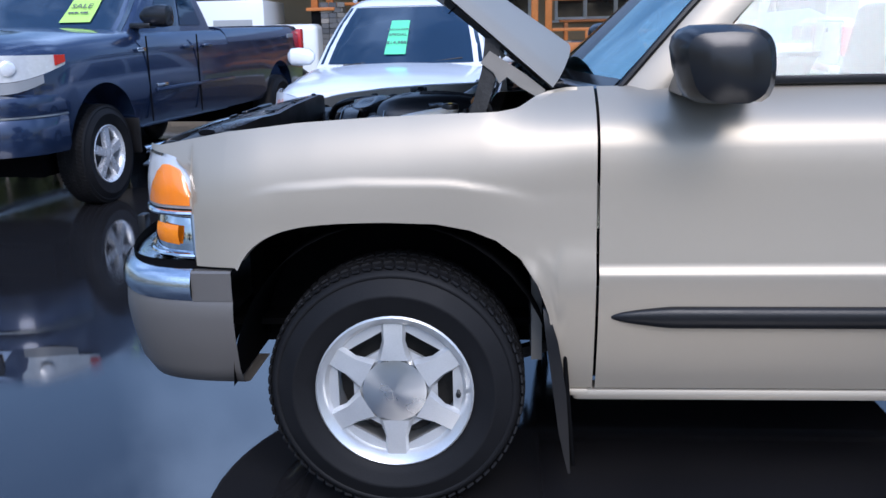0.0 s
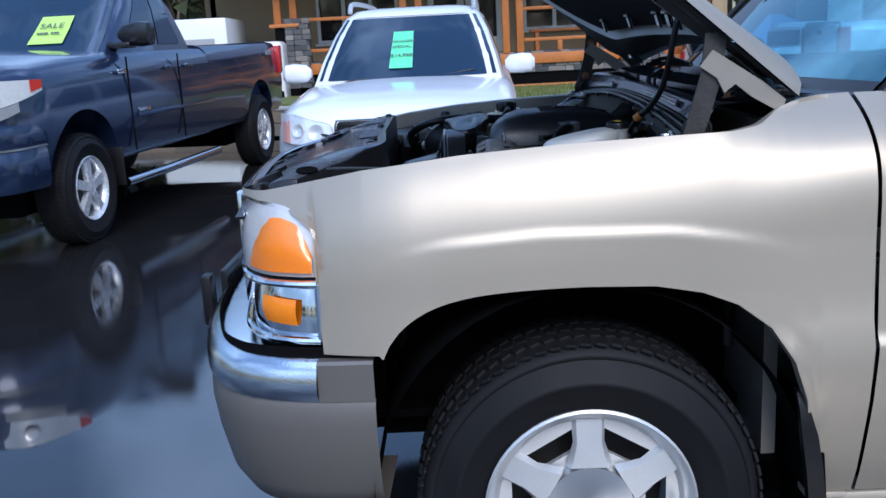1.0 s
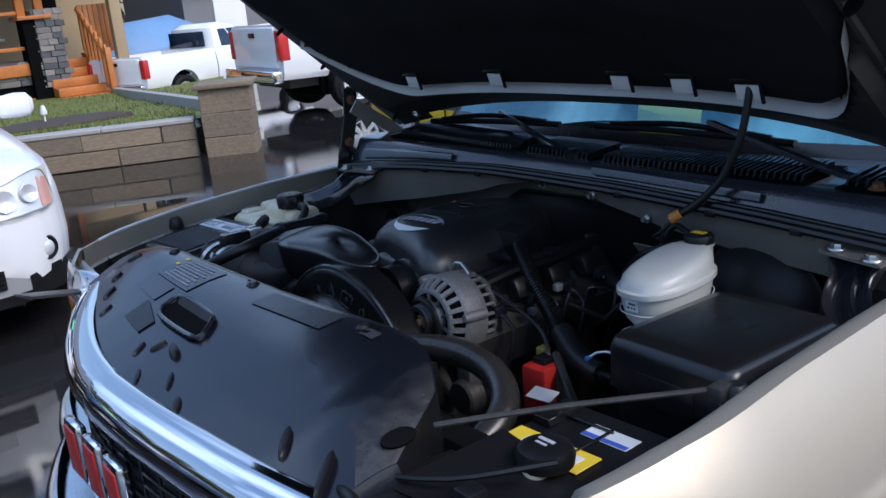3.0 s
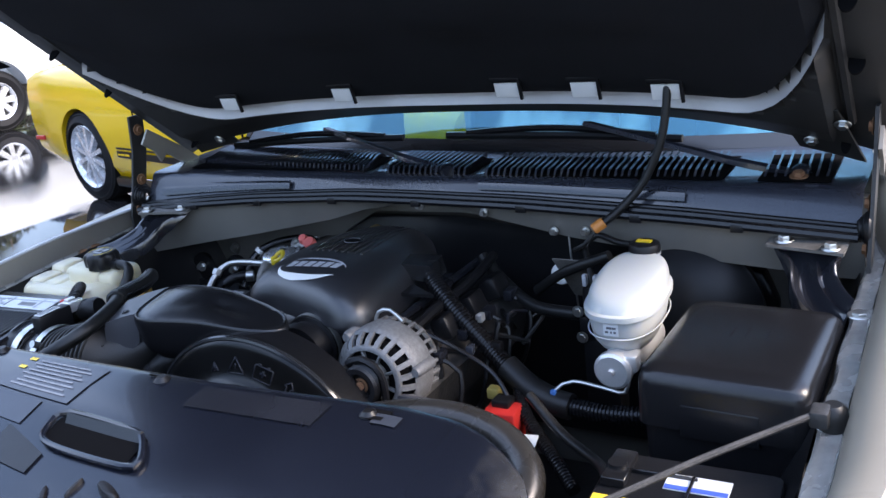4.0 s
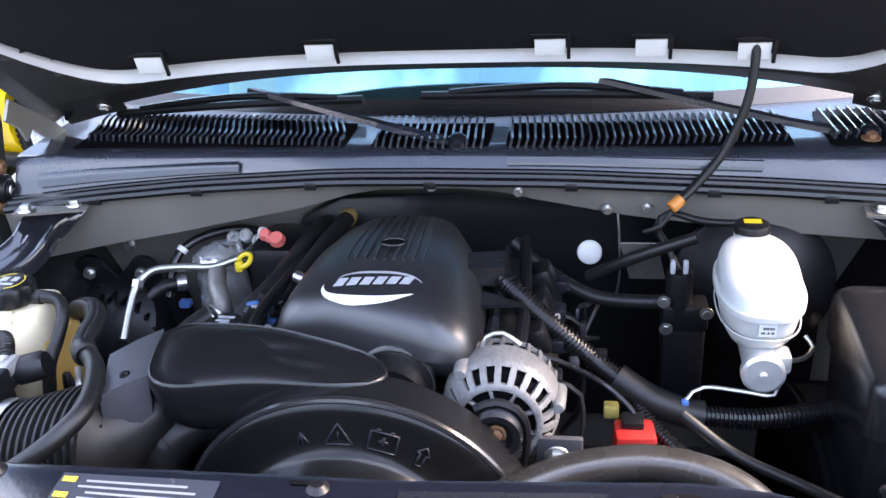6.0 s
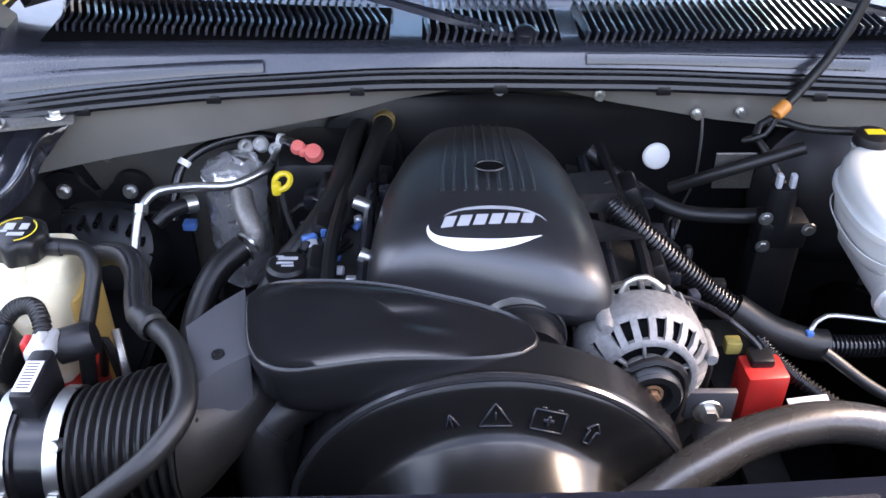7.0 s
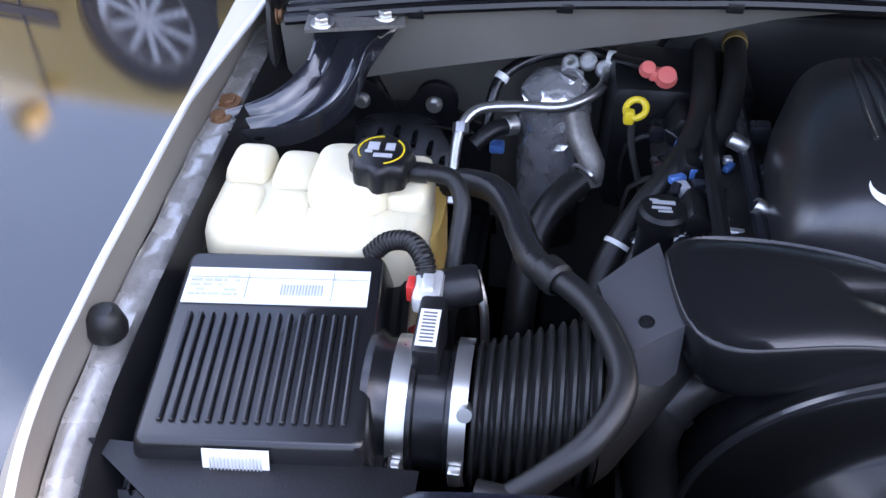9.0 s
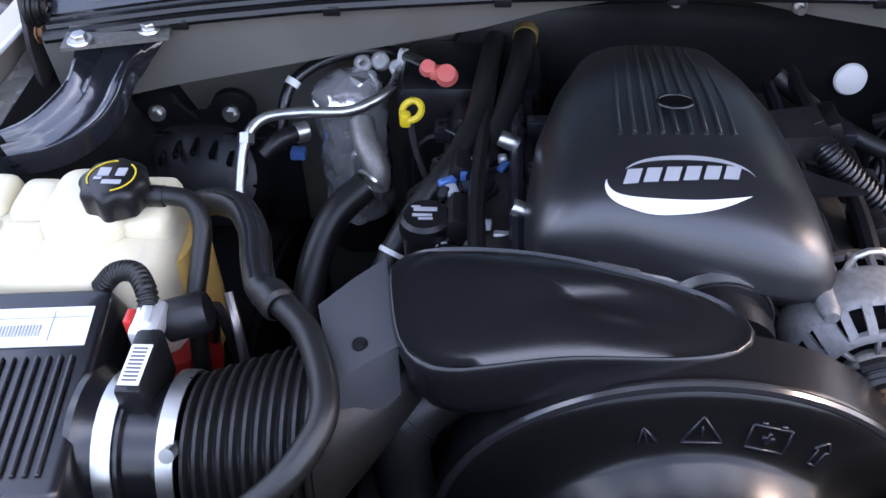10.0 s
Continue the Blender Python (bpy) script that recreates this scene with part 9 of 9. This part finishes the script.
# hood hose that runs up to the liner
hh = hose("washer_hose", [(1.165, -0.354, 1.138), (1.19, -0.392, 1.168), (1.21, -0.432, 1.215), (1.222, -0.462, 1.285), (1.232, -0.472, 1.35), (1.24, -0.472, 1.385)], 0.0075, HOSE, None, "black washer hose with an orange end", n=10)
P("hose_end", lathe([(0.0085, -0.012), (0.0105, -0.010), (0.0105, 0.010), (0.0085, 0.012)], 14, axis((1.168, -0.358, 1.142), (0.4, -0.7, 0.5))), ORANGE_P, hh)
hose("washer_line", [(1.16, -0.35, 1.13), (1.15, -0.335, 1.11), (1.16, -0.31, 1.095), (1.18, -0.33, 1.09)], 0.004, HOSE, hh, n=8)

# fuse box
FM = Matrix.Translation((0.872, -0.677, 0.016)) @ Matrix.Rotation(radians(-2), 4, "Z")
fb = P("fuse_box", loft([[FM @ Vector((u, v, z)) for u, v in rrect(a, b, r, 5)] for a, b, r, z in ((0.245, 0.205, 0.015, 0.84), (0.255, 0.215, 0.018, 0.985), (0.27, 0.228, 0.02, 0.99), (0.27, 0.228, 0.022, 1.05), (0.262, 0.22, 0.022, 1.064), (0.248, 0.206, 0.022, 1.071), (0.20, 0.17, 0.02, 1.074))]), BLACK_SATIN, None, "satin black under-hood fuse box", smooth=50)
bm = rbox((0, 0, 0), (0.008, 0.105, 0.05), 0.004)
bm.transform(FM @ Matrix.Translation((-0.133, 0.0, 1.005)))
P("box_latch", bm, BLACK_SATIN, fb)
for v in (-0.03, 0.0, 0.02):
    bm = rbox((0.02, v, 1.0752), (0.03, 0.002, 0.001), 0)
    bm.transform(FM)
    P("lid_mark", bm, BLACK_DUSTY, fb)

# battery
BM_ = Matrix.Translation((0.555, -0.665, 0)) @ Matrix.Rotation(radians(2), 4, "Z")
bt = P("battery", loft([[BM_ @ Vector((u, v, z)) for u, v in rrect(a, b, 0.012, 3)] for a, b, z in ((0.225, 0.205, 0.82), (0.23, 0.21, 0.985), (0.235, 0.215, 0.988), (0.235, 0.215, 1.000), (0.23, 0.21, 1.003))]), BLACK, None, "black battery with yellow and white labels")
def bat(c, s, m, nm, lab=""):
    bm = rbox(c, s, 0.0008, 1)
    bm.transform(BM_)
    return P(nm, bm, m, bt, lab)


bat((0.066, -0.012, 1.0045), (0.034, 0.078, 0.002), PAPER, "label", "white and blue battery label")
bat((0.054, -0.012, 1.0058), (0.009, 0.076, 0.001), LABEL_BLUE, "label_stripe")
bat((-0.012, 0.030, 1.0060), (0.050, 0.145, 0.003), LABEL_YELLOW, "label", "yellow battery label")
bat((-0.018, 0.022, 1.0080), (0.032, 0.10, 0.001), PAPER, "label_print")
bat((0.02, -0.005, 1.006), (0.12, 0.004, 0.006), BLACK_SATIN, "lid_ridge")
bat((0.075, 0.04, 1.006), (0.004, 0.10, 0.006), BLACK_SATIN, "lid_ridge")
bat((0.05, 0.085, 1.010), (0.03, 0.03, 0.012), BLACK_SATIN, "vent_cap")
P("battery_terminal", merge(lathe([(0, 0.02), (0.012, 0.02), (0.014, 0), (0, 0)], 16, Matrix.Translation((0.62, -0.575, 1.0))), rbox((0.635, -0.575, 1.008), (0.05, 0.03, 0.014), 0.004)), BLACK, bt)

# washer bottle neck and cap
ws = P("washer_bottle", lathe([(0.016, 1.03), (0.018, 1.0), (0.03, 0.96), (0.06, 0.92), (0.065, 0.80), (0, 0.80)], 22, Matrix.Translation((0.470, -0.690, 0))), TANK, None, "washer bottle neck with a black cap")
P("washer_cap", lathe([(0, 1.056), (0.020, 1.056), (0.034, 1.050), (0.038, 1.040), (0.036, 1.028), (0, 1.028)], 26, Matrix.Translation((0.490, -0.688, 0.0))), BLACK, ws)
P("cap_symbol", merge(rbox((0.494, -0.688, 1.0568), (0.006, 0.026, 0.001), 0), rbox((0.484, -0.688, 1.0568), (0.004, 0.018, 0.001), 0)), PRINT_GREY, ws)
P("prop_rod", tube([(0.40, -0.585, 1.078), (0.46, -0.63, 1.083), (0.55, -0.695, 1.087), (0.64, -0.765, 1.090), (0.69, -0.805, 1.092)], 0.0042, 8, 0.03), GREASY, None, "thin dark steel rod across the battery")
P("rod_grommet", rbox((0.685, -0.803, 1.088), (0.03, 0.022, 0.022), 0.004), GREASY, None)
P("headlamp_bracket", merge(rbox((0.38, -0.62, 1.02), (0.05, 0.16, 0.012), 0.003), rbox((0.36, -0.70, 1.03), (0.03, 0.03, 0.05), 0.004), tube([(0.30, -0.56, 1.045), (0.36, -0.66, 1.05), (0.46, -0.74, 1.06)], 0.004, 6, 0.03)), BLACK, None)

# ---- radiator cover panel ----
REAR = [(-0.60, 0.33), (-0.56, 0.40), (-0.53, 0.450), (-0.47, 0.488), (-0.41, 0.512), (-0.33, 0.522), (-0.21, 0.514), (-0.03, 0.502), (0.19, 0.500), (0.33, 0.498), (0.56, 0.498), (0.60, 0.48)]
FRONT_X = [(-0.60, 0.218), (-0.45, 0.206), (-0.25, 0.196), (0.0, 0.198), (0.12, 0.212), (0.25, 0.236), (0.35, 0.262), (0.45, 0.295), (0.60, 0.342)]


def panel_pt(y, v):
    x0, x1 = interp(y, FRONT_X), interp(y, REAR)
    flank = max(0.0, (abs(y) - 0.42) / 0.18) ** 2
    ztop = 1.112 - 0.022 * flank - (0.03 * max(0, (-y - 0.45) / 0.15) ** 1.5)
    prof = [(0, 0.0), (0.10, 0.14), (0.25, 0.36), (0.45, 0.63), (0.62, 0.83), (0.78, 0.95), (0.92, 1.0), (0.97, 0.995), (1.0, 0.96)]
    z = 1.042 + (ztop - 1.042) * interp(v, prof)
    return Vector((x0 + (x1 - x0) * v, y, z))


cvr = P("radiator_cover", sheet(panel_pt, lin(-0.60, 0.60, 61), [0, 0.05, 0.1, 0.18, 0.25, 0.35, 0.45, 0.54, 0.62, 0.7, 0.78, 0.86, 0.92, 0.95, 0.97, 1.0], 0.0), PANEL, None, "dusty black plastic radiator cover panel", smooth=50)
P("cover_rear_face", sheet(lambda y, v: panel_pt(y, 1.0) + Vector((0.004 * v, 0, -0.13 * v)), lin(-0.60, 0.60, 50), lin(0, 1, 3)), BLACK, cvr)


P("cover_end_skirt", sheet(lambda u, w: panel_pt(-0.60, u) + Vector((0.012 * w, -0.022 * w ** 0.7, -0.085 * w)), lin(0.25, 1, 12), lin(0, 1, 6)), PANEL, cvr)


def on_panel(y0, y1, v0, v1, lift, m, nm, lab="", n=6):
    return P(nm, sheet(lambda y, v: panel_pt(y, v) + Vector((0, 0, lift)), lin(y0, y1, n), lin(v0, v1, n)), m, cvr, lab)


lbp = on_panel(0.338, 0.160, 0.62, 0.93, 0.002, LABEL_GREY, "label", "faded grey information label")
lbq = on_panel(0.345, 0.21, 0.44, 0.60, 0.002, LABEL_GREY, "label")
for i in range(8):
    on_panel(0.312 - 0.006 * (i % 3), 0.180 + 0.012 * (i % 2), 0.655 + 0.032 * i, 0.667 + 0.032 * i, 0.003, GREY_PRINT, "label_line", n=3)
on_panel(0.334, 0.318, 0.875, 0.905, 0.003, LABEL_YELLOW, "label_mark", n=3)
on_panel(0.334, 0.318, 0.785, 0.815, 0.003, LABEL_YELLOW, "label_mark", n=3)
on_panel(-0.312, -0.350, 0.84, 0.905, 0.0022, LABEL_GREY, "rubbed_pad", "rubbed pale pad", n=4)
P("grey_corner", sheet(lambda y, v: panel_pt(y, v) + Vector((0, 0, 0.0012)), lin(-0.42, -0.60, 14), lin(0.45, 0.99, 16)), PANEL_GREY, cvr, "grey corner of the cover, thinning out to one side")
on_panel(-0.03, -0.24, 0.77, 0.93, 0.002, BLACK_DUSTY, "label", "faded dark information label")
# hand opening to the latch: a dark sheet on the panel, painted as shade
op = P("latch_opening", sheet(lambda y, v: panel_pt(y, v) + Vector((0, 0, 0.0035)), lin(0.140, -0.035, 10), lin(0.40, 0.54, 5)), DARK, cvr, "dark sheet painted as the shade in the hood latch opening")
rimp = [panel_pt(y, v) + Vector((0, 0, 0.006)) for y, v in ((0.150, 0.52), (0.128, 0.57), (0.005, 0.565), (-0.028, 0.53), (-0.055, 0.42), (-0.035, 0.385), (0.09, 0.38), (0.138, 0.41), (0.150, 0.52))]
P("opening_rim", tube(rimp, 0.0048, 8, 0.01), PANEL, op)
P("latch_lip", sheet(lambda y, v: panel_pt(y, 0.555 - 0.06 * v) + Vector((0, 0, 0.010 - 0.02 * v)), lin(0.125, -0.025, 10), lin(0, 1, 3), 0.004), BLACK_SATIN, op)
# black sheet laid on the panel, painted as the shade in a shallow dip
P("recess_shade", sheet(lambda u, v: panel_pt(0.225 - 0.11 * u, 0.23 + (0.19 - 0.08 * u) * v) + Vector((0, 0, 0.003)), lin(0, 1, 7), lin(0, 1, 6)), BLACK, cvr)
for y0, v0, y1, v1, w, h in ((-0.02, 0.30, -0.07, 0.24, 0.012, 0.016), (0.01, 0.30, 0.015, 0.20, 0.005, 0.010), (0.06, 0.22, 0.04, 0.12, 0.006, 0.008), (-0.10, 0.18, -0.14, 0.09, 0.006, 0.008), (-0.18, 0.10, -0.22, 0.02, 0.009, 0.010), (-0.02, 0.10, -0.06, 0.02, 0.006, 0.006), (-0.43, 0.25, -0.475, 0.11, 0.010, 0.014), (-0.53, 0.31, -0.585, 0.03, 0.009, 0.022), (0.42, 0.28, 0.40, 0.14, 0.008, 0.010), (0.33, 0.20, 0.32, 0.08, 0.006, 0.008), (0.48, 0.40, 0.47, 0.26, 0.008, 0.010), (0.52, 0.70, 0.53, 0.52, 0.007, 0.010)):
    p, q = panel_pt(y0, v0), panel_pt(y1, v1)
    side = (q - p).cross(Vector((0, 0, 1))).normalized()
    P("push_clip", loft([[p.lerp(q, 0.5) + (q - p) * (a * 0.5 * k) + side * (b * w * 0.7 * k) + Vector((0, 0, dz)) for a, b in oval(1, 1, 12)] for k, dz in ((1.0, -0.006), (0.95, h * 0.35), (0.75, h * 0.6), (0.3, h * 0.65))]), BLACK, cvr)
on_panel(-0.295, -0.325, 0.86, 0.885, 0.0024, DARK, "panel_slot", n=3)
on_panel(-0.30, -0.33, 0.905, 0.93, 0.0024, DARK, "panel_slot", n=3)
on_panel(0.085, 0.05, 0.935, 0.955, 0.0024, DARK, "panel_slot", n=3)
for y, v in ((0.055, 0.93), (-0.30, 0.90), (0.42, 0.92)):
    c = panel_pt(y, v)
    P("panel_bolt", merge(lathe([(0, 0.006), (0.007, 0.006), (0.011, 0.002), (0.013, 0)], 14, Matrix.Translation(c))), BLACK, cvr)
P("side_notch", prism(oval(0.026, 0.013, 18), 0.004, Matrix.Translation(panel_pt(-0.575, 0.86) + Vector((0, 0, 0.003))) @ Matrix.Rotation(0.5, 4, "X")), DARK, cvr)
for s in (-1, 1):
    P("end_filler", sheet(lambda u, v: Vector((0.22 + 0.28 * v, s * (0.60 + 0.17 * u), 1.04 - 0.03 * u - 0.05 * v * (s > 0))), lin(0, 1, 4), lin(0, 1, 4), 0.006), BLACK, cvr)
hose("front_cable", [(0.26, -0.58, 1.045), (0.25, -0.63, 1.05), (0.235, -0.645, 1.02), (0.225, -0.64, 0.96)], 0.009, HOSE, None, n=10)
P("radiator", rbox((0.48, 0.0, 0.72), (0.05, 1.15, 0.6), 0.01), DARK, None)

# ---- blocks and stones, last ----
def block_mesh(w, h, d, seed, m=BLOCK):
    rng = random.Random(seed)
    bm = rbox((0, 0, 0), (w, d, h), 0.008, 1)
    for v in bm.verts:
        v.co += Vector((rng.uniform(-1, 1), rng.uniform(-1, 1), rng.uniform(-1, 1))) * 0.005
    me = bpy.data.meshes.new("block")
    bm.to_mesh(me)
    bm.free()
    me.materials.append(m)
    return me


BLOCKS = [block_mesh(0.845, 0.19, 0.16, i) for i in range(3)]
for row in range(2):
    for i in range(int(WALL_LEN / 0.852)):
        x = WALL_LEN - 0.43 - 0.852 * i - (0.37 if row else 0)
        if x < 0.4:
            continue
        ob = new("block", BLOCKS[(i + row) % 3])
        ob.parent = wall
        ob.matrix_world = WALL_M @ pose(x, -0.06, 0.10 + 0.197 * row)
ob = new("block", block_mesh(0.36, 0.19, 0.16, 31))
ob.parent = wall
ob.matrix_world = WALL_M @ pose(WALL_LEN - 0.185, -0.06, 0.297)
CAP_MESH = block_mesh(0.995, 0.05, 0.28, 9, CONCRETE)
for i in range(int(WALL_LEN)):
    x = WALL_LEN - 0.5 - i
    if x < 0.4:
        continue
    cap = new("cap_stone", CAP_MESH)
    cap.parent = wall
    cap.matrix_world = WALL_M @ pose(x, -0.01, 0.415)
COURSES = [block_mesh(0.56, 0.264, 0.52, 20 + i) for i in range(3)]
for row in range(3):
    ob = new("block", COURSES[row])
    ob.parent = pillar
    ob.matrix_local = pose(0, 0, 0.135 + 0.269 * row)


def stone_mesh(w, h, seed):
    rng = random.Random(seed)
    bm = rbox((0, 0, 0), (w, 0.06, h), 0.008, 1)
    for v in bm.verts:
        v.co += Vector((rng.uniform(-1, 1), rng.uniform(-1.5, 1.5), rng.uniform(-1, 1))) * 0.006
    me = bpy.data.meshes.new("stone")
    bm.to_mesh(me)
    bm.free()
    me.materials.append(STONE)
    return me


STONES = {w: [stone_mesh(w, 0.105, 7 * i + int(w * 100)) for i in range(3)] for w in (0.17, 0.26, 0.36)}
rng = random.Random(11)
for p, px in zip(STONE_POSTS, (-2.55, 4.98)):
    for row in range(13):
        z = 0.47 + 0.112 * row
        for side in range(3):
            x = -0.22
            while x < 0.2:
                w = rng.choice((0.17, 0.26))
                w = w if x + w < 0.24 else 0.17
                ob = new("stone", rng.choice(STONES[w]))
                ob.parent = p
                u = x + w / 2
                if side == 0:
                    ob.matrix_world = pose(px + u, 17.22, z)
                elif side == 1:
                    ob.matrix_world = pose(px + 0.23, 17.45 + u, z, 0, 0, 90)
                else:
                    ob.matrix_world = pose(px - 0.23, 17.45 + u, z, 0, 0, 90)
                x += w + 0.01
skirt_parent = house
for row in range(4):
    x = -2.2 + rng.uniform(0, 0.1)
    while x < 4.7:
        w = rng.choice((0.17, 0.26, 0.36))
        ob = new("stone", rng.choice(STONES[w]))
        ob.parent = skirt_parent
        ob.matrix_world = pose(x + w / 2, 17.42, 0.55 + 0.112 * row)
        x += w + 0.01
